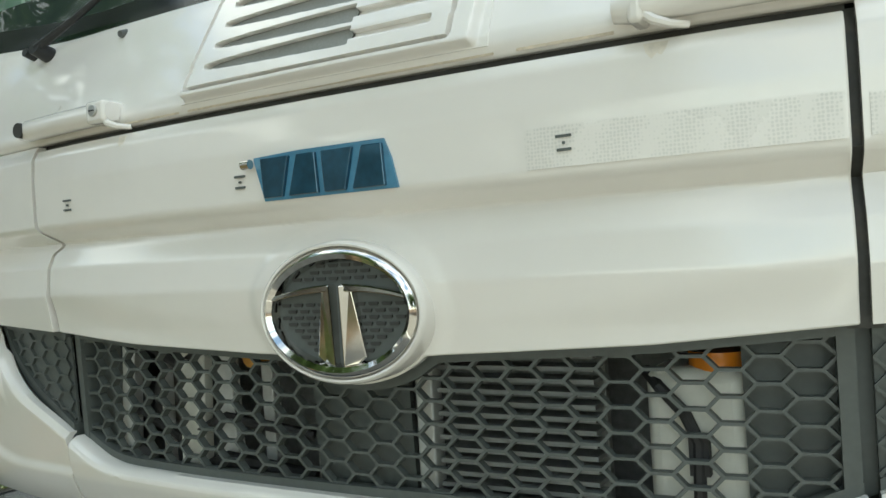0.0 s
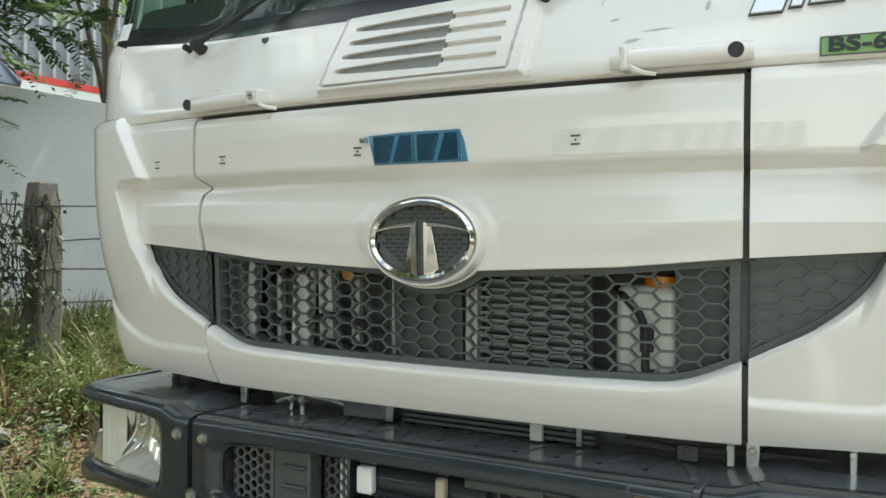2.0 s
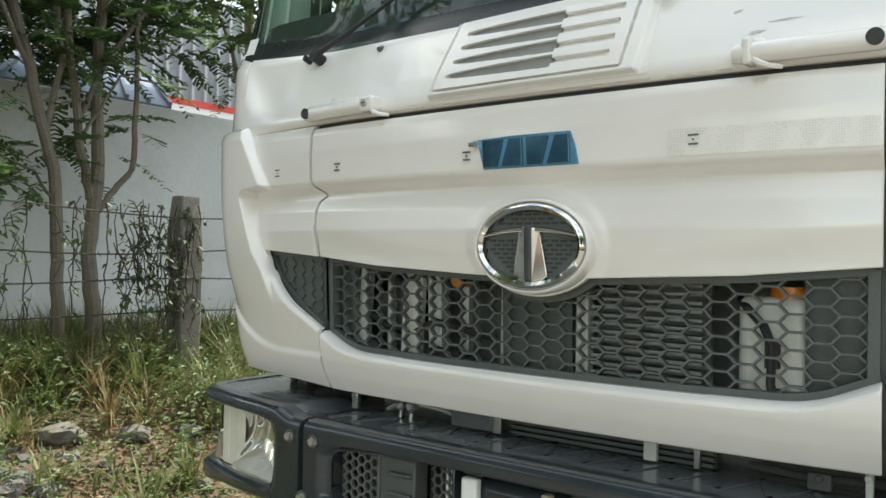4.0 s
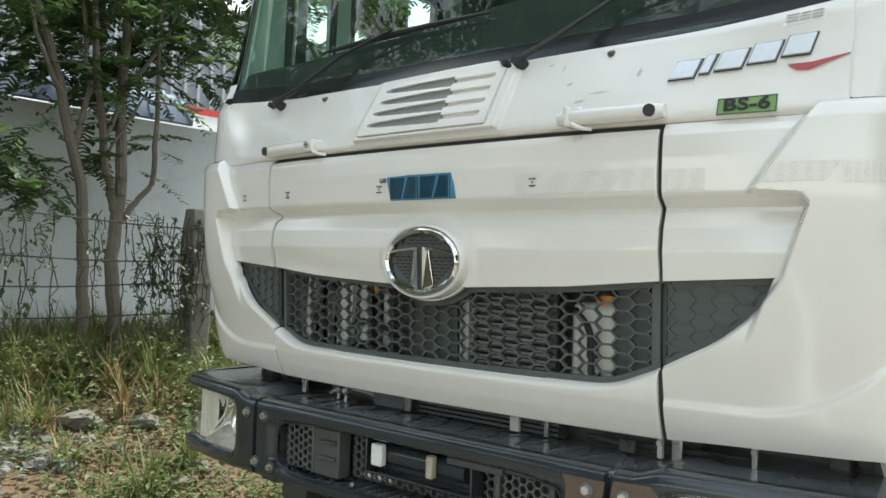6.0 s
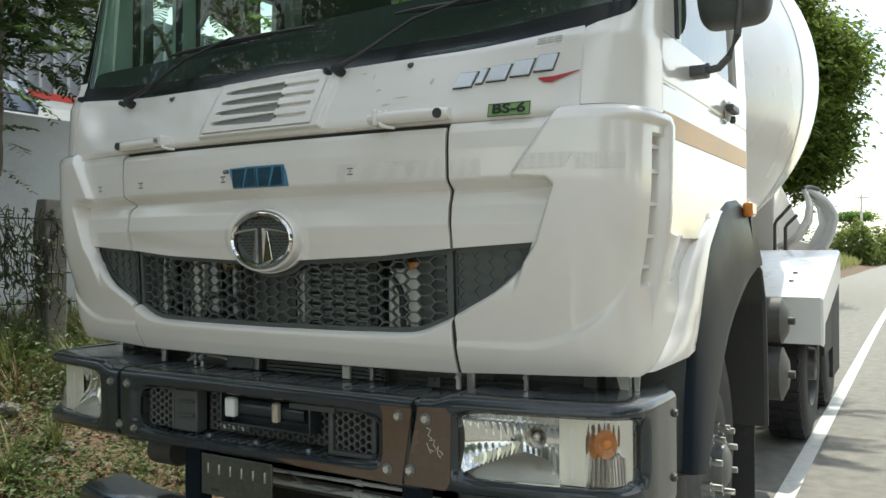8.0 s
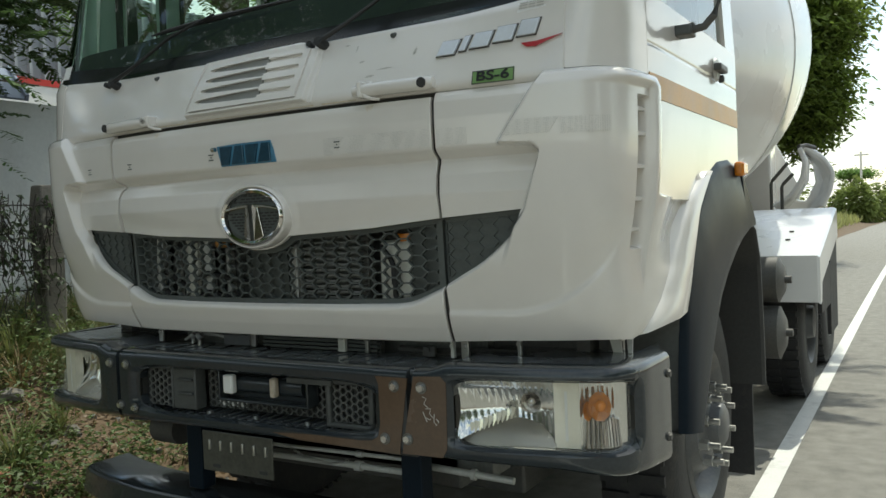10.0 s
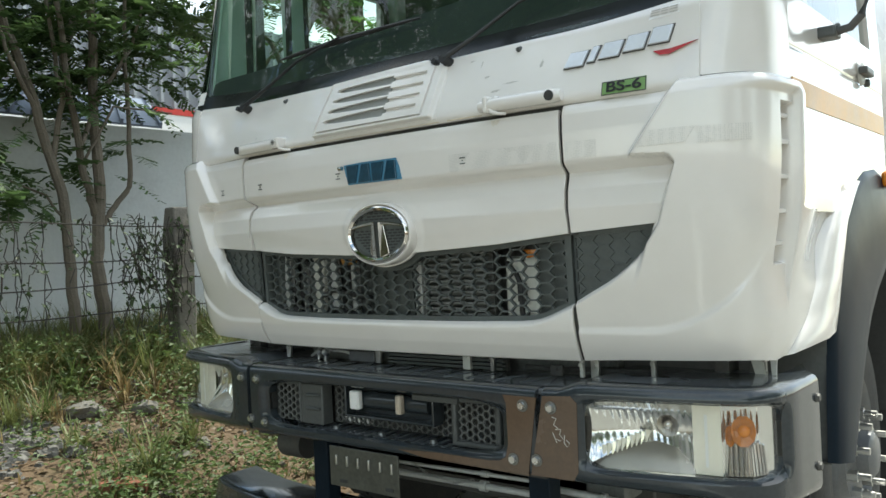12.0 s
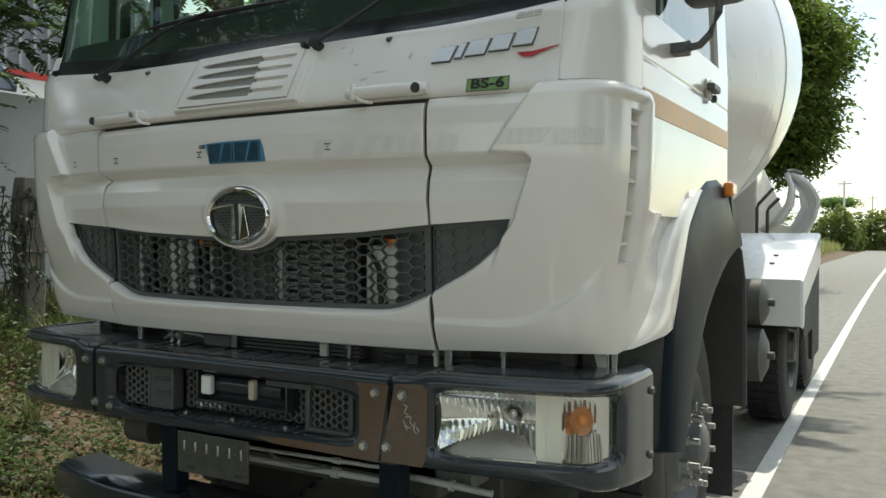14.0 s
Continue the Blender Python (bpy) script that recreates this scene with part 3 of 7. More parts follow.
# ---- grille ----
def hex_grille(name, x_lo, x_hi, parent, depth=0.040):
    """Stretched honeycomb between two columns, closed off along the grille's outline."""
    px, pz, bar = 0.0435, 0.0317, 0.0020
    v, f = [], []
    for c in range(int((x_hi - x_lo) / px) + 3):
        cx = x_lo - px * 0.3 + c * px
        for r in range(12):
            cz = 1.06 + r * pz + (c % 2) * pz / 2
            if cx > x_hi + 0.01 or cz > grille_top(np.array([cx]))[0] + 0.01 or cz < grille_bottom(np.array([cx]))[0] - 0.01:
                continue
            outer = [(cx + sx * px * fx, cz + sz * pz / 2) for sx, fx, sz in ((1, .345, 1), (-1, .345, 1), (-1, .655, 0), (-1, .345, -1), (1, .345, -1), (1, .655, 0))]
            k = len(v)
            for ring, dep in ((1.0, 0), (0.0, 0), (0.0, 0.014)):
                for x, z in outer:
                    dx, dz = x - cx, z - cz
                    sx = 1 - (bar / abs(dx) if abs(dx) > 1e-6 else 0) * (1 - ring)
                    sz = 1 - (bar / abs(dz) if abs(dz) > 1e-6 else 0) * (1 - ring)
                    qx = min(max(cx + dx * sx, x_lo), x_hi)
                    g0, g1 = grille_bottom(np.array([qx]))[0] - 0.004, grille_top(np.array([qx]))[0] + 0.004
                    qz = min(max(cz + dz * sz, g0), max(g0, g1))
                    p = skin(np.array([qx]), np.array([qz]), base_b(qz) + depth + dep)[0]
                    v.append(p)
            for j in range(6):
                m = (j + 1) % 6
                f.append((k + j, k + m, k + 6 + m, k + 6 + j))
                f.append((k + 6 + j, k + 6 + m, k + 12 + m, k + 12 + j))
    return part_np(name, v, f, M_GRILLE, parent, "dark grey honeycomb grille", smooth=False)


def grille_border(name, x_lo, x_hi, parent, depth=0.034):
    us = np.linspace(x_lo, x_hi, max(8, int((x_hi - x_lo) / 0.012)))

    def place(u, z, d):
        return skin(u, z, base_b(z) + depth + d)

    t, b = grille_top(us), grille_bottom(us)
    w = np.minimum(0.013, np.maximum((t - b) * 0.45, 0.0005))
    return body(name, [panel(us, t - w, t + 0.012, 3, place, 0.02), panel(us, b - 0.012, b + w, 3, place, 0.02)], M_GRILLE, parent)


def slab(name, u0, u1, depth, material, parent, z_of=None, thick=0.01, label=""):
    us = np.linspace(u0, u1, max(4, int(abs(u1 - u0) / 0.03) + 2))
    lo, hi = z_of(us) if z_of else (grille_bottom(us) - 0.01, grille_top(us) + 0.01)
    hi = np.maximum(hi, lo + 0.002)
    return body(name, [panel(us, lo, hi, 4, lambda u, z, d: skin(u, z, base_b(z) + depth + d), thick)], material, parent, label)


grille = hex_grille("grille", -0.642, 0.651, truck)
grille_border("grille_frame", -0.645, 0.654, grille)
for s0, s1 in ((-0.643, -0.628), (0.634, 0.653)):
    slab("grille_post", s0, s1, 0.033, M_GRILLE, grille, thick=0.03)
for s0, s1 in ((-0.668, -0.640), (0.646, 0.676)):
    slab("grille_post", s0, s1, 0.050, M_GRILLE, grille)
slab("blanking_plate", -0.64, -0.555, 0.066, M_GRILLE, grille)
slab("blanking_plate", 0.532, 0.64, 0.066, M_GRILLE, grille)
slab("blanking_plate", -0.10, 0.075, 0.066, M_GRILLE, grille)
for side in (1, -1):
    a, b = (0.669, 0.893) if side > 0 else (-0.893, -0.660)
    end_g = hex_grille("end_grille", a, b, truck, 0.028)
    slab("blanking_plate", a - (0.03 if side < 0 else 0), b + (0.03 if side > 0 else 0), 0.034, M_GRILLE, end_g, lambda u: (grille_bottom(u) - 0.02, np.maximum(grille_top(u) + 0.02, grille_bottom(u) + 0.03)), thick=0.004)
    grille_border("grille_frame", a, b, end_g, 0.024)

# behind the grille: coolers, reservoir, pipes
cooler = part("radiator_pack", (lambda m: (box(m, (-0.62, 0.30, 0.55), (0.66, 0.42, 1.62)), m)[1])(bmesh.new()), M_BAY, truck, "dark radiator pack behind the grille")
for k in range(17):
    bm = bmesh.new()
    z = 1.075 + k * 0.0165
    box(bm, (0.112, 0.108, z), (0.343, 0.15, z + 0.006), None)
    part("cooler_fin", bm, M_FIN, cooler, smooth=False)
bm = bmesh.new()
box(bm, (0.108, 0.15, 1.06), (0.345, 0.165, 1.36))
part("cooler_core", bm, M_BAY, cooler)
bm = bmesh.new()
box(bm, (0.080, 0.10, 1.04), (0.108, 0.13, 1.40))
part("cooler_rail", bm, M_ALU, cooler, "bare aluminium rail", bevel=0.003)
bm = bmesh.new()
box(bm, (0.404, 0.118, 1.06), (0.527, 0.22, 1.278))
tank = part("washer_tank", bm, M_TANK, truck, "off-white plastic washer tank", bevel=0.018, segments=3)
bm = bmesh.new()
rod(bm, (0.488, 0.16, 1.272), (0.488, 0.16, 1.296), 0.036, seg=20)
part("tank_cap", bm, M_ORANGE, tank, "orange filler cap")
bm = bmesh.new()
box(bm, (0.458, 0.104, 1.15), (0.482, 0.118, 1.20))
box(bm, (0.464, 0.104, 1.06), (0.488, 0.12, 1.115))
tube(bm, [(0.40, 0.15, 1.27), (0.425, 0.112, 1.255), (0.455, 0.108, 1.225), (0.470, 0.108, 1.19), (0.468, 0.108, 1.12), (0.485, 0.108, 1.07)], 0.008)
part("washer_hose", bm, M_RUBBER, tank)
for x, w, y, mtl in ((-0.535, 0.016, 0.115, M_ALU), (-0.375, 0.028, 0.115, M_TANK), (-0.455, 0.006, 0.125, M_ALU), (-0.315, 0.02, 0.13, M_ALU), (-0.13, 0.008, 0.15, M_ALU), (-0.255, 0.012, 0.17, M_ALU)):
    bm = bmesh.new()
    box(bm, (x - w, y, 1.0), (x + w, y + 0.02, 1.42), Matrix.Translation((x, 0, 1.2)) @ pose(0, 0, 0, 0, random.uniform(-5, 5), 0) @ Matrix.Translation((-x, 0, -1.2)))
    part("support_bracket", bm, mtl, truck, bevel=0.002)
bm = bmesh.new()
rod(bm, (-0.46, 0.16, 1.20), (-0.46, 0.24, 1.20), 0.06, seg=28)
part("fan_hub", bm, M_IRON, truck)
for a, rr in ((1.30, 0.012), (1.17, 0.009), (1.10, 0.014)):
    bm = bmesh.new()
    tube(bm, [(-0.58, 0.16, a), (-0.5, 0.115, a + 0.02), (-0.42, 0.13, a - 0.03), (-0.3, 0.115, a + 0.015), (-0.16, 0.17, a - 0.02)], rr)
    part("cable_loom", bm, M_RUBBER, truck)
bm = bmesh.new()
rod(bm, (-0.24, 0.115, 1.285), (-0.24, 0.16, 1.285), 0.017, seg=12)
part("connector", bm, M_TAPE_Y, truck, "small ochre electrical connector")

# ---- emblem, name plates, stickers ----
def curve_plate(outline, u0, z0, d, thick):
    """A flat shape in (x, z) about (u0, z0), laid on the shell."""
    bm = bmesh.new()
    rings = []
    for e in (0.0, thick):
        vs = []
        for x, z in outline:
            uu, zz = np.array([u0 + x]), np.array([z0 + z])
            dd = flap_d(uu, zz) if zz[0] < 1.66 and abs(uu[0]) < 0.66 else (corner_d(uu, zz) if zz[0] < 1.69 else 0 * uu)
            vs.append(bm.verts.new(skin(uu, zz, dd + d - e)[0]))
        rings.append(vs)
    n = len(outline)
    bm.faces.new(rings[1])
    for k in range(n):
        bm.faces.new((rings[0][k], rings[0][(k + 1) % n], rings[1][(k + 1) % n], rings[1][k]))
    return bm


EX = LX + 0.006


def ellipse_point(a, rx, rz, y):
    return (EX + rx * math.cos(a), y - 0.006, LZ - 0.003 + rz * math.sin(a))


bm = bmesh.new()
rings = []
for k in range(72):
    a = 2 * math.pi * k / 72
    rings.append([bm.verts.new(ellipse_point(a, 0.1265 - o, 0.0880 - o, y)) for o, y in ((-0.002, 0.040), (-0.001, 0.002), (0.003, -0.004), (0.008, -0.007), (0.015, -0.002), (0.019, 0.012))])
for k in range(72):
    a, b = rings[k], rings[(k + 1) % 72]
    for j in range(5):
        bm.faces.new((a[j], b[j], b[j + 1], a[j + 1]))
emblem = part("emblem_ring", bm, M_CHROME, truck, "chrome oval emblem ring")
bm = bmesh.new()
rings = []
for k in range(72):
    a = 2 * math.pi * k / 72
    rings.append([bm.verts.new(ellipse_point(a, 0.1265 + o, 0.0880 + o, y)) for o, y in ((0.0012, 0.010), (0.0022, 0.0), (0.0050, -0.001), (0.0080, 0.002), (0.0095, 0.008), (0.011, 0.040))])
for k in range(72):
    a, b = rings[k], rings[(k + 1) % 72]
    for j in range(5):
        bm.faces.new((a[j], b[j], b[j + 1], a[j + 1]))
part("emblem_bezel", bm, M_WHITE, emblem, "white moulded emblem bezel")
bm = bmesh.new()
vs = [bm.verts.new(ellipse_point(2 * math.pi * k / 48, 0.1095, 0.0715, 0.013)) for k in range(48)]
bm.faces.new(vs)
part("emblem_mesh", bm, M_GRILLE, emblem)
for r in range(17):
    z = LZ - 0.0725 + r * 0.0089
    for c in range(11):
        x = EX - 0.105 + c * 0.021 + (r % 2) * 0.0105
        off = abs(x - EX)
        if (off / 0.099) ** 2 + ((z - LZ) / 0.065) ** 2 < 1 and not (0.016 < z - LZ < 0.040) and (off > 0.020 + 0.014 * (LZ + 0.03 - z) / 0.1 or z > LZ + 0.038):
            bm = bmesh.new()
            sh = [(-0.0076, 0.0024), (0.0076, 0.0024), (0.0070, -0.0010), (0.0050, -0.0024), (-0.0050, -0.0024), (-0.0070, -0.0010)]
            fr, bk = [bm.verts.new((x + px, 0.0042, z + pz)) for px, pz in sh], [bm.verts.new((x + px, 0.0070, z + pz)) for px, pz in sh]
            bm.faces.new(fr)
            for k in range(6):
                bm.faces.new((fr[k], fr[(k + 1) % 6], bk[(k + 1) % 6], bk[k]))
            part("mesh_slot", bm, M_GAP, emblem, smooth=False)
# two swept bars and two tapering legs
for s in (-1, 1):
    bm = bmesh.new()
    top, bot = [], []
    for k in range(10):
        t = k / 9
        x = EX + s * (0.010 + 0.102 * t)
        zt = LZ + 0.036 - 0.012 * t * t - 0.004 * t
        top.append((x, zt))
        bot.append((x, zt - 0.007 - 0.004 * (1 - t)))
    front = [bm.verts.new((x, -0.009, z)) for x, z in top + bot[::-1]]
    back = [bm.verts.new((x, 0.007, z)) for x, z in top + bot[::-1]]
    bm.faces.new(front)
    for k in range(20):
        bm.faces.new((front[k], front[(k + 1) % 20], back[(k + 1) % 20], back[k]))
    part("emblem_bar", bm, M_CHROME, emblem, smooth=False, bevel=0.002)
    bm = bmesh.new()
    leg = [(EX + s * 0.008, LZ + 0.034), (EX + s * 0.024, LZ + 0.034), (EX + s * 0.040, LZ - 0.063), (EX + s * 0.026, LZ - 0.073), (EX + s * 0.007, LZ - 0.076)]
    front = [bm.verts.new((x, (-0.012, -0.006, 0.001, 0.000, -0.006)[k], z)) for k, (x, z) in enumerate(leg)]
    back = [bm.verts.new((x, 0.008, z)) for x, z in leg]
    bm.faces.new(front)
    for k in range(5):
        bm.faces.new((front[k], front[(k + 1) % 5], back[(k + 1) % 5], back[k]))
    part("emblem_leg", bm, M_CHROME, emblem, smooth=False, bevel=0.0015)

# name plate: a slanted blue film over four dark blocks
quad = [(-0.112, 0.031), (-0.112, 0.026), (-0.096, -0.032), (0.126, -0.032), (0.118, 0.008), (0.108, 0.034), (-0.03, 0.034)]
plate = part("name_plate", curve_plate(quad, 0.008, 1.556, 0.0, 0.004), M_BLUE, truck, "blue film-covered name plate", smooth=False)
for k in range(4):
    sh = [(-.026, .028), (.025, .028), (.017, -.028), (-.017, -.028)] if k % 2 == 0 else [(-.014, .028), (.017, .028), (.026, -.028), (-.025, -.028)]
    part("plate_block", curve_plate([(x + 0.12 * z, z) for x, z in sh], -0.066 + 0.0535 * k, 1.556, -0.004, 0.005), M_BLUED, plate, smooth=False, bevel=0.0015)
bm = bmesh.new()
rod(bm, (-0.118, -0.012, 1.578), (-0.104, -0.012, 1.578), 0.007, seg=12)
part("plate_clip", bm, M_CHROME, plate)

# small printed labels along the ridge, as bars
for x, z in ((-0.543, 1.556), (-0.135, 1.556), (0.358, 1.556), (-0.80, 1.556)):
    for dz, w in ((0.008, 0.0095), (0.0, 0.0016), (-0.008, 0.0085)):
        uu = np.array([x])
        p = skin(uu, np.array([z + dz]), base_b(z) - 0.0036)[0]
        if abs(x) > 0.66:
            p = skin(uu, np.array([z + dz]), corner_d(-uu, np.array([z + dz])) - 0.0015)[0]
        bm = bmesh.new()
        box(bm, (p[0] - w, p[1], p[2] - 0.0016), (p[0] + w, p[1] + 0.004, p[2] + 0.0016))
        part("print_bar", bm, M_GRILLE, truck, smooth=False)


def dotted_tape():
    m = mat("clear_reflective_tape", (0.70, 0.69, 0.65), 0.28, vary=0.05, coat=0.4)
    n, l = m.node_tree.nodes, m.node_tree.links
    b = n["Principled BSDF"]
    tc, vo, rp, mx = n.new("ShaderNodeTexCoord"), n.new("ShaderNodeTexVoronoi"), n.new("ShaderNodeValToRGB"), n.new("ShaderNodeMix")
    vo.inputs["Scale"].default_value, vo.inputs["Randomness"].default_value = 230, 0.3
    l.new(tc.outputs["Object"], vo.inputs["Vector"])
    rp.color_ramp.elements[0].position, rp.color_ramp.elements[1].position = 0.25, 0.5
    l.new(vo.outputs["Distance"], rp.inputs[0])
    mx.data_type = "RGBA"
    mx.inputs[6].default_value, mx.inputs[7].default_value = (0.655, 0.635, 0.595, 1), (0.765, 0.735, 0.692, 1)
    l.new(rp.outputs[0], mx.inputs[0])
    l.new(mx.outputs[2], b.inputs["Base Color"])
    return m


M_TAPE = dotted_tape()


def tape(u0, u1, z0, z1, field, name="reflective_tape", material=None, slant=0.0):
    us = np.linspace(u0, u1, 40)
    v, f = panel(us, np.full(40, z0), np.full(40, z1), 6, lambda u, z, d: skin(u + slant * (z - z0), z, field(u + slant * (z - z0), z) - 0.0016 + d), 0.0015)
    return body(name, [(v, f)], material or M_TAPE, truck, "clear honeycomb reflective tape" if material is None else "")


tape(0.31, 0.652, 1.528, 1.577, flap_d)
tape(0.675, 0.758, 1.529, 1.572, lambda u, z: corner_d(u, z))
tape(0.862, 0.985, 1.538, 1.575, lambda u, z: corner_d(u, z), slant=0.7)
tape(1.012, 1.13, 1.533, 1.573, lambda u, z: corner_d(u, z))


# ---- cowl, screen, pillars ----
def screen_bottom(u):
    return 1.876 + 0.030 * u * u


us = np.linspace(-1.022, 1.022, 120)


def cowl_place(u, z, d):
    lip = 0.012 * smoothstep((1.685 - z) / 0.012)
    return skin(u, z, 0.004 + lip + d)


body("cowl", [panel(us, np.full(len(us), 1.673), screen_bottom(us), 30, cowl_place)], M_WHITE, label="white cowl panel below the windscreen", bevel=0.003)

for side in (1, -1):
    def pillar_place(a, z, d, side=side):
        left = lerp(z, [1.70, 1.905, 1.918, 1.935, 1.965, 2.02, 2.12, 2.95], [1.0255, 1.028, 1.09, 1.15, 1.19, 1.215, 1.225, 1.20])
        p = skin(left + (u_at(0.335) - left) * a, z, 0.004 + d)
        p[..., 0] *= side
        return p

    aa = np.linspace(0, 1, 22)
    body("corner_pillar", [panel(aa, np.full(22, 1.698), np.full(22, 2.95), 130, pillar_place)], M_WHITE, bevel=0.004)

for side in (1, -1):
    us = np.linspace(1.012, 1.040, 4)
    body("joint_return", [panel(us, np.full(4, 1.70), np.full(4, 1.90), 12, lambda u, z, d, side=side: skin(u, z, 0.0075 + d) * np.array([side, 1, 1]), 0.004)], M_WHITE)
us = np.linspace(-1.235, 1.235, 80)
wind = body("windscreen", [panel(us, screen_bottom(us) - 0.01, np.full(80, 2.82), 24, lambda u, z, d: skin(u, z, 0.016 + d), 0.005)], M_WIND, label="green-tinted windscreen reflecting trees", outward=(0, -1, 0))
wind.visible_shadow = False
body("screen_border", [panel(us, screen_bottom(us) - 0.008, screen_bottom(us) + 0.055, 4, lambda u, z, d: skin(u, z, 0.0135 + d), 0.002)], M_FRIT, wind)
for side in (1, -1):
    zz = np.linspace(0, 1, 6)
    body("screen_border", [panel(zz, np.full(6, 1.89), np.full(6, 2.82), 40, lambda a, z, d, side=side: skin(side * (1.165 + 0.07 * a), z, 0.0135 + d), 0.002)], M_FRIT, wind)
body("roof_edge", [panel(us, np.full(80, 2.80), np.full(80, 3.02), 8, lambda u, z, d: skin(u, z, 0.004 + d), 0.01)], M_WHITE)
bm = bmesh.new()
box(bm, (-1.16, 0.45, 2.99), (1.16, 1.49, 3.06))
part("cab_roof", bm, M_WHITE, truck, bevel=0.03, segments=3)
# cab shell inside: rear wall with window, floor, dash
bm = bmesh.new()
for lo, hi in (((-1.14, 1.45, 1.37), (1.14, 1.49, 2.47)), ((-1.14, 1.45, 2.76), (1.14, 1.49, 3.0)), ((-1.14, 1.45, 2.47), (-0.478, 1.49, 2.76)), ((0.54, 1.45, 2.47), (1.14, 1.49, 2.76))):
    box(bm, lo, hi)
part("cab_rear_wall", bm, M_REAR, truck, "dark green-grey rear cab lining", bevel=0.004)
bm = bmesh.new()
box(bm, (-1.12, 0.30, 1.35), (1.12, 1.45, 1.40))
part("cab_floor", bm, M_DASH, truck)
us = np.linspace(-1.12, 1.12, 30)
bm = bmesh.new()
prof = [(0.012, 1.895), (0.070, 2.030), (0.20, 2.045), (0.36, 2.00), (0.40, 1.72), (0.40, 1.45)]
rows_ = []
for u in us:
    s = skin(np.array([u]), np.array([1.90]), 0.03)[0]
    lift = float(lerp(u, [-1.1, 0.7], [0.0, 0.07]))
    rows_.append([bm.verts.new((s[0] * 0.985, s[1] + py, pz + (lift if 2.0 <= pz else 0))) for py, pz in prof])
for a, b in zip(rows_, rows_[1:]):
    for k in range(len(prof) - 1):
        bm.faces.new((a[k], b[k], b[k + 1], a[k + 1]))
part("dashboard", bm, M_DASH, truck, "dark dashboard behind the windscreen")
bm = bmesh.new()
ring = [Vector((-0.66, 0.50, 2.02)) + 0.215 * (math.cos(a) * Vector((1, 0, 0)) + math.sin(a) * Vector((0, 0.62, 0.78))) for a in np.linspace(0, 2 * math.pi, 33).tolist()]
tube(bm, ring, 0.015, cap=False)
steer = part("steering_wheel", bm, M_BLACK, truck, "black steering wheel")
bm = bmesh.new()
for a in (0.3, 2.84, 4.71):
    rod(bm, (-0.66, 0.50, 2.02), Vector((-0.66, 0.50, 2.02)) + 0.21 * (math.cos(a) * Vector((1, 0, 0)) + math.sin(a) * Vector((0, 0.62, 0.78))), 0.014)
rod(bm, (-0.66, 0.50, 2.02), (-0.66, 0.40, 1.80), 0.03)
part("steering_spokes", bm, M_BLACK, steer)
for x in (-0.64, 0.78):
    bm = bmesh.new()
    box(bm, (x - 0.25, 0.66, 1.55), (x + 0.25, 1.14, 1.70))
    box(bm, (x - 0.24, 1.06, 1.66), (x + 0.24, 1.22, 2.16))
    box(bm, (x - 0.15, 1.08, 2.12), (x + 0.15, 1.18, 2.36))
    part("cab_seat", bm, M_SEAT, truck, "dark blue high-backed cloth seat", bevel=0.05, segments=3)
# lining of the corner posts and the bar between the side panes
for side in (1, -1):
    aa = np.linspace(1.235, 1.505, 8)
    body("pillar_lining", [panel(aa, np.full(8, 1.96), np.full(8, 2.80), 12, lambda u, z, d, side=side: skin(u, z, 0.034 + d) * np.array([side, 1, 1]), 0.012)], M_TRIMG, truck, "pale green pillar lining")
    bm = bmesh.new()
    box(bm, (side * 1.045, 0.648, 1.92), (side * 1.112, 0.730, 2.72))
    part("window_divider", bm, M_TRIMG, truck, bevel=0.008)
    # rubber round both side openings
    for y0, y1, z1 in ((0.742, 1.305, 2.60), (0.415, 0.640, 2.66)):
        ring = []
        for cy, cz, a0 in ((y1 - 0.09, z1 - 0.09, 0), (y0 + 0.09, z1 - 0.09, 1), (y0 + 0.05, 2.0, 2), (y1 - 0.05, 2.0, 3)):
            r = 0.09 if a0 < 2 else 0.05
            for k in range(7):
                a = (a0 + k / 6) * math.pi / 2
                ring.append((side * (1.062 - 0.05 * max(0, cz - 2.3)), cy + r * math.cos(a), cz + r * math.sin(a)))
        bm = bmesh.new()
        tube(bm, ring + ring[:1], 0.015, 6, cap=False)
        part("window_seal", bm, M_RUBBER, truck, "black rubber window seal")
    bm = bmesh.new()
    box(bm, (side * 1.04, 1.37, 1.92), (side * 1.10, 1.455, 2.95))
    part("pillar_lining", bm, M_TRIMG, truck, bevel=0.01)
bm = bmesh.new()
box(bm, (-1.12, 0.55, 2.93), (1.12, 1.45, 2.97))
part("cab_headlining", bm, M_TRIMG, truck)

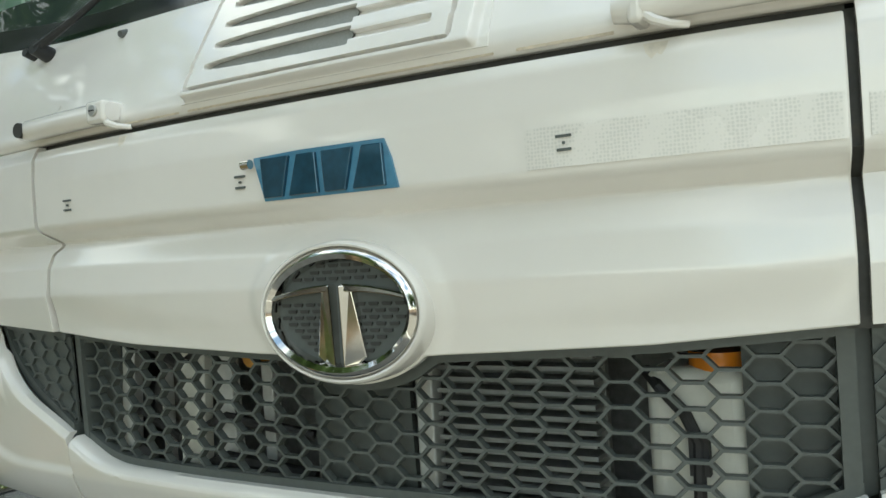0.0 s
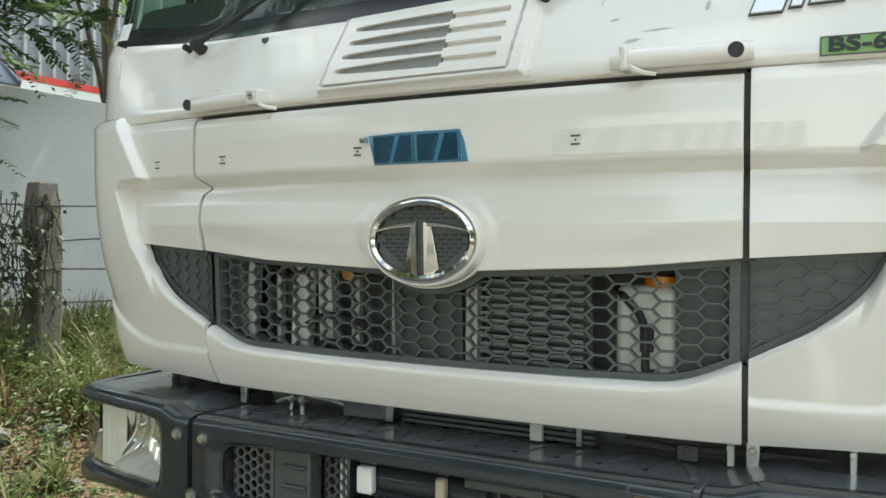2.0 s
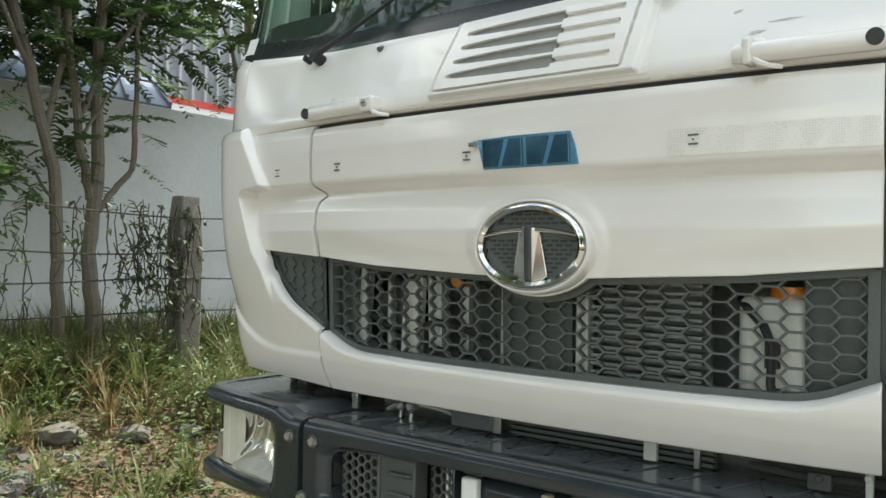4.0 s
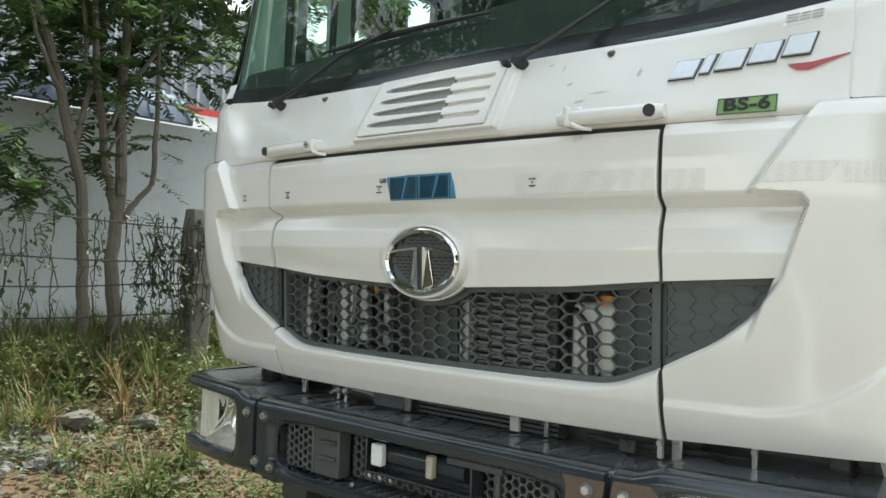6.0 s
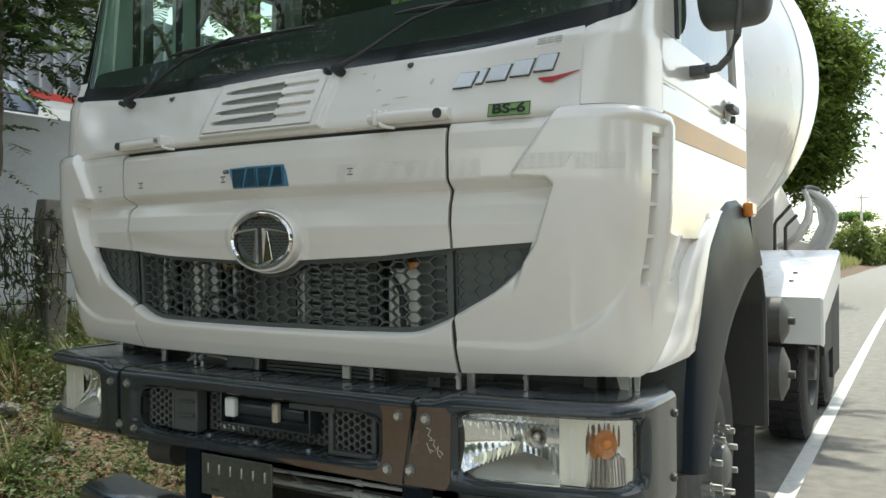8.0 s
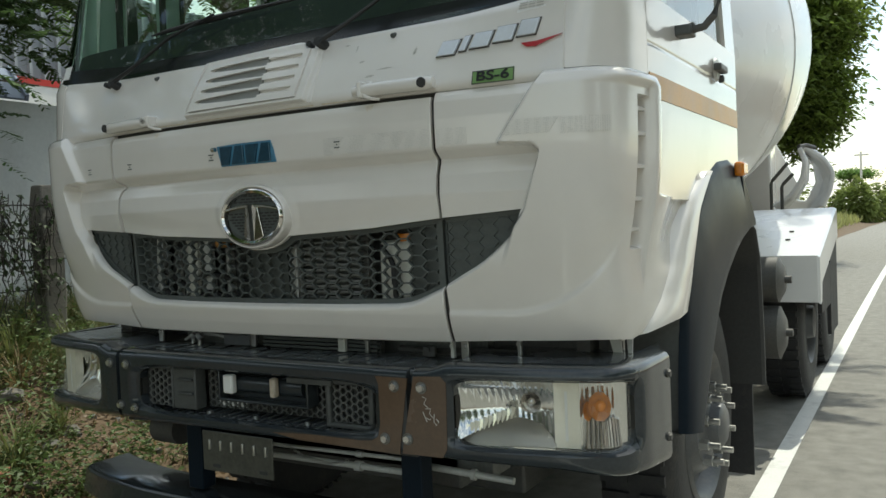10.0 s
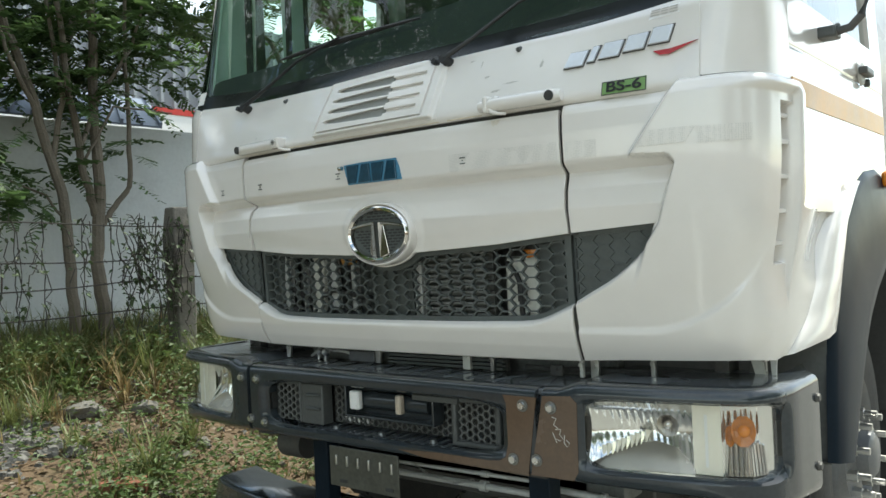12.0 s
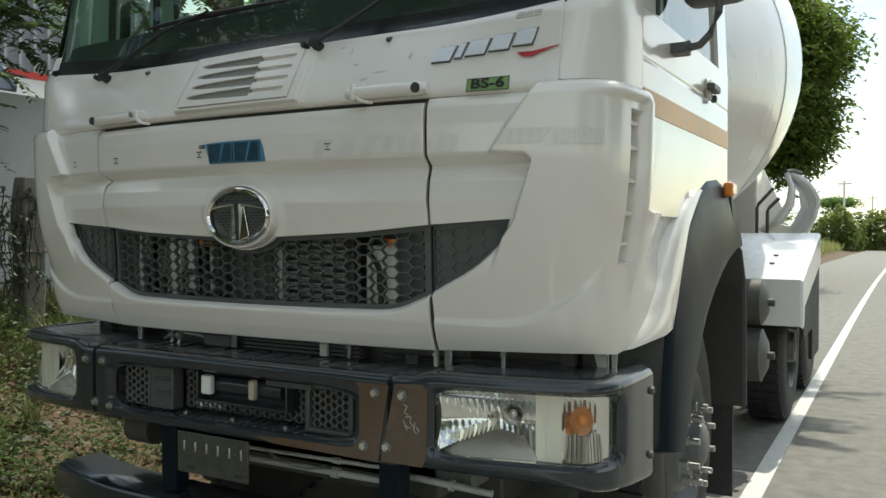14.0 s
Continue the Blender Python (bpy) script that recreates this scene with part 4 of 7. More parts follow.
# doors
for side in (1, -1):
    def door_place(u, z, d, side=side):
        box_u, box_z = np.maximum(0.40 - (u - u_at(0)), u - u_at(0) - 1.33), np.maximum(1.44 - z, z - 1.618)
        rim = np.maximum(box_u, box_z)
        g = smoothstep((rim + 0.016) / 0.005) * (1 - smoothstep((rim + 0.002) / 0.006)) + 0.35 * smoothstep(-rim / 0.012)
        g2 = smoothstep((z - 1.782) / 0.005) * (1 - smoothstep((z - 1.786) / 0.005))
        p = skin(u, z, 0.006 + 0.011 * g + 0.004 * g2 + d)
        p[..., 0] *= side
        return p

    us = np.linspace(u_at(0.340), u_at(1.490), 110)
    door = body("cab_door", [panel(us, np.full(110, 1.36), np.full(110, 1.925), 90, door_place)], M_WHITE, label="white cab door", bevel=0.003)
    for u0, u1, z0, z1 in ((u_at(0.340), 1.505, 1.925, 2.72), (u_at(1.32), u_at(1.490), 1.925, 2.72), (u_at(0.340), u_at(1.490), 2.60, 2.98)):
        us2 = np.linspace(u0, u1, 8)
        lean = lambda u, z, d, side=side: skin(u, z, 0.008 + 0.10 * np.clip(z - 1.93, 0, 2) * 0.5 + d) * np.array([side, 1, 1])
        body("window_frame", [panel(us2, np.full(8, z0), np.full(8, z1), 10, lean, 0.03)], M_WHITE, door)
    us2 = np.linspace(1.478, u_at(1.43), 8)
    pane = body("window_pane", [panel(us2, np.full(8, 1.92), np.full(8, 2.68), 6, lambda u, z, d, side=side: skin(u, z, 0.022 + 0.05 * np.clip(z - 1.93, 0, 2) + d) * np.array([side, 1, 1]), 0.004)], M_SIDEGLASS, door, "green-tinted side window", outward=(side, 0, 0))
    pane.visible_shadow = False
    us2 = np.linspace(1.484, 1.510, 3)
    body("window_seal", [panel(us2, np.full(3, 1.93), np.full(3, 2.68), 10, lambda u, z, d, side=side: skin(u - 0.02 * smoothstep((z - 1.95) / -0.05), z, 0.002 + 0.05 * np.clip(z - 1.93, 0, 2) + d) * np.array([side, 1, 1]), 0.02)], M_RUBBER, door)
    us2 = np.linspace(u_at(0.35), u_at(1.486), 30)
    body("side_stripe", [panel(us2, np.full(30, 1.640), np.full(30, 1.706), 4, lambda u, z, d, side=side: skin(u, z, 0.0035 + d) * np.array([side, 1, 1]), 0.002)], M_TAPE_Y, door, "faded yellow reflective stripe")
    # handle: black grip in a dished plate
    hp = skin(np.array([2.125]), np.array([1.815]), 0.0)[0]
    bm = bmesh.new()
    rod(bm, (side * (hp[0] - 0.002), hp[1], hp[2]), (side * (hp[0] + 0.008), hp[1], hp[2]), 0.042, 0.036, 24)
    dish = part("handle_dish", bm, M_ALU, door, bevel=0.002)
    bm = bmesh.new()
    box(bm, (side * (hp[0] + 0.005), hp[1] - 0.065, hp[2] - 0.012), (side * (hp[0] + 0.032), hp[1] + 0.05, hp[2] + 0.014))
    rod(bm, (side * hp[0], hp[1] + 0.04, hp[2] - 0.028), (side * (hp[0] + 0.02), hp[1] + 0.04, hp[2] - 0.028), 0.014)
    part("door_handle", bm, M_BLACK, door, "black door handle", bevel=0.006)

# wheel-arch flares, guards and marker lamps
for side in (1, -1):
    t = np.linspace(0, 1, 60)
    tk = [0, .14, .28, .42, .52, .64, .76, .88, 1]
    Oy, Oz = lerp(t, tk, [.555, .575, .605, .672, .765, .93, 1.10, 1.28, 1.46]), lerp(t, tk, [.67, .85, 1.02, 1.18, 1.335, 1.450, 1.508, 1.527, 1.495])
    Iy, Iz = lerp(t, tk, [.70, .785, .875, .96, 1.03, 1.15, 1.30, 1.43, 1.57]), lerp(t, tk, [.643, .755, .87, .965, 1.025, 1.095, 1.16, 1.205, 1.236])
    bm = bmesh.new()
    lipv = []
    for k in range(30):
        f = k / 29
        zc, zo = 0.992 + 0.43 * f, 1.034 + 0.425 * f
        yc = float(lerp(zc, [1.0, 1.024, 1.078, 1.169, 1.30, 1.37, 1.43], [.335, .372, .459, .551, .65, .72, .83]))
        yo = float(np.interp(zo, Oz[:46], Oy[:46])) + 0.012
        xc = float(np.interp(yc, CY[1200:], CX[1200:]))
        lipv.append([bm.verts.new((side * (xc + dx), yc + (yo - yc) * w, zc + (zo - zc) * w)) for w, dx in ((-0.20, -0.034 - 0.05 * (1 - f) ** 3), (0, -0.012 - 0.045 * (1 - f) ** 3), (0.10, 0.001 - 0.035 * (1 - f) ** 3), (0.35, 0.010 - 0.02 * (1 - f) ** 3), (0.65, 0.016), (0.90, 0.018), (1.0, 0.008), (1.06, -0.02))])
    for a, b in zip(lipv, lipv[1:]):
        for q in range(7):
            bm.faces.new((a[q], b[q], b[q + 1], a[q + 1]))
    lip_under = [bm.verts.new((v.co.x - side * 0.05, v.co.y + 0.02, v.co.z + 0.012)) for v in lipv[0]]
    for q in range(7):
        bm.faces.new((lipv[0][q], lipv[0][q + 1], lip_under[q + 1], lip_under[q]))
    part("arch_lip", bm, M_WHITE, truck, "white wheel-arch lip")
    bm = bmesh.new()
    grid = []
    for k in range(60):
        ring = []
        for w, x in ((0, 1.150), (0.04, 1.166), (0.12, 1.176), (0.5, 1.186), (0.88, 1.192), (0.97, 1.190), (1.0, 1.180), (1.0, 1.150), (1.0, 0.62)):
            ring.append(bm.verts.new((side * x, Oy[k] + (Iy[k] - Oy[k]) * w, Oz[k] + (Iz[k] - Oz[k]) * w)))
        grid.append(ring)
    for a, b in zip(grid, grid[1:]):
        for j in range(8):
            bm.faces.new((a[j], b[j], b[j + 1], a[j + 1]))
    for e in (grid[0], grid[-1]):
        bm.faces.new(e)
    flare = part("wheel_arch_flare", bm, M_FLARE, truck, "black plastic wheel-arch flare")
    bm = bmesh.new()
    fen = [bm.verts.new((side * x, y, z)) for x, y, z in ((0.80, 0.53, 0.60), (1.155, 0.58, 0.66), (1.150, 0.60, 1.05), (0.80, 0.56, 1.10))]
    fen_back = [bm.verts.new(v.co + Vector((0, 0.02, 0))) for v in fen]
    bm.faces.new(fen), bm.faces.new(fen_back)
    for k in range(4):
        bm.faces.new((fen[k], fen[(k + 1) % 4], fen_back[(k + 1) % 4], fen_back[k]))
    part("inner_fender", bm, M_BLACK, flare, "black inner fender", smooth=False)
    bm = bmesh.new()
    tail = [(1.466, 1.490), (1.60, 1.40), (1.755, 1.285), (1.765, 1.255), (1.66, 1.248), (1.576, 1.237)]
    fr = [bm.verts.new((side * 1.184, y, z)) for y, z in tail]
    bk = [bm.verts.new((side * 0.97, y, z)) for y, z in tail]
    bm.faces.new(fr), bm.faces.new(bk)
    for k in range(6):
        bm.faces.new((fr[k], fr[(k + 1) % 6], bk[(k + 1) % 6], bk[k]))
    part("flare_tail", bm, M_FLARE, flare, bevel=0.008, segments=3)
    bm = bmesh.new()
    gy_, gz_ = lerp(np.linspace(0, 1, 20), [0, .2, .5, .8, 1], [1.60, 1.76, 1.86, 1.90, 1.91]), lerp(np.linspace(0, 1, 20), [0, .2, .5, .8, 1], [1.28, 1.24, 1.10, .78, .55])
    vin = [[bm.verts.new((side * x, y + dy, z)) for x, dy in ((0.30, 0), (1.165, 0), (1.178, 0.012), (1.178, 0.03), (0.30, 0.03))] for y, z in zip(gy_, gz_)]
    for a, b in zip(vin, vin[1:]):
        for j in range(5):
            bm.faces.new((a[j], b[j], b[(j + 1) % 5], a[(j + 1) % 5]))
    bm.faces.new(vin[0]), bm.faces.new(vin[-1])
    part("mud_guard", bm, M_GAP, flare, "dark inner mud guard")
    bm = bmesh.new()
    box(bm, (side * 0.72, 1.925, 0.14), (side * 1.12, 1.94, 0.80))
    part("mud_flap", bm, M_RUBBER, flare, "rubber mud flap", smooth=False)
    bm = bmesh.new()
    box(bm, (side * 1.175, 1.36, 1.450), (side * 1.212, 1.46, 1.505))
    part("marker_lamp", bm, M_ORANGE, flare, "amber side marker lamp", bevel=0.012, segments=3)

# ---- hinges, air vent, wipers, badges ----
for side in (1, -1):
    a, b = (0.425, 0.672) if side > 0 else (-0.668, -0.405)
    n = 12
    bm = bmesh.new()
    pts = [(x, skin(np.array([x]), np.array([1.70]), 0)[0][1] - 0.012, 1.697) for x in np.linspace(a, b, n)]
    tube(bm, pts, [0.019 if 0 < k < n - 1 else 0.015 for k in range(n)], 14)
    hinge = part("flap_hinge", bm, M_WHITE, truck, "white tubular flap hinge")
    hx = 0.645 if side > 0 else -0.652
    hy = skin(np.array([hx]), np.array([1.70]), 0)[0][1] - 0.0325
    bm = bmesh.new()
    rod(bm, (hx, hy, 1.697), (hx, hy + 0.01, 1.697), 0.0135, seg=18)
    part("hinge_hole", bm, M_GAP, hinge, "black hole in the hinge tube")
    mx = 0.435 if side > 0 else -0.425
    my = skin(np.array([mx]), np.array([1.70]), 0)[0][1]
    bm = bmesh.new()
    if side > 0:
        mx += 0.018
        box(bm, (mx - 0.010, my - 0.030, 1.676), (mx + 0.008, my + 0.02, 1.722))
        box(bm, (mx - 0.010, my - 0.004, 1.700), (mx + 0.022, my + 0.02, 1.724))
    else:
        box(bm, (mx - 0.024, my - 0.031, 1.679), (mx + 0.019, my + 0.02, 1.716))
    part("hinge_mount", bm, M_WHITE, hinge, bevel=0.006, segments=3)
    bm = bmesh.new()
    tube(bm, [(mx + 0.008, my - 0.020, 1.686), (mx + 0.018, my - 0.022, 1.677), (mx + 0.034, my - 0.016, 1.671), (mx + 0.052, my - 0.004, 1.669)], [0.006, 0.006, 0.005, 0.004], 8)
    part("hinge_hook", bm, M_WHITE, hinge, "white bent hinge hook")
    if side < 0:
        bm = bmesh.new()
        rod(bm, (mx - 0.004, my - 0.0345, 1.699), (mx - 0.004, my - 0.030, 1.699), 0.0095, seg=20)
        screw = part("hinge_screw", bm, M_STEEL, hinge, "bright slotted screw", bevel=0.001)
        bm = bmesh.new()
        box(bm, (mx - 0.010, my - 0.0358, 1.6978), (mx + 0.002, my - 0.0342, 1.6998))
        part("screw_slot", bm, M_GAP, screw, smooth=False)


def lay(outline, d, thick):
    """A flat shape given in (u, z) on the cowl, thick metres proud."""
    bm = bmesh.new()
    top = [bm.verts.new(skin(np.array([u]), np.array([z]), d - thick)[0]) for u, z in outline]
    bot = [bm.verts.new(skin(np.array([u]), np.array([z]), d)[0]) for u, z in outline]
    n = len(outline)
    bm.faces.new(top)
    for k in range(n):
        bm.faces.new((bot[k], bot[(k + 1) % n], top[(k + 1) % n], top[k]))
    return bm


us = np.concatenate([np.linspace(-0.258, -0.19, 34), np.linspace(-0.186, 0.045, 40), np.linspace(0.049, 0.07, 10), np.linspace(0.074, 0.17, 24), np.linspace(0.174, 0.265, 44)])


def vent_hi(u):
    return np.minimum(lerp(u, [-.258, -.236, -.225, .17, .19, .205, .265], [1.74, 1.845, 1.874, 1.884, 1.882, 1.862, 1.85]), 1.884)


def vent_place(u, z, d):
    left = lerp(z, [1.69, 1.76, 1.88], [-0.252, -0.246, -0.228])
    right = lerp(z, [1.69, 1.84, 1.88], [0.252, 0.262, 0.262])
    raised = smoothstep((u - left) / 0.008) * smoothstep((right - u) / 0.010) * smoothstep((z - 1.688) / 0.010)
    li, ri = left + 0.012, right - 0.038
    line = np.maximum(np.maximum(1 - np.abs(u - li) / 0.0035, 1 - np.abs(u - ri) / 0.0035) * (z > 1.706), (1 - np.abs(z - 1.706) / 0.003) * (u > li) * (u < ri))
    groove = 0.014 * smoothstep(np.clip(line, 0, 1) * 2)
    slots = 0 * u
    for k, zc in enumerate((1.738, 1.7725, 1.807, 1.8415)):
        r_end, l_end = 0.182 + 0.003 * k, -0.208 + 0.008 * k
        h = 0.0112 * np.clip((u - l_end) / 0.25, 0, 1) ** 0.45 * np.where(u > 0.06, 0.35, 1.0)
        inside = smoothstep((u - l_end) / 0.004) * (1 - smoothstep((u - r_end) / 0.005))
        depth = lerp(u, [-0.3, 0.056, 0.063, 0.3], [0.030, 0.030, 0.012, 0.012])
        slots = slots + inside * depth * (1 - smoothstep((np.abs(z - zc) - h) / 0.003))
    return skin(u, z, 0.002 - 0.017 * raised + groove + slots + d)


vent = body("air_vent", [panel(us, np.full(len(us), 1.687), vent_hi(us), 150, vent_place)], M_WHITE, label="white louvred cab air vent")
# grey plates laid in the slots, their shade put into the colour
for k, zc in enumerate((1.738, 1.7725, 1.807, 1.8415)):
    l_end = -0.204 + 0.008 * k
    outline = [(l_end, zc)] + [(u, zc - 0.0135 * min(1, ((u - l_end) / 0.25)) ** 0.45) for u in np.linspace(l_end + 0.02, 0.06, 7)] + [(u, zc + 0.0135 * min(1, ((u - l_end) / 0.25)) ** 0.45) for u in np.linspace(0.06, l_end + 0.02, 7)]
    part("vent_slot_shade", lay(outline, -0.003, 0.002), M_SLOTSHADE, vent, "grey plate painting the shade in the louvre slot", smooth=False)
# wipers
for x0, ua, um, u1 in ((-0.716, -0.60, -0.25, 0.10), (0.258, 0.40, 0.66, 1.03)):
    base = skin(np.array([x0]), np.array([1.868]), -0.012)[0]
    bm = bmesh.new()
    rod(bm, Vector(base) + Vector((0, 0.03, -0.01)), Vector(base) + Vector((0, -0.020, 0.006)), 0.017, 0.015, 14)
    rod(bm, Vector(base) + Vector((-0.045, 0.02, -0.002)), Vector(base) + Vector((-0.045, -0.008, 0.006)), 0.009, seg=10)
    wiper = part("wiper", bm, M_WIPER, truck, "black windscreen wiper")
    mid = Vector(skin(np.array([um]), np.array([2.052]), -0.024)[0])
    bend = Vector(skin(np.array([x0 + 0.55 * (um - x0)]), np.array([2.005]), -0.024)[0])
    bm = bmesh.new()
    tube(bm, [Vector(base) + Vector((0, -0.014, 0.004)), Vector(base).lerp(bend, 0.35) + Vector((0, -0.008, 0)), bend, mid], [0.009, 0.0065, 0.005, 0.004], 8)
    part("wiper_arm", bm, M_WIPER, wiper)
    bm = bmesh.new()
    tube(bm, [skin(np.array([u]), np.array([2.040 + 0.006 * math.sin((u - ua) * 3)]), -0.004)[0] for u in np.linspace(ua, u1, 14)], [0.003, 0.006, 0.008, 0.008, 0.008, 0.010, 0.011, 0.010, 0.008, 0.008, 0.007, 0.006, 0.005, 0.003], 6)
    part("wiper_blade", bm, M_WIPER, wiper)
# washer nozzles
for u in (-0.486, 0.50):
    p = skin(np.array([u]), np.array([1.860]), 0.0)[0]
    bm = bmesh.new()
    rod(bm, (p[0], p[1] + 0.01, p[2]), (p[0], p[1] - 0.006, p[2] - 0.002), 0.010, 0.006, 12)
    part("washer_nozzle", bm, M_BLACK, truck)

# green plate with its mark
green = part("emission_plate", lay([(0.776, 1.680), (0.892, 1.682), (0.892, 1.717), (0.776, 1.715)], 0.004, 0.004), M_GREEN, truck, "green emission-norm plate", smooth=False, bevel=0.001)


def lettering(text, size, u0, z0, proud, material, parent, name="lettering"):
    """Raised letters of the built-in font, laid on the shell about (u0, z0)."""
    fc = bpy.data.curves.new(name, "FONT")
    fc.body, fc.size, fc.extrude, fc.offset = text, size, 0.0008, 0.0007
    fc.align_x, fc.align_y = "CENTER", "CENTER"
    tmp = new(name + "_tmp", fc)
    bpy.context.view_layer.update()
    me = bpy.data.meshes.new_from_object(tmp.evaluated_get(bpy.context.evaluated_depsgraph_get()))
    bpy.data.objects.remove(tmp)
    for vert in me.vertices:
        vert.co = Vector(skin(np.array([u0 + 1.42 * vert.co.x]), np.array([z0 + vert.co.y]), -proud - vert.co.z)[0])
    return finish(name, me, material, parent, smooth=False)


lettering("BS-6", 0.036, 0.834, 1.699, 0.0018, M_INK, green)
for ax, az, bx, bz in ((0.776, 1.680, 0.892, 1.6825), (0.776, 1.713, 0.892, 1.7155), (0.776, 1.681, 0.7785, 1.715), (0.8895, 1.682, 0.892, 1.716)):
    part("plate_rim", lay([(ax, az), (bx, az), (bx, bz), (ax, bz)], 0.0012, 0.0016), M_CARRIER, green, smooth=False)

# model badge: five slanted satin blocks and a red sweep
x = 0.660
for w in (0.056, 0.022, 0.058, 0.058, 0.056):
    z0 = 1.772 + 0.10 * (x - 0.66)
    sh = [(0.0, 0.0), (w - 0.004, 0.0), (w + 0.008, 0.041), (0.012, 0.041)]
    edge = [(-0.004, -0.003), (w - 0.002, -0.003), (w + 0.012, 0.044), (0.009, 0.044)]
    block = part("badge_base", lay([(x + px, z0 + pz) for px, pz in edge], 0.004, 0.003), M_IRON, truck, "dark badge base", smooth=False)
    part("badge_block", lay([(x + px, z0 + pz) for px, pz in sh], 0.001, 0.009), M_BADGE, block, "satin chrome badge block", smooth=False, bevel=0.002)
    x += w + 0.0095
part("badge_sweep", lay([(0.905, 1.776), (0.922, 1.764), (0.945, 1.762), (1.018, 1.787), (0.95, 1.776), (0.93, 1.776)], 0.004, 0.006), M_RED, truck, "red badge sweep", smooth=False)
stick = part("printed_sticker", lay([(0.885, 1.862), (0.968, 1.866), (0.968, 1.892), (0.885, 1.888)], 0.004, 0.001), M_STICK, truck, "small white printed sticker", smooth=False)
for k in range(3):
    for a, b in ((0.89, 0.915), (0.919, 0.938), (0.942, 0.963)):
        z = 1.870 + 0.0075 * k
        part("print_bar", lay([(a, z), (b, z), (b, z + 0.003), (a, z + 0.003)], 0.0028, 0.0008), M_SCUFF, stick, smooth=False)
part("permit_sticker", lay([(-1.10, 1.935), (-1.045, 1.932), (-1.045, 1.985), (-1.10, 1.985)], 0.0125, 0.001), M_STICK, truck, "small paper permit inside the screen", smooth=False)

# rust-brown run-off along the cowl's lower edge and under the hinges
for a, b, z0, z1 in ((-0.25, 0.27, 1.6762, 1.6815), (0.30, 0.42, 1.6755, 1.6800), (-0.40, -0.27, 1.6760, 1.6795)):
    top = [(u, z1 + random.uniform(-0.0016, 0.0018)) for u in np.linspace(a, b, 26)]
    low = [(u, z0) for u in np.linspace(b, a, 26)]
    part("grime_run", lay(low[::-1] + top[::-1], 0.0105, 0.0012), M_STAIN, truck, "tan grime on the cowl's lower lip", smooth=False)
for u, w in ((0.468, 0.014), (-0.395, 0.010)):
    drip = [(-w, 0.0), (w, 0.0), (w * 0.8, -0.010), (w * 0.45, -0.016), (w * 0.1, -0.013), (-w * 0.35, -0.019), (-w * 0.8, -0.011)]
    part("grime_run", curve_plate(drip, u, 1.657, 0.001, 0.0013), M_DRIP, truck, "tan drip below the hinge", smooth=False)

# scuffs on the cowl
for u, z, w, h in ((0.415, 1.790, 0.010, 0.004), (0.385, 1.835, 0.004, 0.012), (0.50, 1.760, 0.030, 0.003), (0.585, 1.800, 0.006, 0.014), (0.455, 1.742, 0.018, 0.004), (-0.60, 1.735, 0.005, 0.006), (0.345, 1.85, 0.012, 0.003)):
    ring = [(u + w * math.cos(a) * random.uniform(0.35, 1.1), z + h * math.sin(a) * random.uniform(0.35, 1.1) + 0.3 * h * math.cos(a)) for a in np.linspace(0, 2 * math.pi, 15)[:-1]]
    part("scuff_mark", lay(ring, 0.0042, 0.0010), M_SCUFF, truck, "grey scuff on the paint", smooth=False)

# mirror on a bent arm, kerb side and off side
for side in (1, -1):
    bm = bmesh.new()
    outline = []
    for k in range(40):
        a = 2 * math.pi * k / 40
        outline.append((math.copysign(abs(math.cos(a)) ** 0.36, math.cos(a)) * 0.112, math.copysign(abs(math.sin(a)) ** 0.36, math.sin(a)) * 0.262))
    rings = []
    for dy, sc in ((-0.055, 0.72), (-0.048, 0.86), (-0.034, 0.95), (0.0, 1.0), (0.035, 1.0), (0.04, 0.96)):
        rings.append([bm.verts.new((side * (1.270 + x * sc), (0.72 if side > 0 else 0.54) + dy - 0.10 * x, 2.266 + z * (0.5 + 0.5 * sc))) for x, z in outline])
    for a, b in zip(rings, rings[1:]):
        for k in range(len(outline)):
            bm.faces.new((a[k], a[(k + 1) % len(outline)], b[(k + 1) % len(outline)], b[k]))
    bm.faces.new(rings[0]), bm.faces.new(rings[-1])
    mir = part("door_mirror", bm, M_BLACK, truck, "black-backed rectangular door mirror")
    bm = bmesh.new()
    box(bm, (side * 1.155, 0.615, 1.846), (side * 1.208, 0.685, 1.878))
    rod(bm, (side * 1.17, 0.65, 1.862), (side * 1.215, 0.65, 1.876), 0.014)
    part("mirror_bracket", bm, M_BLACK, mir, bevel=0.006)
    bm = bmesh.new()
    tube(bm, [(side * 1.20, 0.645, 1.862), (side * 1.240, 0.645, 1.868), (side * 1.268, 0.645, 1.895), (side * 1.290, 0.66, 1.96), (side * 1.298, 0.665, 2.05), (side * 1.30, 0.66, 2.5), (side * 1.22, 0.60, 2.6)], 0.0115, 12)
    part("mirror_arm", bm, M_IRON, mir)
    bm = bmesh.new()
    box(bm, (side * 1.275, 0.645, 2.08), (side * 1.325, 0.675, 2.12))
    part("mirror_clamp", bm, M_BLACK, mir, bevel=0.004)
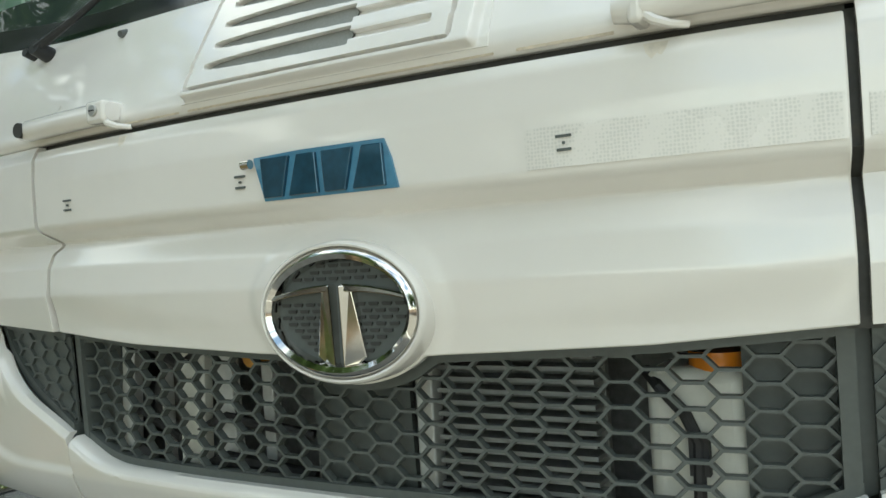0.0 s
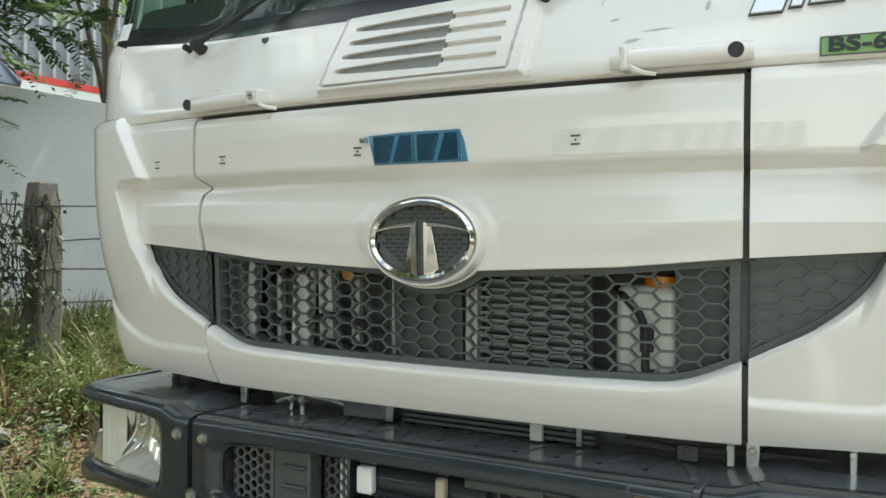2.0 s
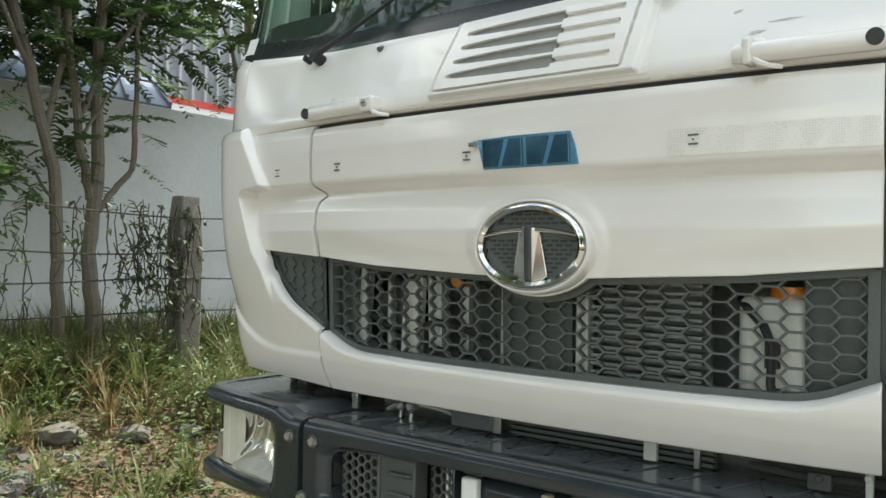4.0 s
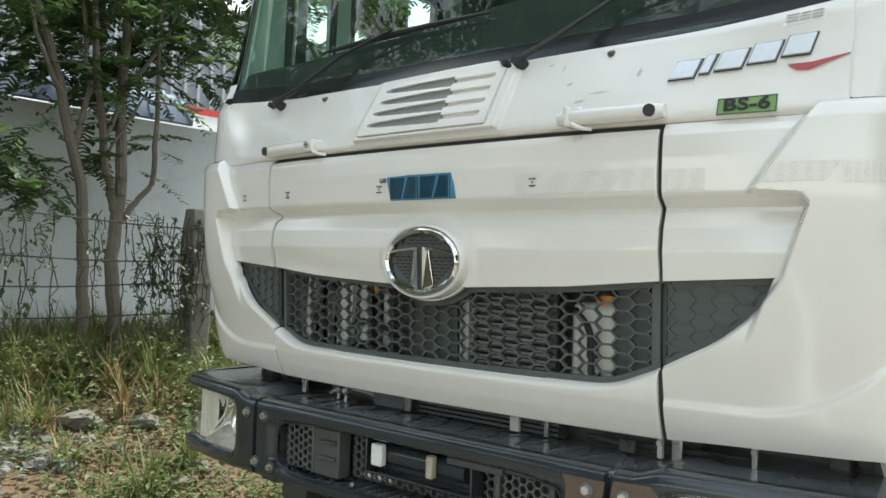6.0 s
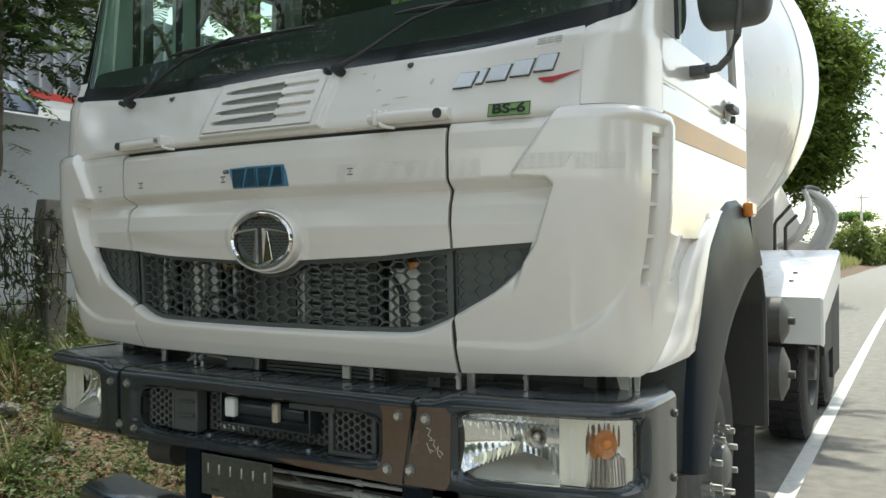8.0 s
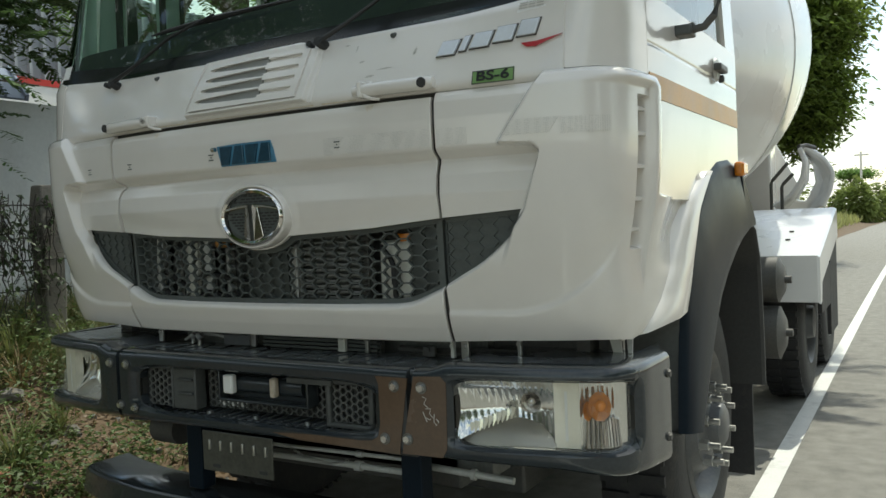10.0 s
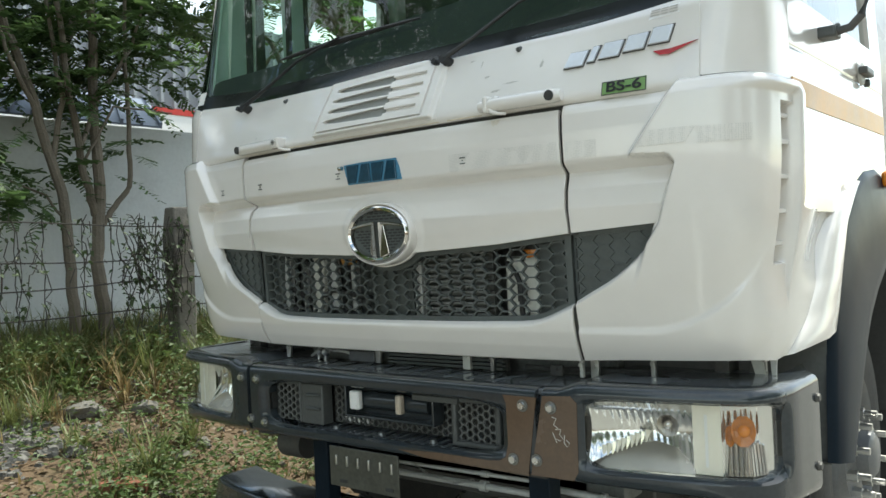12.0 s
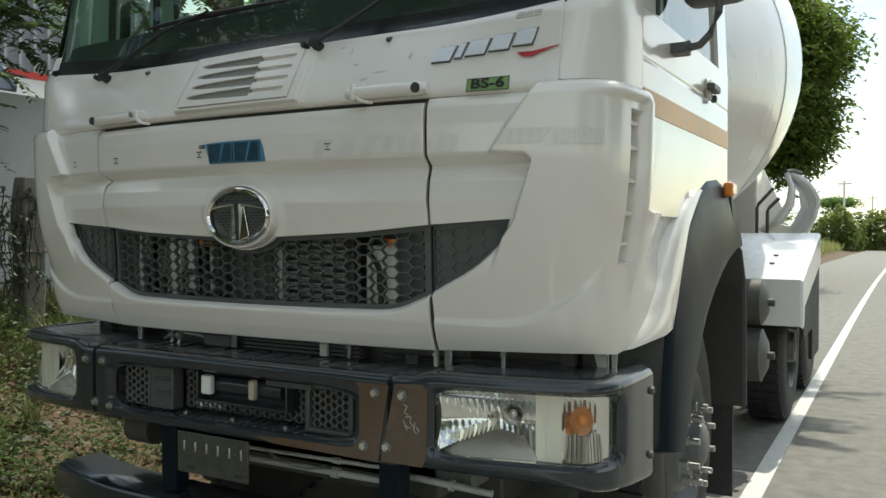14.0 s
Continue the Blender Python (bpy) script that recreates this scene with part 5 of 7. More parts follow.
# rounded mirror hanging inside the screen
bm = bmesh.new()
bmesh.ops.create_uvsphere(bm, u_segments=28, v_segments=16, radius=1.0)
for v in bm.verts:
    for k, r in enumerate((0.115, 0.028, 0.070)):
        v.co[k] = math.copysign(abs(v.co[k]) ** 0.62, v.co[k]) * r
bmesh.ops.transform(bm, verts=bm.verts, matrix=Matrix.Translation((0.165, 0.43, 2.288)) @ Matrix.Rotation(-0.2, 4, "Z"))
cab_mirror = part("cab_mirror", bm, M_BLACK, truck, "black rounded mirror behind the windscreen")
bm = bmesh.new()
rod(bm, (0.165, 0.43, 2.34), (0.165, 0.56, 2.94), 0.008)
part("mirror_stem", bm, M_BLACK, cab_mirror)

# ---- bumper ----
BPLAN = np.array([(0, -.036), (.58, -.036), (.66, -.034), (.72, -.028), (.90, .002), (1.05, .036), (1.12, .062), (1.155, .115), (1.172, .20), (1.178, .32), (1.182, .62)])
BCURVE = plan_curve(BPLAN)


def bump_skin(u, z, d):
    px, py, nx, ny = on_curve(u, BCURVE)
    return np.stack([px + nx * d, py + ny * d, z + 0 * px], -1)


def open_frame(name, u_lo, u_hi, z_lo, z_hi, hole, n_pow, parent, label, turn=0.022, cols=110):
    """A bumper face with a rounded opening; hole: u from, u to, z low, z high."""
    h0, h1, hz0, hz1 = hole
    hu, hw, hc, hh = (h0 + h1) / 2, (h1 - h0) / 2, (hz0 + hz1) / 2, (hz1 - hz0) / 2
    ends = hu + hw * np.sin(np.linspace(-math.pi / 2, math.pi / 2, cols))
    us = np.concatenate([np.linspace(u_lo, h0, 14)[:-1], ends, np.linspace(h1, u_hi, 26)[1:]])
    e = np.clip(1 - (np.abs(us - hu) / hw) ** n_pow, 0, 1) ** (1 / n_pow)
    edge = e > 0
    lo_f, hi_f = z_lo(us), z_hi(us)

    def place(u, z, d):
        top, bot = z_hi(u), z_lo(u)
        round_t = np.clip((z - (top - turn)) / turn, 0, 1)
        round_b = np.clip(((bot + turn) - z) / turn, 0, 1)
        k = turn * (1 - np.sqrt(np.clip(1 - round_t ** 2, 0, 1))) + turn * (1 - np.sqrt(np.clip(1 - round_b ** 2, 0, 1)))
        rr = ((np.abs(u - hu) / hw) ** n_pow + (np.abs(z - hc) / hh) ** n_pow) ** (1 / n_pow)
        k = k + 0.014 * smoothstep((1.10 - rr) / 0.10)
        return bump_skin(u, z, k + d)

    return body(name, [panel(us, lo_f, hc - hh * e, 16, place, 0.03, rim_hi=edge), panel(us, hc + hh * e, hi_f, 16, place, 0.03, rim_lo=edge)], M_BUMPER, parent, label, bevel=0.003)


bumper_mid = open_frame("bumper_centre", -0.585, 0.585, lambda u: np.full_like(u, 0.700), lambda u: np.full_like(u, 0.934), (-0.500, 0.474, 0.736, 0.888), 6, truck, "black steel bumper centre with step opening")
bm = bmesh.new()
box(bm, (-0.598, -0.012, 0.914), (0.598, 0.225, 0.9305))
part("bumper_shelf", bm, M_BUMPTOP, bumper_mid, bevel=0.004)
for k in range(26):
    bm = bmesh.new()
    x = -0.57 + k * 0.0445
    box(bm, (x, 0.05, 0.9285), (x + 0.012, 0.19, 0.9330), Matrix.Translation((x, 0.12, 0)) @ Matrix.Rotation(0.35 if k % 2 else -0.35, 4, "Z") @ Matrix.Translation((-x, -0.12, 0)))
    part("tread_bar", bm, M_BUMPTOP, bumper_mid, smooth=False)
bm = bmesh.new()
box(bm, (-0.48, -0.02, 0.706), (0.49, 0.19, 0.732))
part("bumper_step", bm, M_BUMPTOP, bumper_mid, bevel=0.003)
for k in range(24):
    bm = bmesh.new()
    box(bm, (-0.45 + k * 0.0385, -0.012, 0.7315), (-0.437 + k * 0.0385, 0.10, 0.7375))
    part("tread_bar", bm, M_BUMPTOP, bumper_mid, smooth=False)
bm = bmesh.new()
box(bm, (-0.59, 0.11, 0.69), (0.59, 0.13, 0.93))
box(bm, (-0.59, -0.005, 0.69), (-0.508, 0.11, 0.92))
box(bm, (0.488, -0.005, 0.69), (0.59, 0.11, 0.92))
part("bumper_back", bm, M_GAP, bumper_mid)
for x in (-0.22, -0.02, 0.19):
    bm = bmesh.new()
    rod(bm, (x, 0.02, 0.733), (x, 0.02, 0.745), 0.013, 0.009, 12)
    part("step_bolt", bm, M_WASHER, bumper_mid)


def hex_panel(name, x0, x1, z0, z1, y, pitch, parent, bar=0.003, depth=0.008):
    v, f = [], []
    px = pitch * 0.866
    for c in range(int((x1 - x0) / px) + 2):
        for r in range(int((z1 - z0) / pitch) + 2):
            cx, cz = x0 + c * px, z0 + r * pitch + (c % 2) * pitch / 2
            if cx > x1 + px / 2 or cz > z1 + pitch / 2:
                continue
            k = len(v)
            for ring, dep in ((1, 0), (0, 0), (0, depth)):
                rad = pitch / 1.732 - (0 if ring else bar)
                for j in range(6):
                    a = math.pi / 3 * j
                    v.append((min(max(cx + rad * math.cos(a), x0), x1), y + dep, min(max(cz + rad * math.sin(a), z0), z1)))
            for j in range(6):
                m = (j + 1) % 6
                f.append((k + j, k + m, k + 6 + m, k + 6 + j))
                f.append((k + 6 + j, k + 6 + m, k + 12 + m, k + 12 + j))
    return part_np(name, v, f, M_MESH, parent, smooth=False)


hex_panel("step_mesh", -0.490, -0.372, 0.750, 0.876, 0.006, 0.0235, bumper_mid)
hex_panel("step_mesh", 0.282, 0.422, 0.752, 0.868, 0.026, 0.0235, bumper_mid)
hex_panel("step_mesh", -0.262, 0.272, 0.748, 0.874, 0.060, 0.0235, bumper_mid)
for x0, x1, z0, z1, y0 in ((-0.376, -0.366, 0.745, 0.88, 0.000), (0.266, 0.284, 0.742, 0.884, 0.012), (0.420, 0.438, 0.758, 0.868, 0.012), (0.266, 0.424, 0.866, 0.884, 0.012), (0.266, 0.424, 0.738, 0.754, 0.012), (-0.475, -0.366, 0.872, 0.884, 0.0)):
    bm = bmesh.new()
    box(bm, (x0, y0, z0), (x1, y0 + 0.03, z1))
    part("mesh_frame", bm, M_BLACK, bumper_mid, bevel=0.006, segments=3)
for dz in (0, 1):
    bm = bmesh.new()
    arc = [Vector((0.420 + 0.012 * math.sin(a), 0.024, (0.760 - 0.012 * math.cos(a)) if dz == 0 else (0.864 + 0.012 * math.cos(a)))) for a in np.linspace(0, math.pi / 2, 6).tolist()]
    tube(bm, arc, 0.0095, 10)
    part("mesh_frame", bm, M_BLACK, bumper_mid)
bm = bmesh.new()
box(bm, (-0.366, 0.002, 0.745), (-0.262, 0.05, 0.88))
for z in (0.795, 0.840):
    box(bm, (-0.335, -0.010, z), (-0.268, 0.004, z + 0.009))
part("step_block", bm, M_BLACK, bumper_mid, "black moulded step block", bevel=0.006)
bm = bmesh.new()
rod(bm, (-0.105, 0.050, 0.838), (0.17, 0.050, 0.838), 0.030, seg=24)
tow = part("tow_bar", bm, M_BUMPER, truck, "black towing cross bar")
for x, w in ((-0.112, 0.020), (0.074, 0.011)):
    bm = bmesh.new()
    box(bm, (x - w, -0.004, 0.812), (x + w, 0.02, 0.872))
    part("tow_pad", bm, M_STICK if x < 0 else M_LUG, tow, "white worn towing lug" if x < 0 else "tan towing lug", bevel=0.006)
bm = bmesh.new()
box(bm, (0.130, 0.0, 0.862), (0.300, 0.05, 0.880))
box(bm, (0.262, 0.02, 0.80), (0.272, 0.05, 0.876))
part("tow_frame", bm, M_BLACK, tow, bevel=0.003)
bm = bmesh.new()
box(bm, (-0.158, 0.054, 0.792), (0.205, 0.064, 0.880))
for lo, hi in (((-0.162, 0.004, 0.790), (-0.154, 0.052, 0.882)), ((0.200, 0.004, 0.790), (0.208, 0.052, 0.882)), ((-0.162, 0.004, 0.786), (0.208, 0.052, 0.794))):
    box(bm, lo, hi)
part("tow_pocket", bm, M_BUMPER, tow, "glossy black towing pocket", bevel=0.003)
bm = bmesh.new()
box(bm, (-0.225, 0.0695, 0.752), (-0.163, 0.075, 0.868))
box(bm, (-0.163, 0.0695, 0.752), (-0.105, 0.075, 0.786))
part("backing_plate", bm, M_STICK, bumper_mid, "pale plate behind the step mesh", smooth=False)
for side in (1, -1):
    # brown ground reflection, painted as cheek plates between opening and joint, kerb side only, away from the verge
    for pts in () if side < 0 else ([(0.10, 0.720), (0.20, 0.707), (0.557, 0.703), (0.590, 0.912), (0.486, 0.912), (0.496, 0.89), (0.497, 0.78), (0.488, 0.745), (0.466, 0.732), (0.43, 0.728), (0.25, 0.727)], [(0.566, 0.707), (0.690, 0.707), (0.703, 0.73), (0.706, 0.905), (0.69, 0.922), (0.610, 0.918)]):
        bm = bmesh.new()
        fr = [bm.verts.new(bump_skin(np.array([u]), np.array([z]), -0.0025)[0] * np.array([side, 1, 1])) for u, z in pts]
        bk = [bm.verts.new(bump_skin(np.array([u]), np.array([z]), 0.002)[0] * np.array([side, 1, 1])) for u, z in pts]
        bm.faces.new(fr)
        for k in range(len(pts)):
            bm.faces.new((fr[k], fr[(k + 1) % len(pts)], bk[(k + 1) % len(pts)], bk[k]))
        part("bumper_cheek", bm, M_GROUNDREFL, bumper_mid, "glossy bumper cheek with brown ground reflection in its colour", smooth=False)
    end = open_frame("bumper_end", 0.603, 1.46, lambda u: lerp(u, [.6, .72, 1.0, 1.45], [.700, .697, .69, .64]), lambda u: lerp(u, [.6, .645, .70, 1.6], [.934, .936, .953, .950]), (0.720, 1.230, 0.738, 0.912), 8, truck, "black steel bumper end round the headlight", turn=0.028)
    if side < 0:
        end.data.transform(Matrix.Diagonal((-1, 1, 1, 1)))
        end.data.flip_normals()
    bm = bmesh.new()
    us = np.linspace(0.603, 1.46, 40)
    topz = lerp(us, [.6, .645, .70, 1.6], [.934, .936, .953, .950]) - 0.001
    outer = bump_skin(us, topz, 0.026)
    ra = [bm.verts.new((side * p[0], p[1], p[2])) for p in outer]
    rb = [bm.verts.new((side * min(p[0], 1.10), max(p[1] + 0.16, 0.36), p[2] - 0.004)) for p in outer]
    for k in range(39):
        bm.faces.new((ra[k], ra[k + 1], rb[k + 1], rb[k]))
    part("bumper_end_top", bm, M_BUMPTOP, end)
    # bolts
    for u, z in ((0.548, 0.888), (0.633, 0.889), (0.512, 0.742), (0.585, 0.748), (1.438, 0.889), (1.43, 0.717)):
        px, py, nx, ny = on_curve(np.array([u]), BCURVE)
        p, nrm = Vector((side * px[0], py[0], z)), Vector((side * nx[0], ny[0], 0))
        bm = bmesh.new()
        rod(bm, p + 0.002 * nrm, p - 0.004 * nrm, 0.0165 if u < 1 else 0.012, seg=24)
        bolt = part("bumper_bolt", bm, M_WASHER if u < 1 else M_IRON, end, "grey steel washer" if u < 1 else "")
        bm = bmesh.new()
        rod(bm, p - 0.004 * nrm, p - (0.013 if u < 1 else 0.009) * nrm, 0.0112, 0.0098, seg=6)
        part("bolt_head", bm, M_ZINC if u < 1 else M_IRON, bolt, smooth=False)
    # headlight
    mir3 = np.array([side, 1, 1])
    us = np.linspace(0.712, 1.240, 40)
    z0, z1 = np.full(40, 0.732), np.full(40, 0.916)
    lamp = body("headlight", [panel(us, z0, z1, 10, lambda u, z, d: bump_skin(u, z, 0.110 + d) * mir3, 0.004)], M_LAMPBODY, truck, "clear headlight with amber indicator")
    lens = body("lens", [panel(us, z0, z1, 10, lambda u, z, d: bump_skin(u, z, 0.020 + d) * mir3, 0.003)], M_LENS, lamp, "clear glossy lens", outward=(side * 0.3, -1, 0))
    lens.visible_shadow = False
    rim_bm = bmesh.new()
    for (ua, za), (ub, zb) in (((0.712, 0.732), (1.240, 0.732)), ((0.712, 0.916), (1.240, 0.916))):
        uu = np.linspace(ua, ub, 30)
        a = bump_skin(uu, np.full(30, za), 0.02) * mir3
        b = bump_skin(uu, np.full(30, za), 0.112) * mir3
        va, vb = [rim_bm.verts.new(p) for p in a], [rim_bm.verts.new(p) for p in b]
        for k in range(29):
            rim_bm.faces.new((va[k], va[k + 1], vb[k + 1], vb[k]))
    part("lamp_side", rim_bm, M_LAMPBODY, lamp)

    def bowl(uc, zc, ru, rz, depth, material, name, facets=20, rings=8, flutes=0.0, label=""):
        px, py, nx, ny = on_curve(np.array([uc]), BCURVE)
        ax = Vector((side * nx[0], ny[0], 0))
        rt = Vector((0, 0, 1)).cross(ax).normalized()
        o = Vector((side * px[0], py[0], zc)) + ax * (0.03 if material != M_BULB or side > 0 else 0.085)
        bm = bmesh.new()
        rows_ = []
        for r in range(rings + 1):
            f = 0.16 + 0.84 * r / rings
            rows_.append([bm.verts.new(o + rt * (ru * f * math.cos(a)) + Vector((0, 0, rz * f * math.sin(a))) + ax * (depth * (1 - f * f) + flutes * math.cos(facets / 2 * a) * f))
                          for a in (2 * math.pi * k / facets for k in range(facets))])
        for a, b in zip(rows_, rows_[1:]):
            for k in range(facets):
                bm.faces.new((a[k], b[k], b[(k + 1) % facets], a[(k + 1) % facets]))
        bm.faces.new(rows_[0])
        return part(name, bm, material, lamp, label, smooth=False)

    # fluted upper reflector, tooth row and plain floor
    def dish(u, z, d):
        dep = 0.106 - 0.055 * ((u - 0.885) / 0.175) ** 2 - 0.030 * ((z - 0.835) / 0.07) ** 2
        return bump_skin(u, z, np.clip(dep, 0.03, 0.107) - (0.0011 if side > 0 else 0.0055) * np.abs(np.sin((u - 0.7) * (190 if side > 0 else 85) + (z - 0.8) * 40)) - 0.0012 * np.abs(np.sin((z - 0.76) * 50)) + d) * mir3

    floor_z = lambda u: lerp(u, [.72, .80, .88, .94, .985], [.752, .788, .802, .790, .752])
    uu = np.linspace(0.722, 0.985, 120)
    body("upper_reflector", [panel(uu, floor_z(uu) - 0.004, np.full(120, 0.913), 16, dish, 0.004)], M_REFL, lamp, "fluted chrome reflector")
    uu = np.linspace(0.722, 0.985, 30)
    body("lamp_floor", [panel(uu, np.full(30, 0.736), floor_z(uu), 8, lambda u, z, d: bump_skin(u, z, 0.035 + 0.9 * (z - 0.738) + d) * mir3, 0.004)], M_FLOOR, lamp, "grey satin lamp floor")
    uu = np.linspace(0.722, 0.985, 12)
    body("floor_edge", [panel(uu, np.full(12, 0.733), np.full(12, 0.741), 3, lambda u, z, d: bump_skin(u, z, 0.026 + d) * mir3, 0.012)], M_REFL, lamp)
    for k in range(11):
        u0, zc = 0.742 + k * 0.0118, 0.770 + k * 0.0046
        px, py, nx, ny = on_curve(np.array([u0]), BCURVE)
        c = Vector((side * px[0], py[0], zc)) + Vector((side * nx[0], ny[0], 0)) * (0.050 + 0.0025 * k)
        bm = bmesh.new()
        rod(bm, c + Vector((0, 0.008, 0.014)), c + Vector((0, -0.006, -0.014)), 0.0095, 0.0015, 4)
        part("reflector_tooth", bm, M_LAMPBODY if k % 3 else M_REFL, lamp, smooth=False)
    if side > 0:
        bowl(0.925, 0.856, 0.027, 0.027, 0.026, M_CHROME, "reflector", 24, 6, 0.0, "round chrome reflector cup")
    uu = np.linspace(0.982, 1.050, 8)
    body("lamp_divider", [panel(uu, np.full(8, 0.740), np.full(8, 0.908), 6, lambda u, z, d: bump_skin(u, z, 0.044 - 0.10 * (u - 0.982) + d) * mir3, 0.03)], M_LAMPBODY, lamp, "flat cream divider")
    uu = np.linspace(1.010, 1.017, 3)
    body("divider_slot", [panel(uu, np.full(3, 0.758), np.full(3, 0.885), 3, lambda u, z, d: bump_skin(u, z, 0.0395 + d) * mir3, 0.001)], M_STICK, lamp)
    # indicator chamber: faceted chrome back, amber lens, flutes below
    uu = np.linspace(1.050, 1.238, 70)
    body("indicator_reflector", [panel(uu, np.full(70, 0.736), np.full(70, 0.912), 24, lambda u, z, d: bump_skin(u, z, 0.034 + 0.040 * np.clip(1 - ((u - 1.130) / 0.09) ** 2, 0, 1) - 0.0018 * np.abs(np.sin((u - 1.05) * 190)) - 0.0012 * np.abs(np.sin(z * 170)) + d) * mir3, 0.004)], M_REFL, lamp, "faceted chrome indicator chamber")
    bowl(1.104, 0.850, 0.029, 0.038, 0.004, M_BULB, "indicator", 10, 5, 0.0016, "amber indicator lens")
    # amber reflected in the chamber's facets, modelled as a second small bowl
    bowl(1.072, 0.838, 0.012, 0.026, 0.010, M_BULB, "indicator", 8, 3, 0.0, "amber glint beside the indicator")
    px, py, nx, ny = on_curve(np.array([1.106]), BCURVE)
    ind = Vector((side * px[0], py[0], 0.850)) + Vector((side * nx[0], ny[0], 0)) * (0.036 if side > 0 else 0.10)
    bm = bmesh.new()
    bmesh.ops.create_uvsphere(bm, u_segments=16, v_segments=10, radius=0.015)
    bmesh.ops.transform(bm, verts=bm.verts, matrix=Matrix.Translation(ind))
    part("indicator_bulb", bm, M_ORANGE, lamp, smooth=True)
    for k in range(11):
        uu = np.linspace(1.066 + k * 0.0125, 1.076 + k * 0.0125, 3)
        zt = 0.812 + 0.004 * math.sin(k)
        body("fluted_reflector", [panel(uu, np.full(3, 0.742), np.full(3, zt), 5, lambda u, z, d, u0=1.071 + k * 0.0125: bump_skin(u, z, 0.036 + 0.5 * np.abs(u - u0) + 0.12 * (z - 0.75) + d) * mir3, 0.01)], M_REFL, lamp)
    px, py, nx, ny = on_curve(np.array([0.925]), BCURVE)
    bulb = Vector((side * px[0], py[0], 0.856)) + Vector((side * nx[0], ny[0], 0)) * (0.043 if side > 0 else 0.09)
    bm = bmesh.new()
    bmesh.ops.create_uvsphere(bm, u_segments=14, v_segments=8, radius=0.011)
    bmesh.ops.transform(bm, verts=bm.verts, matrix=Matrix.Translation(bulb))
    part("bulb_cap", bm, M_CHROME, lamp)

# chalk scribble on the right cheek
for k, pts in enumerate(([(0.648, 0.866), (0.660, 0.862), (0.652, 0.846), (0.664, 0.838)], [(0.656, 0.834), (0.672, 0.836), (0.668, 0.822), (0.678, 0.812), (0.668, 0.806), (0.658, 0.810)],
                         [(0.682, 0.822), (0.680, 0.802), (0.688, 0.792), (0.695, 0.802), (0.686, 0.810)], [(0.648, 0.826), (0.660, 0.800)])):
    bm = bmesh.new()
    tube(bm, [bump_skin(np.array([u - 0.012]), np.array([z]), -0.0030)[0] for u, z in pts], 0.0009, 5)
    part("chalk_stroke", bm, M_CHALK, truck, "white chalk scribble")

# number-plate carrier, blank
bm = bmesh.new()
box(bm, (-0.195, -0.040, 0.572), (0.098, -0.034, 0.698))
carrier = part("plate_carrier", bm, M_CARRIER, truck, "blank grey-brown plate carrier under the bumper", bevel=0.002)
for k in range(6):
    bm = bmesh.new()
    x = -0.165 + k * 0.047
    box(bm, (x, -0.046, 0.640), (x + 0.007, -0.039, 0.672))
    part("carrier_rib", bm, M_STEEL, carrier, bevel=0.002)
for x in (-0.15, 0.045):
    bm = bmesh.new()
    box(bm, (x, -0.0425, 0.586), (x + 0.03, -0.0395, 0.596))
    part("carrier_slot", bm, M_GAP, carrier, smooth=False)
# under-run bar with its posts, tie rods, axle, hoses
bm = bmesh.new()
us = np.linspace(-1.05, 1.05, 40)
sec = [(-0.02, 0.34), (0.0, 0.424), (0.02, 0.432), (0.20, 0.430), (0.21, 0.335)]
rings = [[bm.verts.new((x, 0.05 + 0.28 * max(0, abs(x) - 0.55) ** 2 * 1.3 + dy, z)) for dy, z in sec] for x in us]
for a, b in zip(rings, rings[1:]):
    for k in range(5):
        bm.faces.new((a[k], a[(k + 1) % 5], b[(k + 1) % 5], b[k]))
bm.faces.new(rings[0]), bm.faces.new(rings[-1])
under = part("underrun_bar", bm, M_BUMPER, truck, "black under-run bar", bevel=0.006)
for x in (-0.393, 0.50):
    bm = bmesh.new()
    box(bm, (x - 0.035, 0.10, 0.44), (x + 0.035, 0.16, 0.72))
    part("underrun_post", bm, M_FLARE, under, bevel=0.004)
for a, b, r in (((-0.16, 0.20, 0.563), (0.46, 0.20, 0.568), 0.0105), ((-0.16, 0.20, 0.598), (0.46, 0.21, 0.605), 0.007), ((0.40, 0.23, 0.587), (0.75, 0.26, 0.565), 0.011)):
    bm = bmesh.new()
    rod(bm, a, b, r)
    rod(bm, Vector(a).lerp(Vector(b), 0.62), Vector(a).lerp(Vector(b), 0.66), r * 1.6)
    part("tie_rod", bm, M_ALU, truck, "bright steel tie rod")
bm = bmesh.new()
ends = [Vector(p) for p in ((0.02, 0.12, 0.630), (0.08, 0.118, 0.602), (0.18, 0.12, 0.589), (0.24, 0.14, 0.600))]
for k in range(24):
    q = 3 * (k + 0.5) / 24
    c, way = ends[int(q)].lerp(ends[int(q) + 1], q % 1), (ends[int(q) + 1] - ends[int(q)]).normalized()
    across = way.cross(Vector((0, 1, 0) if k % 2 else (0, 0.5, 0.85))).normalized()
    tube(bm, [c + way * 0.0075 * math.cos(a) + across * 0.0042 * math.sin(a) for a in np.linspace(0, 2 * math.pi, 9).tolist()], 0.0013, 4, cap=False)
part("chain", bm, M_STEEL, truck, "thin steel chain hanging under the bumper")
bm = bmesh.new()
box(bm, (-0.62, 0.60, 0.40), (0.62, 7.6, 0.62))
box(bm, (-0.55, 0.30, 0.50), (0.55, 0.9, 0.92))
box(bm, (-1.0, 1.18, 0.44), (1.0, 1.34, 0.58))
part("chassis", bm, M_IRON, truck, "dark dusty chassis frame", bevel=0.01)
bm = bmesh.new()
box(bm, (-0.98, 0.34, 0.66), (0.98, 0.72, 1.5))
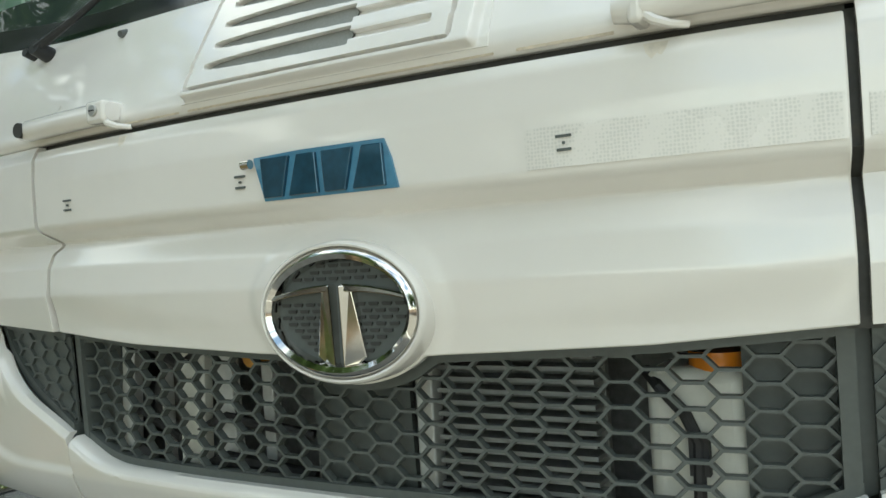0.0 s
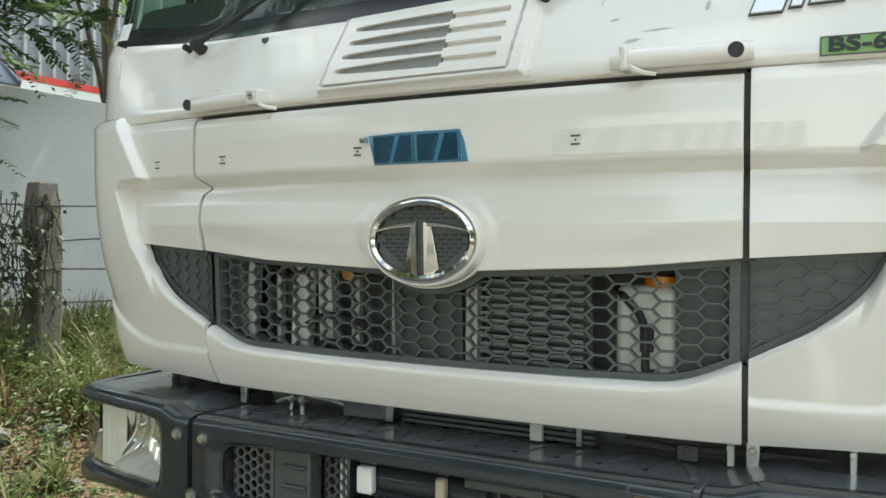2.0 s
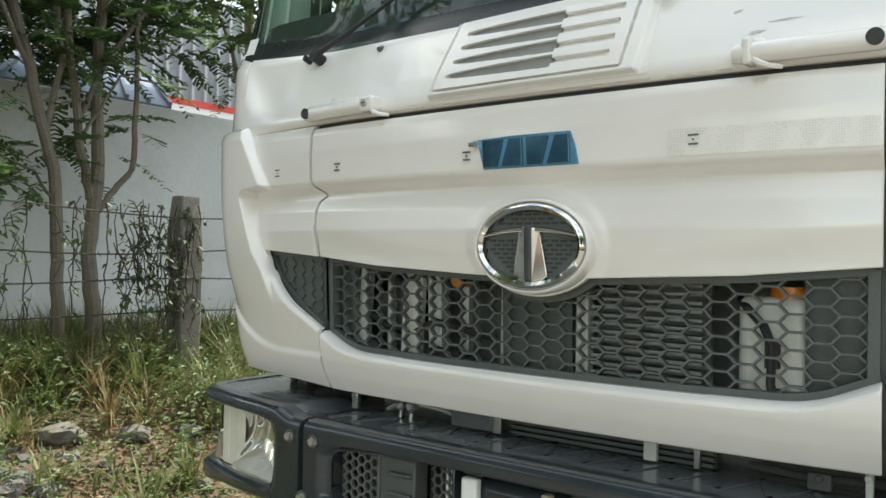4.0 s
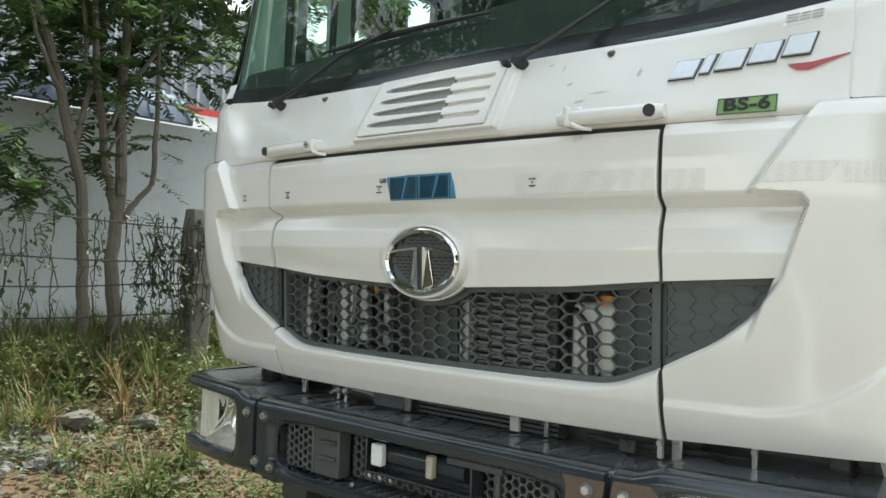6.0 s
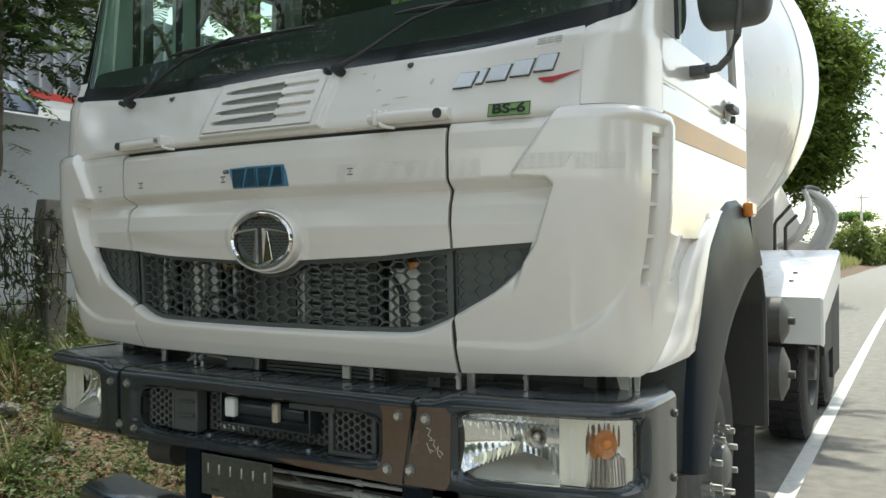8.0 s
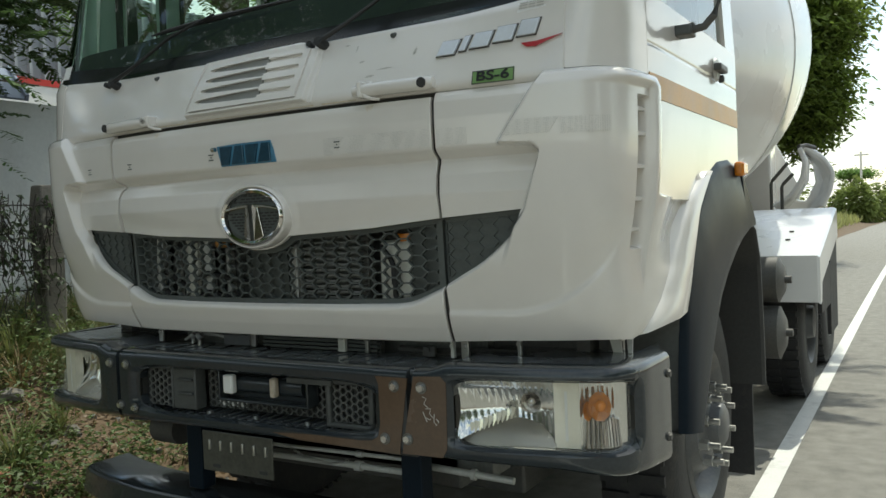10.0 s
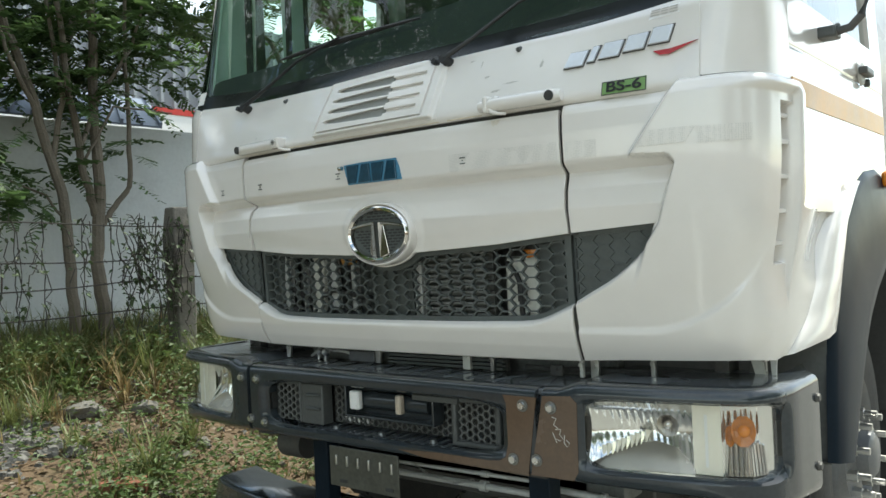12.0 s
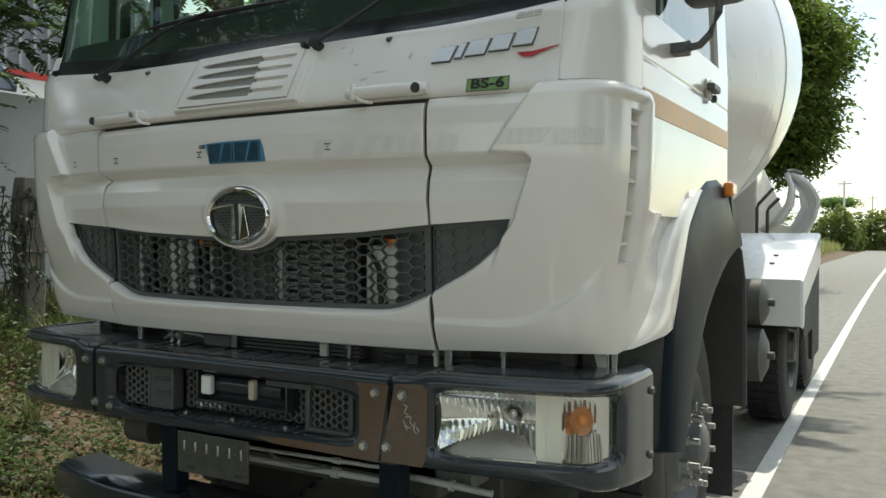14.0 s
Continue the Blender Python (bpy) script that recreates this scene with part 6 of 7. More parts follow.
part("cab_front_bulkhead", bm, M_IRON, truck)
bm = bmesh.new()
tube(bm, [(-0.50, 0.22, 0.66), (-0.47, 0.20, 0.55), (-0.40, 0.2, 0.52), (-0.36, 0.22, 0.60)], 0.008)
tube(bm, [(-0.53, 0.25, 0.68), (-0.50, 0.22, 0.58), (-0.43, 0.22, 0.54)], 0.008)
part("air_hose", bm, M_STEEL, truck)
bm = bmesh.new()
rod(bm, (-0.70, 0.22, 0.60), (-0.58, 0.22, 0.60), 0.055, seg=18)
part("horn", bm, M_IRON, truck)
# gap between bumper and flap: condenser, brackets, pipes
bm = bmesh.new()
box(bm, (-0.12, 0.195, 0.90), (0.345, 0.215, 1.045))
condenser = part("condenser", bm, M_IRON, truck, "dark finned condenser above the bumper")
for k in range(9):
    bm = bmesh.new()
    box(bm, (-0.12, 0.175, 0.925 + k * 0.0125), (0.345, 0.194, 0.9315 + k * 0.0125))
    part("condenser_fin", bm, M_GRILLE, condenser, smooth=False)
for x, w, h, mtl in ((-0.15, 0.012, 0.09, M_STEEL), (0.222, 0.014, 0.06, M_TANK), (0.318, 0.006, 0.06, M_STEEL), (0.54, 0.02, 0.03, M_IRON), (0.62, 0.006, 0.05, M_TANK), (0.66, 0.012, 0.05, M_STEEL), (0.83, 0.006, 0.07, M_STEEL), (-0.60, 0.010, 0.05, M_STEEL), (1.045, 0.012, 0.05, M_STEEL), (-1.04, 0.012, 0.05, M_STEEL)):
    bm = bmesh.new()
    y = 0.158 if abs(x) < 0.65 else (0.16 if abs(x) < 0.9 else 0.36)
    box(bm, (x - w, y, 0.935), (x + w, y + 0.012, 0.935 + h))
    rod(bm, (x, y - 0.006, 0.935 + h * 0.7), (x, y + 0.012, 0.935 + h * 0.7), 0.007)
    part("mounting_bracket", bm, mtl, truck, bevel=0.0015)
for pts, r in (([(-0.52, 0.2, 0.938), (-0.49, 0.195, 0.952), (-0.42, 0.19, 0.966), (-0.34, 0.19, 0.962), (-0.27, 0.185, 0.950), (-0.2, 0.18, 0.952)], 0.005),
               ([(0.23, 0.2, 0.975), (0.28, 0.19, 0.965), (0.31, 0.22, 0.945)], 0.006), ([(0.40, 0.22, 0.945), (0.5, 0.21, 0.943), (0.62, 0.22, 0.948), (0.8, 0.24, 0.945)], 0.008)):
    bm = bmesh.new()
    tube(bm, pts, r)
    part("pipe", bm, M_IRON if r > 0.007 else M_ALU, truck)
bm = bmesh.new()
box(bm, (-0.275, 0.150, 0.938), (-0.160, 0.162, 0.972))
box(bm, (-0.275, 0.150, 0.968), (-0.160, 0.200, 0.974))
part("hose_plate", bm, M_RIM, truck, "grey pressed bracket over the bumper", bevel=0.002)
for x, w in ((-0.45, 0.006), (-0.415, 0.008)):
    bm = bmesh.new()
    rod(bm, (x, 0.17, 0.93), (x + 0.01, 0.172, 1.0), w, w * 0.8, 10)
    rod(bm, (x - 0.002, 0.165, 0.955), (x + 0.012, 0.170, 0.966), w * 1.7, seg=8)
    part("mounting_stud", bm, M_STEEL, truck)
for x0, x1, lean, mtl in ((1.034, 1.058, -0.012, M_TANK), (1.086, 1.096, 0.0, M_STEEL)):
    bm = bmesh.new()
    fr = [bm.verts.new((x, 0.31, z)) for x, z in ((x0 - lean, 0.938), (x1 - lean, 0.938), (x1 + 0.004, 0.998), (x0 - 0.004, 0.998))]
    bk = [bm.verts.new(v.co + Vector((0, 0.006, 0))) for v in fr]
    bm.faces.new(fr), bm.faces.new(bk)
    for k in range(4):
        bm.faces.new((fr[k], fr[(k + 1) % 4], bk[(k + 1) % 4], bk[k]))
    part("stay_plate", bm, mtl, truck, "pale flat stay between bumper and flap", smooth=False)
for side in (1, -1):
    bm = bmesh.new()
    box(bm, (side * 0.94, 0.30, 0.90), (side * 0.98, 0.36, 0.985))
    box(bm, (side * 1.02, 0.33, 0.91), (side * 1.045, 0.40, 0.995))
    box(bm, (side * 0.985, 0.36, 0.93), (side * 1.02, 0.38, 0.985))
    part("latch_bracket", bm, M_IRON, truck, bevel=0.003)


# ---- wheels ----
def wheel(side, x_out, y, width, dual=False):
    prof = [(-width, 0.30), (-width, 0.44), (-width + 0.015, 0.49), (-width + 0.04, 0.512), (-0.04, 0.512), (-0.015, 0.49), (0.0, 0.44), (0.002, 0.36), (-0.012, 0.29)]
    bm = bmesh.new()
    seg = 64
    rings = [[bm.verts.new((side * (x_out + px), y + pr * math.cos(a), 0.52 + pr * math.sin(a))) for px, pr in prof] for a in (2 * math.pi * k / seg for k in range(seg))]
    for k in range(seg):
        a, b = rings[k], rings[(k + 1) % seg]
        for j in range(len(prof) - 1):
            bm.faces.new((a[j], b[j], b[j + 1], a[j + 1]))
    wh = part("wheel", bm, M_RUBBER, truck, "dusty truck tyre on a steel rim")
    for k in range(44):
        a = 2 * math.pi * k / 44
        bm = bmesh.new()
        m = Matrix.Translation((0, y, 0.52)) @ Matrix.Rotation(a, 4, "X")
        for x0, x1, sk in ((-0.025, -width * 0.42, 0.02), (-width * 0.56, -width + 0.025, -0.02)):
            box(bm, (side * (x_out + min(x0, x1)), -0.019, 0.508), (side * (x_out + max(x0, x1)), 0.019, 0.524), m)
        part("tread_block", bm, M_RUBBER, wh, smooth=False)
    bm = bmesh.new()
    rp = [(-0.012, 0.292), (0.004, 0.286), (-0.01, 0.265), (-0.06, 0.245), (-0.05, 0.20), (0.0, 0.165), (0.004, 0.12), (0.02, 0.085), (0.055, 0.08), (0.068, 0.06), (0.07, 0.0)] if not dual else \
         [(-0.012, 0.292), (0.0, 0.286), (-0.03, 0.262), (-0.14, 0.25), (-0.17, 0.17), (-0.10, 0.13), (0.02, 0.11), (0.03, 0.0)]
    rings = [[bm.verts.new((side * (x_out + px), y + pr * math.cos(a), 0.52 + pr * math.sin(a))) for px, pr in rp[:-1]] for a in (2 * math.pi * k / 40 for k in range(40))]
    for k in range(40):
        a, b = rings[k], rings[(k + 1) % 40]
        for j in range(len(rp) - 2):
            bm.faces.new((a[j], b[j], b[j + 1], a[j + 1]))
    bm.faces.new([r_[-1] for r_ in rings])
    part("rim", bm, M_RIM, wh, "grey steel rim")
    for k in range(10):
        a = 2 * math.pi * (k + 0.5) / 10
        c = Vector((side * (x_out - (0.17 if dual else 0.005)), y + 0.143 * math.cos(a), 0.52 + 0.143 * math.sin(a)))
        bm = bmesh.new()
        rod(bm, c, c + Vector((side * 0.038, 0, 0)), 0.020, seg=6)
        rod(bm, c, c + Vector((side * 0.078, 0, 0)), 0.012, seg=10)
        part("wheel_nut", bm, M_STEEL, wh, smooth=False)


for side in (1, -1):
    wheel(side, 1.07, 1.28, 0.27)
    wheel(side, 1.105, 4.32, 0.27, True)
    wheel(side, 1.105, 5.69, 0.27, True)

# rear of the truck: guards, air tanks, drum, chute
for side in (1, -1):
    bm = bmesh.new()
    top = [(3.505, 0.742), (3.495, 1.028), (4.69, 1.31), (4.71, 1.306)]
    ring_a = [bm.verts.new((side * 0.60, y, z)) for y, z in top]
    ring_b = [bm.verts.new((side * 1.236, y, z)) for y, z in top]
    ring_c = [bm.verts.new((side * 1.251, y + 0.012, z - 0.012)) for y, z in top]
    for p, q in ((ring_a, ring_b), (ring_b, ring_c)):
        for k in range(3):
            bm.faces.new((p[k], q[k], q[k + 1], p[k + 1]))
    low = [bm.verts.new((side * 1.252, y, z)) for y, z in ((3.58, 0.742), (3.61, 0.86), (4.72, 1.10))]
    bm.faces.new([ring_c[0], ring_c[1], ring_c[2], ring_c[3], low[2], low[1], low[0]])
    guard = part("rear_mudguard", bm, M_DRUM, truck, "white rear mudguard box with rivets", smooth=False)
    guard.modifiers.new("thick", "SOLIDIFY").thickness = 0.004
    for y0, y1, z0, z1 in ((3.64, 4.20, 0.66, 0.94), (4.20, 4.70, 0.45, 1.09)):
        bm = bmesh.new()
        box(bm, (side * 1.22, y0, z0), (side * 1.244, y1, z1))
        part("guard_skirt", bm, M_RUBBER, guard, "black rubber skirt", bevel=0.004)
    for x, y in ((1.03, 3.85), (1.03, 4.05), (0.78, 3.95)):
        bm = bmesh.new()
        zz = 1.028 + (y - 3.495) * 0.236
        rod(bm, (side * x, y, zz - 0.004), (side * x, y, zz + 0.007), 0.016, seg=10)
        part("rivet", bm, M_IRON, guard)
    for y, z, r in ((3.05, 0.92, 0.13), (3.05, 0.62, 0.15)):
        bm = bmesh.new()
        rod(bm, (side * 0.62, y, z), (side * 1.085, y, z), r, seg=30)
        rod(bm, (side * 1.085, y, z), (side * 1.115, y, z), r * 0.97, r * 0.55, seg=30)
        rod(bm, (side * 1.11, y, z), (side * 1.15, y, z), 0.022, seg=10)
        part("air_tank", bm, M_IRON, truck, "black air reservoir")
    bm = bmesh.new()
    box(bm, (side * 0.55, 2.4, 0.45), (side * 0.98, 2.85, 0.80))
    part("battery_box", bm, M_IRON, truck, bevel=0.012)

axis0, axis1 = Vector((0, 1.75, 1.98)), Vector((0, 6.9, 3.02))
dprof = [(0.0, 0.0), (0.0, 0.60), (0.05, 0.66), (0.70, 0.93), (1.35, 1.10), (1.75, 1.155), (2.45, 1.165), (2.95, 1.13), (3.6, 0.98), (4.4, 0.74), (5.1, 0.52), (5.15, 0.44)]
bm = bmesh.new()
dv = (axis1 - axis0).normalized()
sx, sz = Vector((1, 0, 0)), Vector((1, 0, 0)).cross(dv).normalized()
fine = np.concatenate([np.linspace(a[0], b[0], 5)[:-1] for a, b in zip(dprof[1:], dprof[2:])] + [[5.15]])
rad = np.interp(fine, [p[0] for p in dprof[1:]], [p[1] for p in dprof[1:]])
rad = np.convolve(np.pad(rad, 2, "edge"), [.1, .2, .4, .2, .1], "valid")
rings = [[bm.verts.new(axis0 + dv * d + r * (math.cos(a) * sx + math.sin(a) * sz)) for a in (2 * math.pi * k / 72 for k in range(72))] for d, r in zip(fine.tolist(), rad.tolist())]
for a, b in zip(rings, rings[1:]):
    for k in range(72):
        bm.faces.new((a[k], b[k], b[(k + 1) % 72], a[(k + 1) % 72]))
bm.faces.new(rings[0])
drum = part("mixing_drum", bm, M_DRUM, truck, "white painted steel mixing drum")
for d in (0.72, 1.75, 2.95):
    r = float(np.interp(d, fine, rad))
    bm = bmesh.new()
    tube(bm, [axis0 + dv * d + (r + 0.001) * (math.cos(a) * sx + math.sin(a) * sz) for a in np.linspace(0, 2 * math.pi, 73).tolist()], 0.0045, 6, cap=False)
    part("weld_seam", bm, M_DRUM, drum)
# drum cradle, chute and its stays
bm = bmesh.new()
shape = ((0.594, 1.96), (0.80, 1.51), (0.80, 0.95), (0.64, 0.95), (0.56, 1.70))
front = [bm.verts.new((x, 6.42, z)) for x, z in shape]
back = [bm.verts.new((x, 6.45, z)) for x, z in shape]
bm.faces.new(front)
bm.faces.new(back[::-1])
for k in range(5):
    bm.faces.new((front[k], back[k], back[(k + 1) % 5], front[(k + 1) % 5]))
bmesh.ops.recalc_face_normals(bm, faces=bm.faces[:])
part("chute_mount", bm, M_DRUM, truck, "white triangular chute mounting plate", smooth=False)
bm = bmesh.new()
box(bm, (-0.62, 6.0, 0.62), (0.62, 6.3, 2.0))
part("drum_cradle", bm, M_WHITE, truck, bevel=0.02)
bm = bmesh.new()
box(bm, (-0.5, 1.75, 0.62), (0.5, 2.1, 1.5))
part("drum_drive", bm, M_IRON, truck, bevel=0.02)
for side in (1,):
    # a bent trough between two arcs, its near edge curling in
    near = [(0.70, 5.60, 1.335), (0.842, 5.6, 1.43), (0.929, 5.6, 1.565), (0.949, 5.6, 1.70), (0.912, 5.6, 1.82)]
    far = [(1.04, 6.0, 1.32), (1.10, 6.0, 1.46), (1.128, 6.0, 1.61), (1.052, 6.0, 1.745), (0.905, 6.0, 1.865)]
    bm = bmesh.new()
    rows_ = []
    for k in range(25):
        s_ = k / 24 * 4
        q = min(3, int(s_))
        p0, p1 = (Vector(e[q]).lerp(Vector(e[q + 1]), s_ - q) for e in (near, far))
        row = []
        for j in range(9):
            f_ = j / 8
            sag = math.sin(math.pi * f_)
            row.append(bm.verts.new(p0.lerp(p1, f_) + Vector((-0.02 * sag, 0.26 * sag, -0.05 * sag + 0.003 * math.sin(k * 1.9 + j)))))
        rows_.append(row)
    for p, q in zip(rows_, rows_[1:]):
        for j in range(8):
            if j in (1, 2) and 5 <= rows_.index(p) <= 18:
                continue  # open slot between the lip and the trough
            bm.faces.new((p[j], q[j], q[j + 1], p[j + 1]))
    ch = part("discharge_chute", bm, M_DRUM, truck, "white folded discharge chute")
    ch.modifiers.new("thick", "SOLIDIFY").thickness = 0.016
    for edge in (near, far):
        bm = bmesh.new()
        pts = []
        for k in range(17):
            s_ = k / 16 * 4
            q = min(3, int(s_))
            pts.append(Vector(edge[q]).lerp(Vector(edge[q + 1]), s_ - q))
        pts = [pts[0]] + [(pts[k - 1] + 2 * pts[k] + pts[k + 1]) / 4 for k in range(1, 16)] + [pts[16]]
        tube(bm, pts, 0.021, 8)
        part("chute_rim", bm, M_DRUM, ch)
    bm = bmesh.new()
    tube(bm, [(0.905, 5.6, 1.83), (0.95, 5.7, 1.845), (1.0, 5.85, 1.83)], 0.018)
    part("chute_hook", bm, M_IRON, ch)
    for o in (0.0, 0.28):
        bm = bmesh.new()
        tube(bm, [(0.722 + 0.29 * o, 5.3, 1.2), (0.722 + 0.29 * o, 5.3, 1.52 - 0.1 * o), (0.735 + 0.29 * o, 5.3, 1.55 - 0.12 * o), (0.849 + 0.16 * o, 5.3, 1.68 - 0.3 * o)], 0.014)
        part("grab_rail", bm, M_IRON, truck, "black bent grab rail")


# ---- verge: fence, trees, plants, stones ----
rng = np.random.default_rng(7)


def fence_post(x, y, h):
    post = thing("fence_post", "weathered concrete fence post", "post", (x, y, float(bank(x, y)) - 0.1), group="fence posts")
    bm = bmesh.new()
    n, b0 = 11, post.location.z
    rows_ = []
    for k in range(n):
        sc = 1 + random.uniform(-0.06, 0.06) - (0.12 if k == n - 1 else 0)
        cx, cy = x + random.uniform(-.006, .006), y + random.uniform(-.006, .006)
        rows_.append([bm.verts.new((cx + sx * 0.075 * sc, cy + sy * 0.08 * sc, b0 + k * h / (n - 1))) for sx, sy in ((-1, -1), (1, -1), (1, 1), (-1, 1))])
    for a, b in zip(rows_, rows_[1:]):
        for k in range(4):
            bm.faces.new((a[k], a[(k + 1) % 4], b[(k + 1) % 4], b[k]))
    bm.faces.new(rows_[0]), bm.faces.new(rows_[-1])
    part("shaft", bm, M_POST, post, bevel=0.012)
    return post


fence_post(-3.62, 1.72, 1.30)
for y in (-1.9, -5.2, 5.2, 8.6):
    fence_post(-3.62, y, 1.30)
for k, z in enumerate((1.60, 1.36, 1.18, 0.99)):
    wire = thing("barbed_wire", "rusty barbed wire strung between posts", "wire", (-3.55, 0, z), group="fence wires")
    bm = bmesh.new()
    ys = np.linspace(-6, 9, 90)
    tube(bm, [(-3.55 + 0.01 * math.sin(y * 5), y, z - 0.03 * abs(math.sin(y * 0.93 + k)) + 0.012 * math.sin(y * 3.1 + k)) for y in ys], 0.005, 5)
    part("strand", bm, M_WIRE, wire)
    bm = bmesh.new()
    for y in np.arange(-5.9, 8.9, 0.14):
        zc = z - 0.03 * abs(math.sin(y * 0.93 + k)) + 0.012 * math.sin(y * 3.1 + k)
        d = Vector((random.uniform(-1, 1), 0.4, random.uniform(-1, 1))).normalized() * 0.017
        c = Vector((-3.55 + 0.01 * math.sin(y * 5), y, zc))
        rod(bm, c - d, c + d, 0.0022, seg=4)
    tagged(part("barbs", bm, M_WIRE, wire), kind="stuff")


def leaves(points, dirs, size, aspect=0.45, droop=0.3):
    """Small pointed leaves (4-gons folded on the rib) at points, roughly along dirs. Returns vertices and faces."""
    points, dirs = np.asarray(points, float), np.asarray(dirs, float)
    n = len(points)
    dirs = dirs / np.linalg.norm(dirs, axis=1, keepdims=True)
    up = rng.normal(0, 0.45, (n, 3)) + (0, 0, 1)
    side = np.cross(dirs, up)
    side /= np.linalg.norm(side, axis=1, keepdims=True) + 1e-9
    s = np.asarray(size) * rng.uniform(0.65, 1.3, n)
    s = s[:, None]
    drop = np.zeros((n, 3))
    drop[:, 2] = -droop
    a = points
    b = points + dirs * s * 0.45 + side * s * aspect * 0.5
    c = points + (dirs + drop) * s
    d = points + dirs * s * 0.45 - side * s * aspect * 0.5
    v = np.stack([a, b, c, d], 1).reshape(-1, 3)
    k = np.arange(n)[:, None] * 4
    return v, np.concatenate([k, k + 1, k + 2, k + 3], 1)


def frond_set(starts, dirs, length, pairs, leaf):
    """Pinnate fronds: a drooping rib with pairs of leaflets."""
    vs, fs, k = [], [], 0
    for p, d in zip(starts, dirs):
        d = Vector(d).normalized()
        L = length * random.uniform(0.6, 1.25)
        side = d.cross(Vector((0, 0, 1))).normalized()
        for i in range(pairs):
            t = (i + 1) / pairs
            c = Vector(p) + d * (L * t) + Vector((0, 0, -0.28 * L * t * t))
            w = leaf * (1.0 - 0.35 * abs(2 * t - 0.9)) * random.uniform(0.8, 1.15)
            for s in (-1, 1):
                tip = c + side * (s * w * random.uniform(0.8, 1.1)) + d * (random.uniform(0.2, 0.55) * w) + Vector((0, 0, random.uniform(-0.55, 0.12) * w))
                q = d * (0.19 * w + 0.003)
                vs += [c - q * 0.6, tip - q, tip + q, c + q * 0.6]
                fs.append((k, k + 1, k + 2, k + 3))
                k += 4
    return vs, fs


def branch_tree(base, nodes, radii, leaf_at, name_label, leaf_kw, group="verge trees", mat_leaf=None):
    """A thin verge tree: limbs given as chains of places, fronds round given places."""
    tree = thing("tree", name_label, "tree", base, group=group)
    bm = bmesh.new()
    for chain, r in zip(nodes, radii):
        pts = [Vector(p) for p in chain]
        dense = []
        for a, b in zip(pts, pts[1:]):
            for k in range(5):
                t = k / 5
                dense.append(a.lerp(b, t) + Vector((random.uniform(-1, 1), random.uniform(-1, 1), 0)) * 0.007)
        dense.append(pts[-1])
        n = len(dense)
        tube(bm, dense, [r[0] + (r[1] - r[0]) * k / (n - 1) for k in range(n)], 9)
    part("trunk", bm, M_BARK, tree)
    starts, dirs = [], []
    for c, spread, count in leaf_at:
        for _ in range(count):
            off = np.array([random.gauss(0, spread), random.gauss(0, spread), random.gauss(0, spread * 0.6)])
            starts.append(np.array(c) + off)
            a = random.uniform(0, 2 * math.pi)
            dirs.append((math.cos(a), math.sin(a), random.uniform(-0.75, 0.55)))
    v, f = frond_set(starts, dirs, **leaf_kw)
    part_np("crown", v, f, mat_leaf or M_LEAF, tree, smooth=False)
    return tree


X = -4.4
branch_tree((X, 1.310, 0.404), [[(X, 1.321, 0.348), (X, 1.293, 0.907), (X, 1.276, 1.355), (X + .02, 1.237, 1.858), (X, 1.142, 2.217), (X, 1.041, 2.642), (X - .05, 0.907, 3.090), (X - .1, 0.773, 3.537)],
                             [(X, 1.176, 2.105), (X + .05, 1.254, 2.586), (X, 1.220, 3.090), (X, 1.164, 3.649)],
                             [(X, 1.086, 2.474), (X + .1, 0.862, 2.810), (X + .15, 0.717, 3.201)],
                             [(X, 1.254, 1.657), (X + .12, 1.052, 1.836), (X + .2, 0.773, 1.926)]],
            [(0.046, 0.03), (0.024, 0.012), (0.02, 0.01), (0.012, 0.006)],
            [((X + 0.05, 0.62, 2.02), 0.13, 22), ((X + 0.05, 0.90, 1.79), 0.12, 16), ((X - 0.22, 0.829, 3.08), 0.32, 44), ((X - 0.22, 0.437, 3.30), 0.39, 48), ((X - 0.22, 1.276, 3.41), 0.40, 48), ((X - 0.22, 0.437, 2.69), 0.29, 37), ((X - 0.22, 1.164, 2.74), 0.29, 37)],
            "slim verge tree with dark feathery leaves", dict(length=0.40, pairs=15, leaf=0.075))
branch_tree((X, 1.556, 0.404), [[(X, 1.556, 0.348), (X, 1.539, 0.907), (X, 1.489, 1.333), (X, 1.556, 1.858), (X - .05, 1.556, 2.418), (X - .05, 1.578, 3.090), (X, 1.556, 3.761)],
                            [(X, 1.511, 1.691), (X, 1.422, 2.026), (X + .05, 1.321, 2.586), (X + .05, 1.254, 3.313), (X, 1.220, 3.761)],
                            [(X, 1.520, 1.56), (X + .01, 1.634, 1.724), (X + .03, 1.791, 1.926), (X + .03, 1.813, 2.418), (X, 1.825, 2.978), (X, 1.847, 3.649)],
                            [(X, 1.399, 2.217), (X, 1.578, 2.642), (X, 1.892, 3.090), (X, 2.026, 3.537)],
                            [(X, 1.444, 2.138), (X + .06, 1.668, 2.564), (X + .1, 2.172, 2.552)]],
            [(0.06, 0.03), (0.035, 0.016), (0.026, 0.014), (0.02, 0.01), (0.012, 0.006)],
            [((X - 0.05, 1.332, 1.926), 0.11, 5), ((X - 0.05, 1.612, 2.138), 0.14, 8), ((X - 0.22, 1.724, 3.13), 0.34, 48), ((X - 0.22, 2.172, 3.02), 0.30, 36), ((X - 0.22, 1.444, 2.85), 0.29, 44), ((X - 0.22, 1.892, 3.58), 0.40, 77), ((X - 0.05, 1.802, 2.194), 0.09, 5), ((X - 0.22, 2.451, 3.41), 0.34, 50)],
            "slim forked verge tree with dark feathery leaves", dict(length=0.38, pairs=15, leaf=0.072))
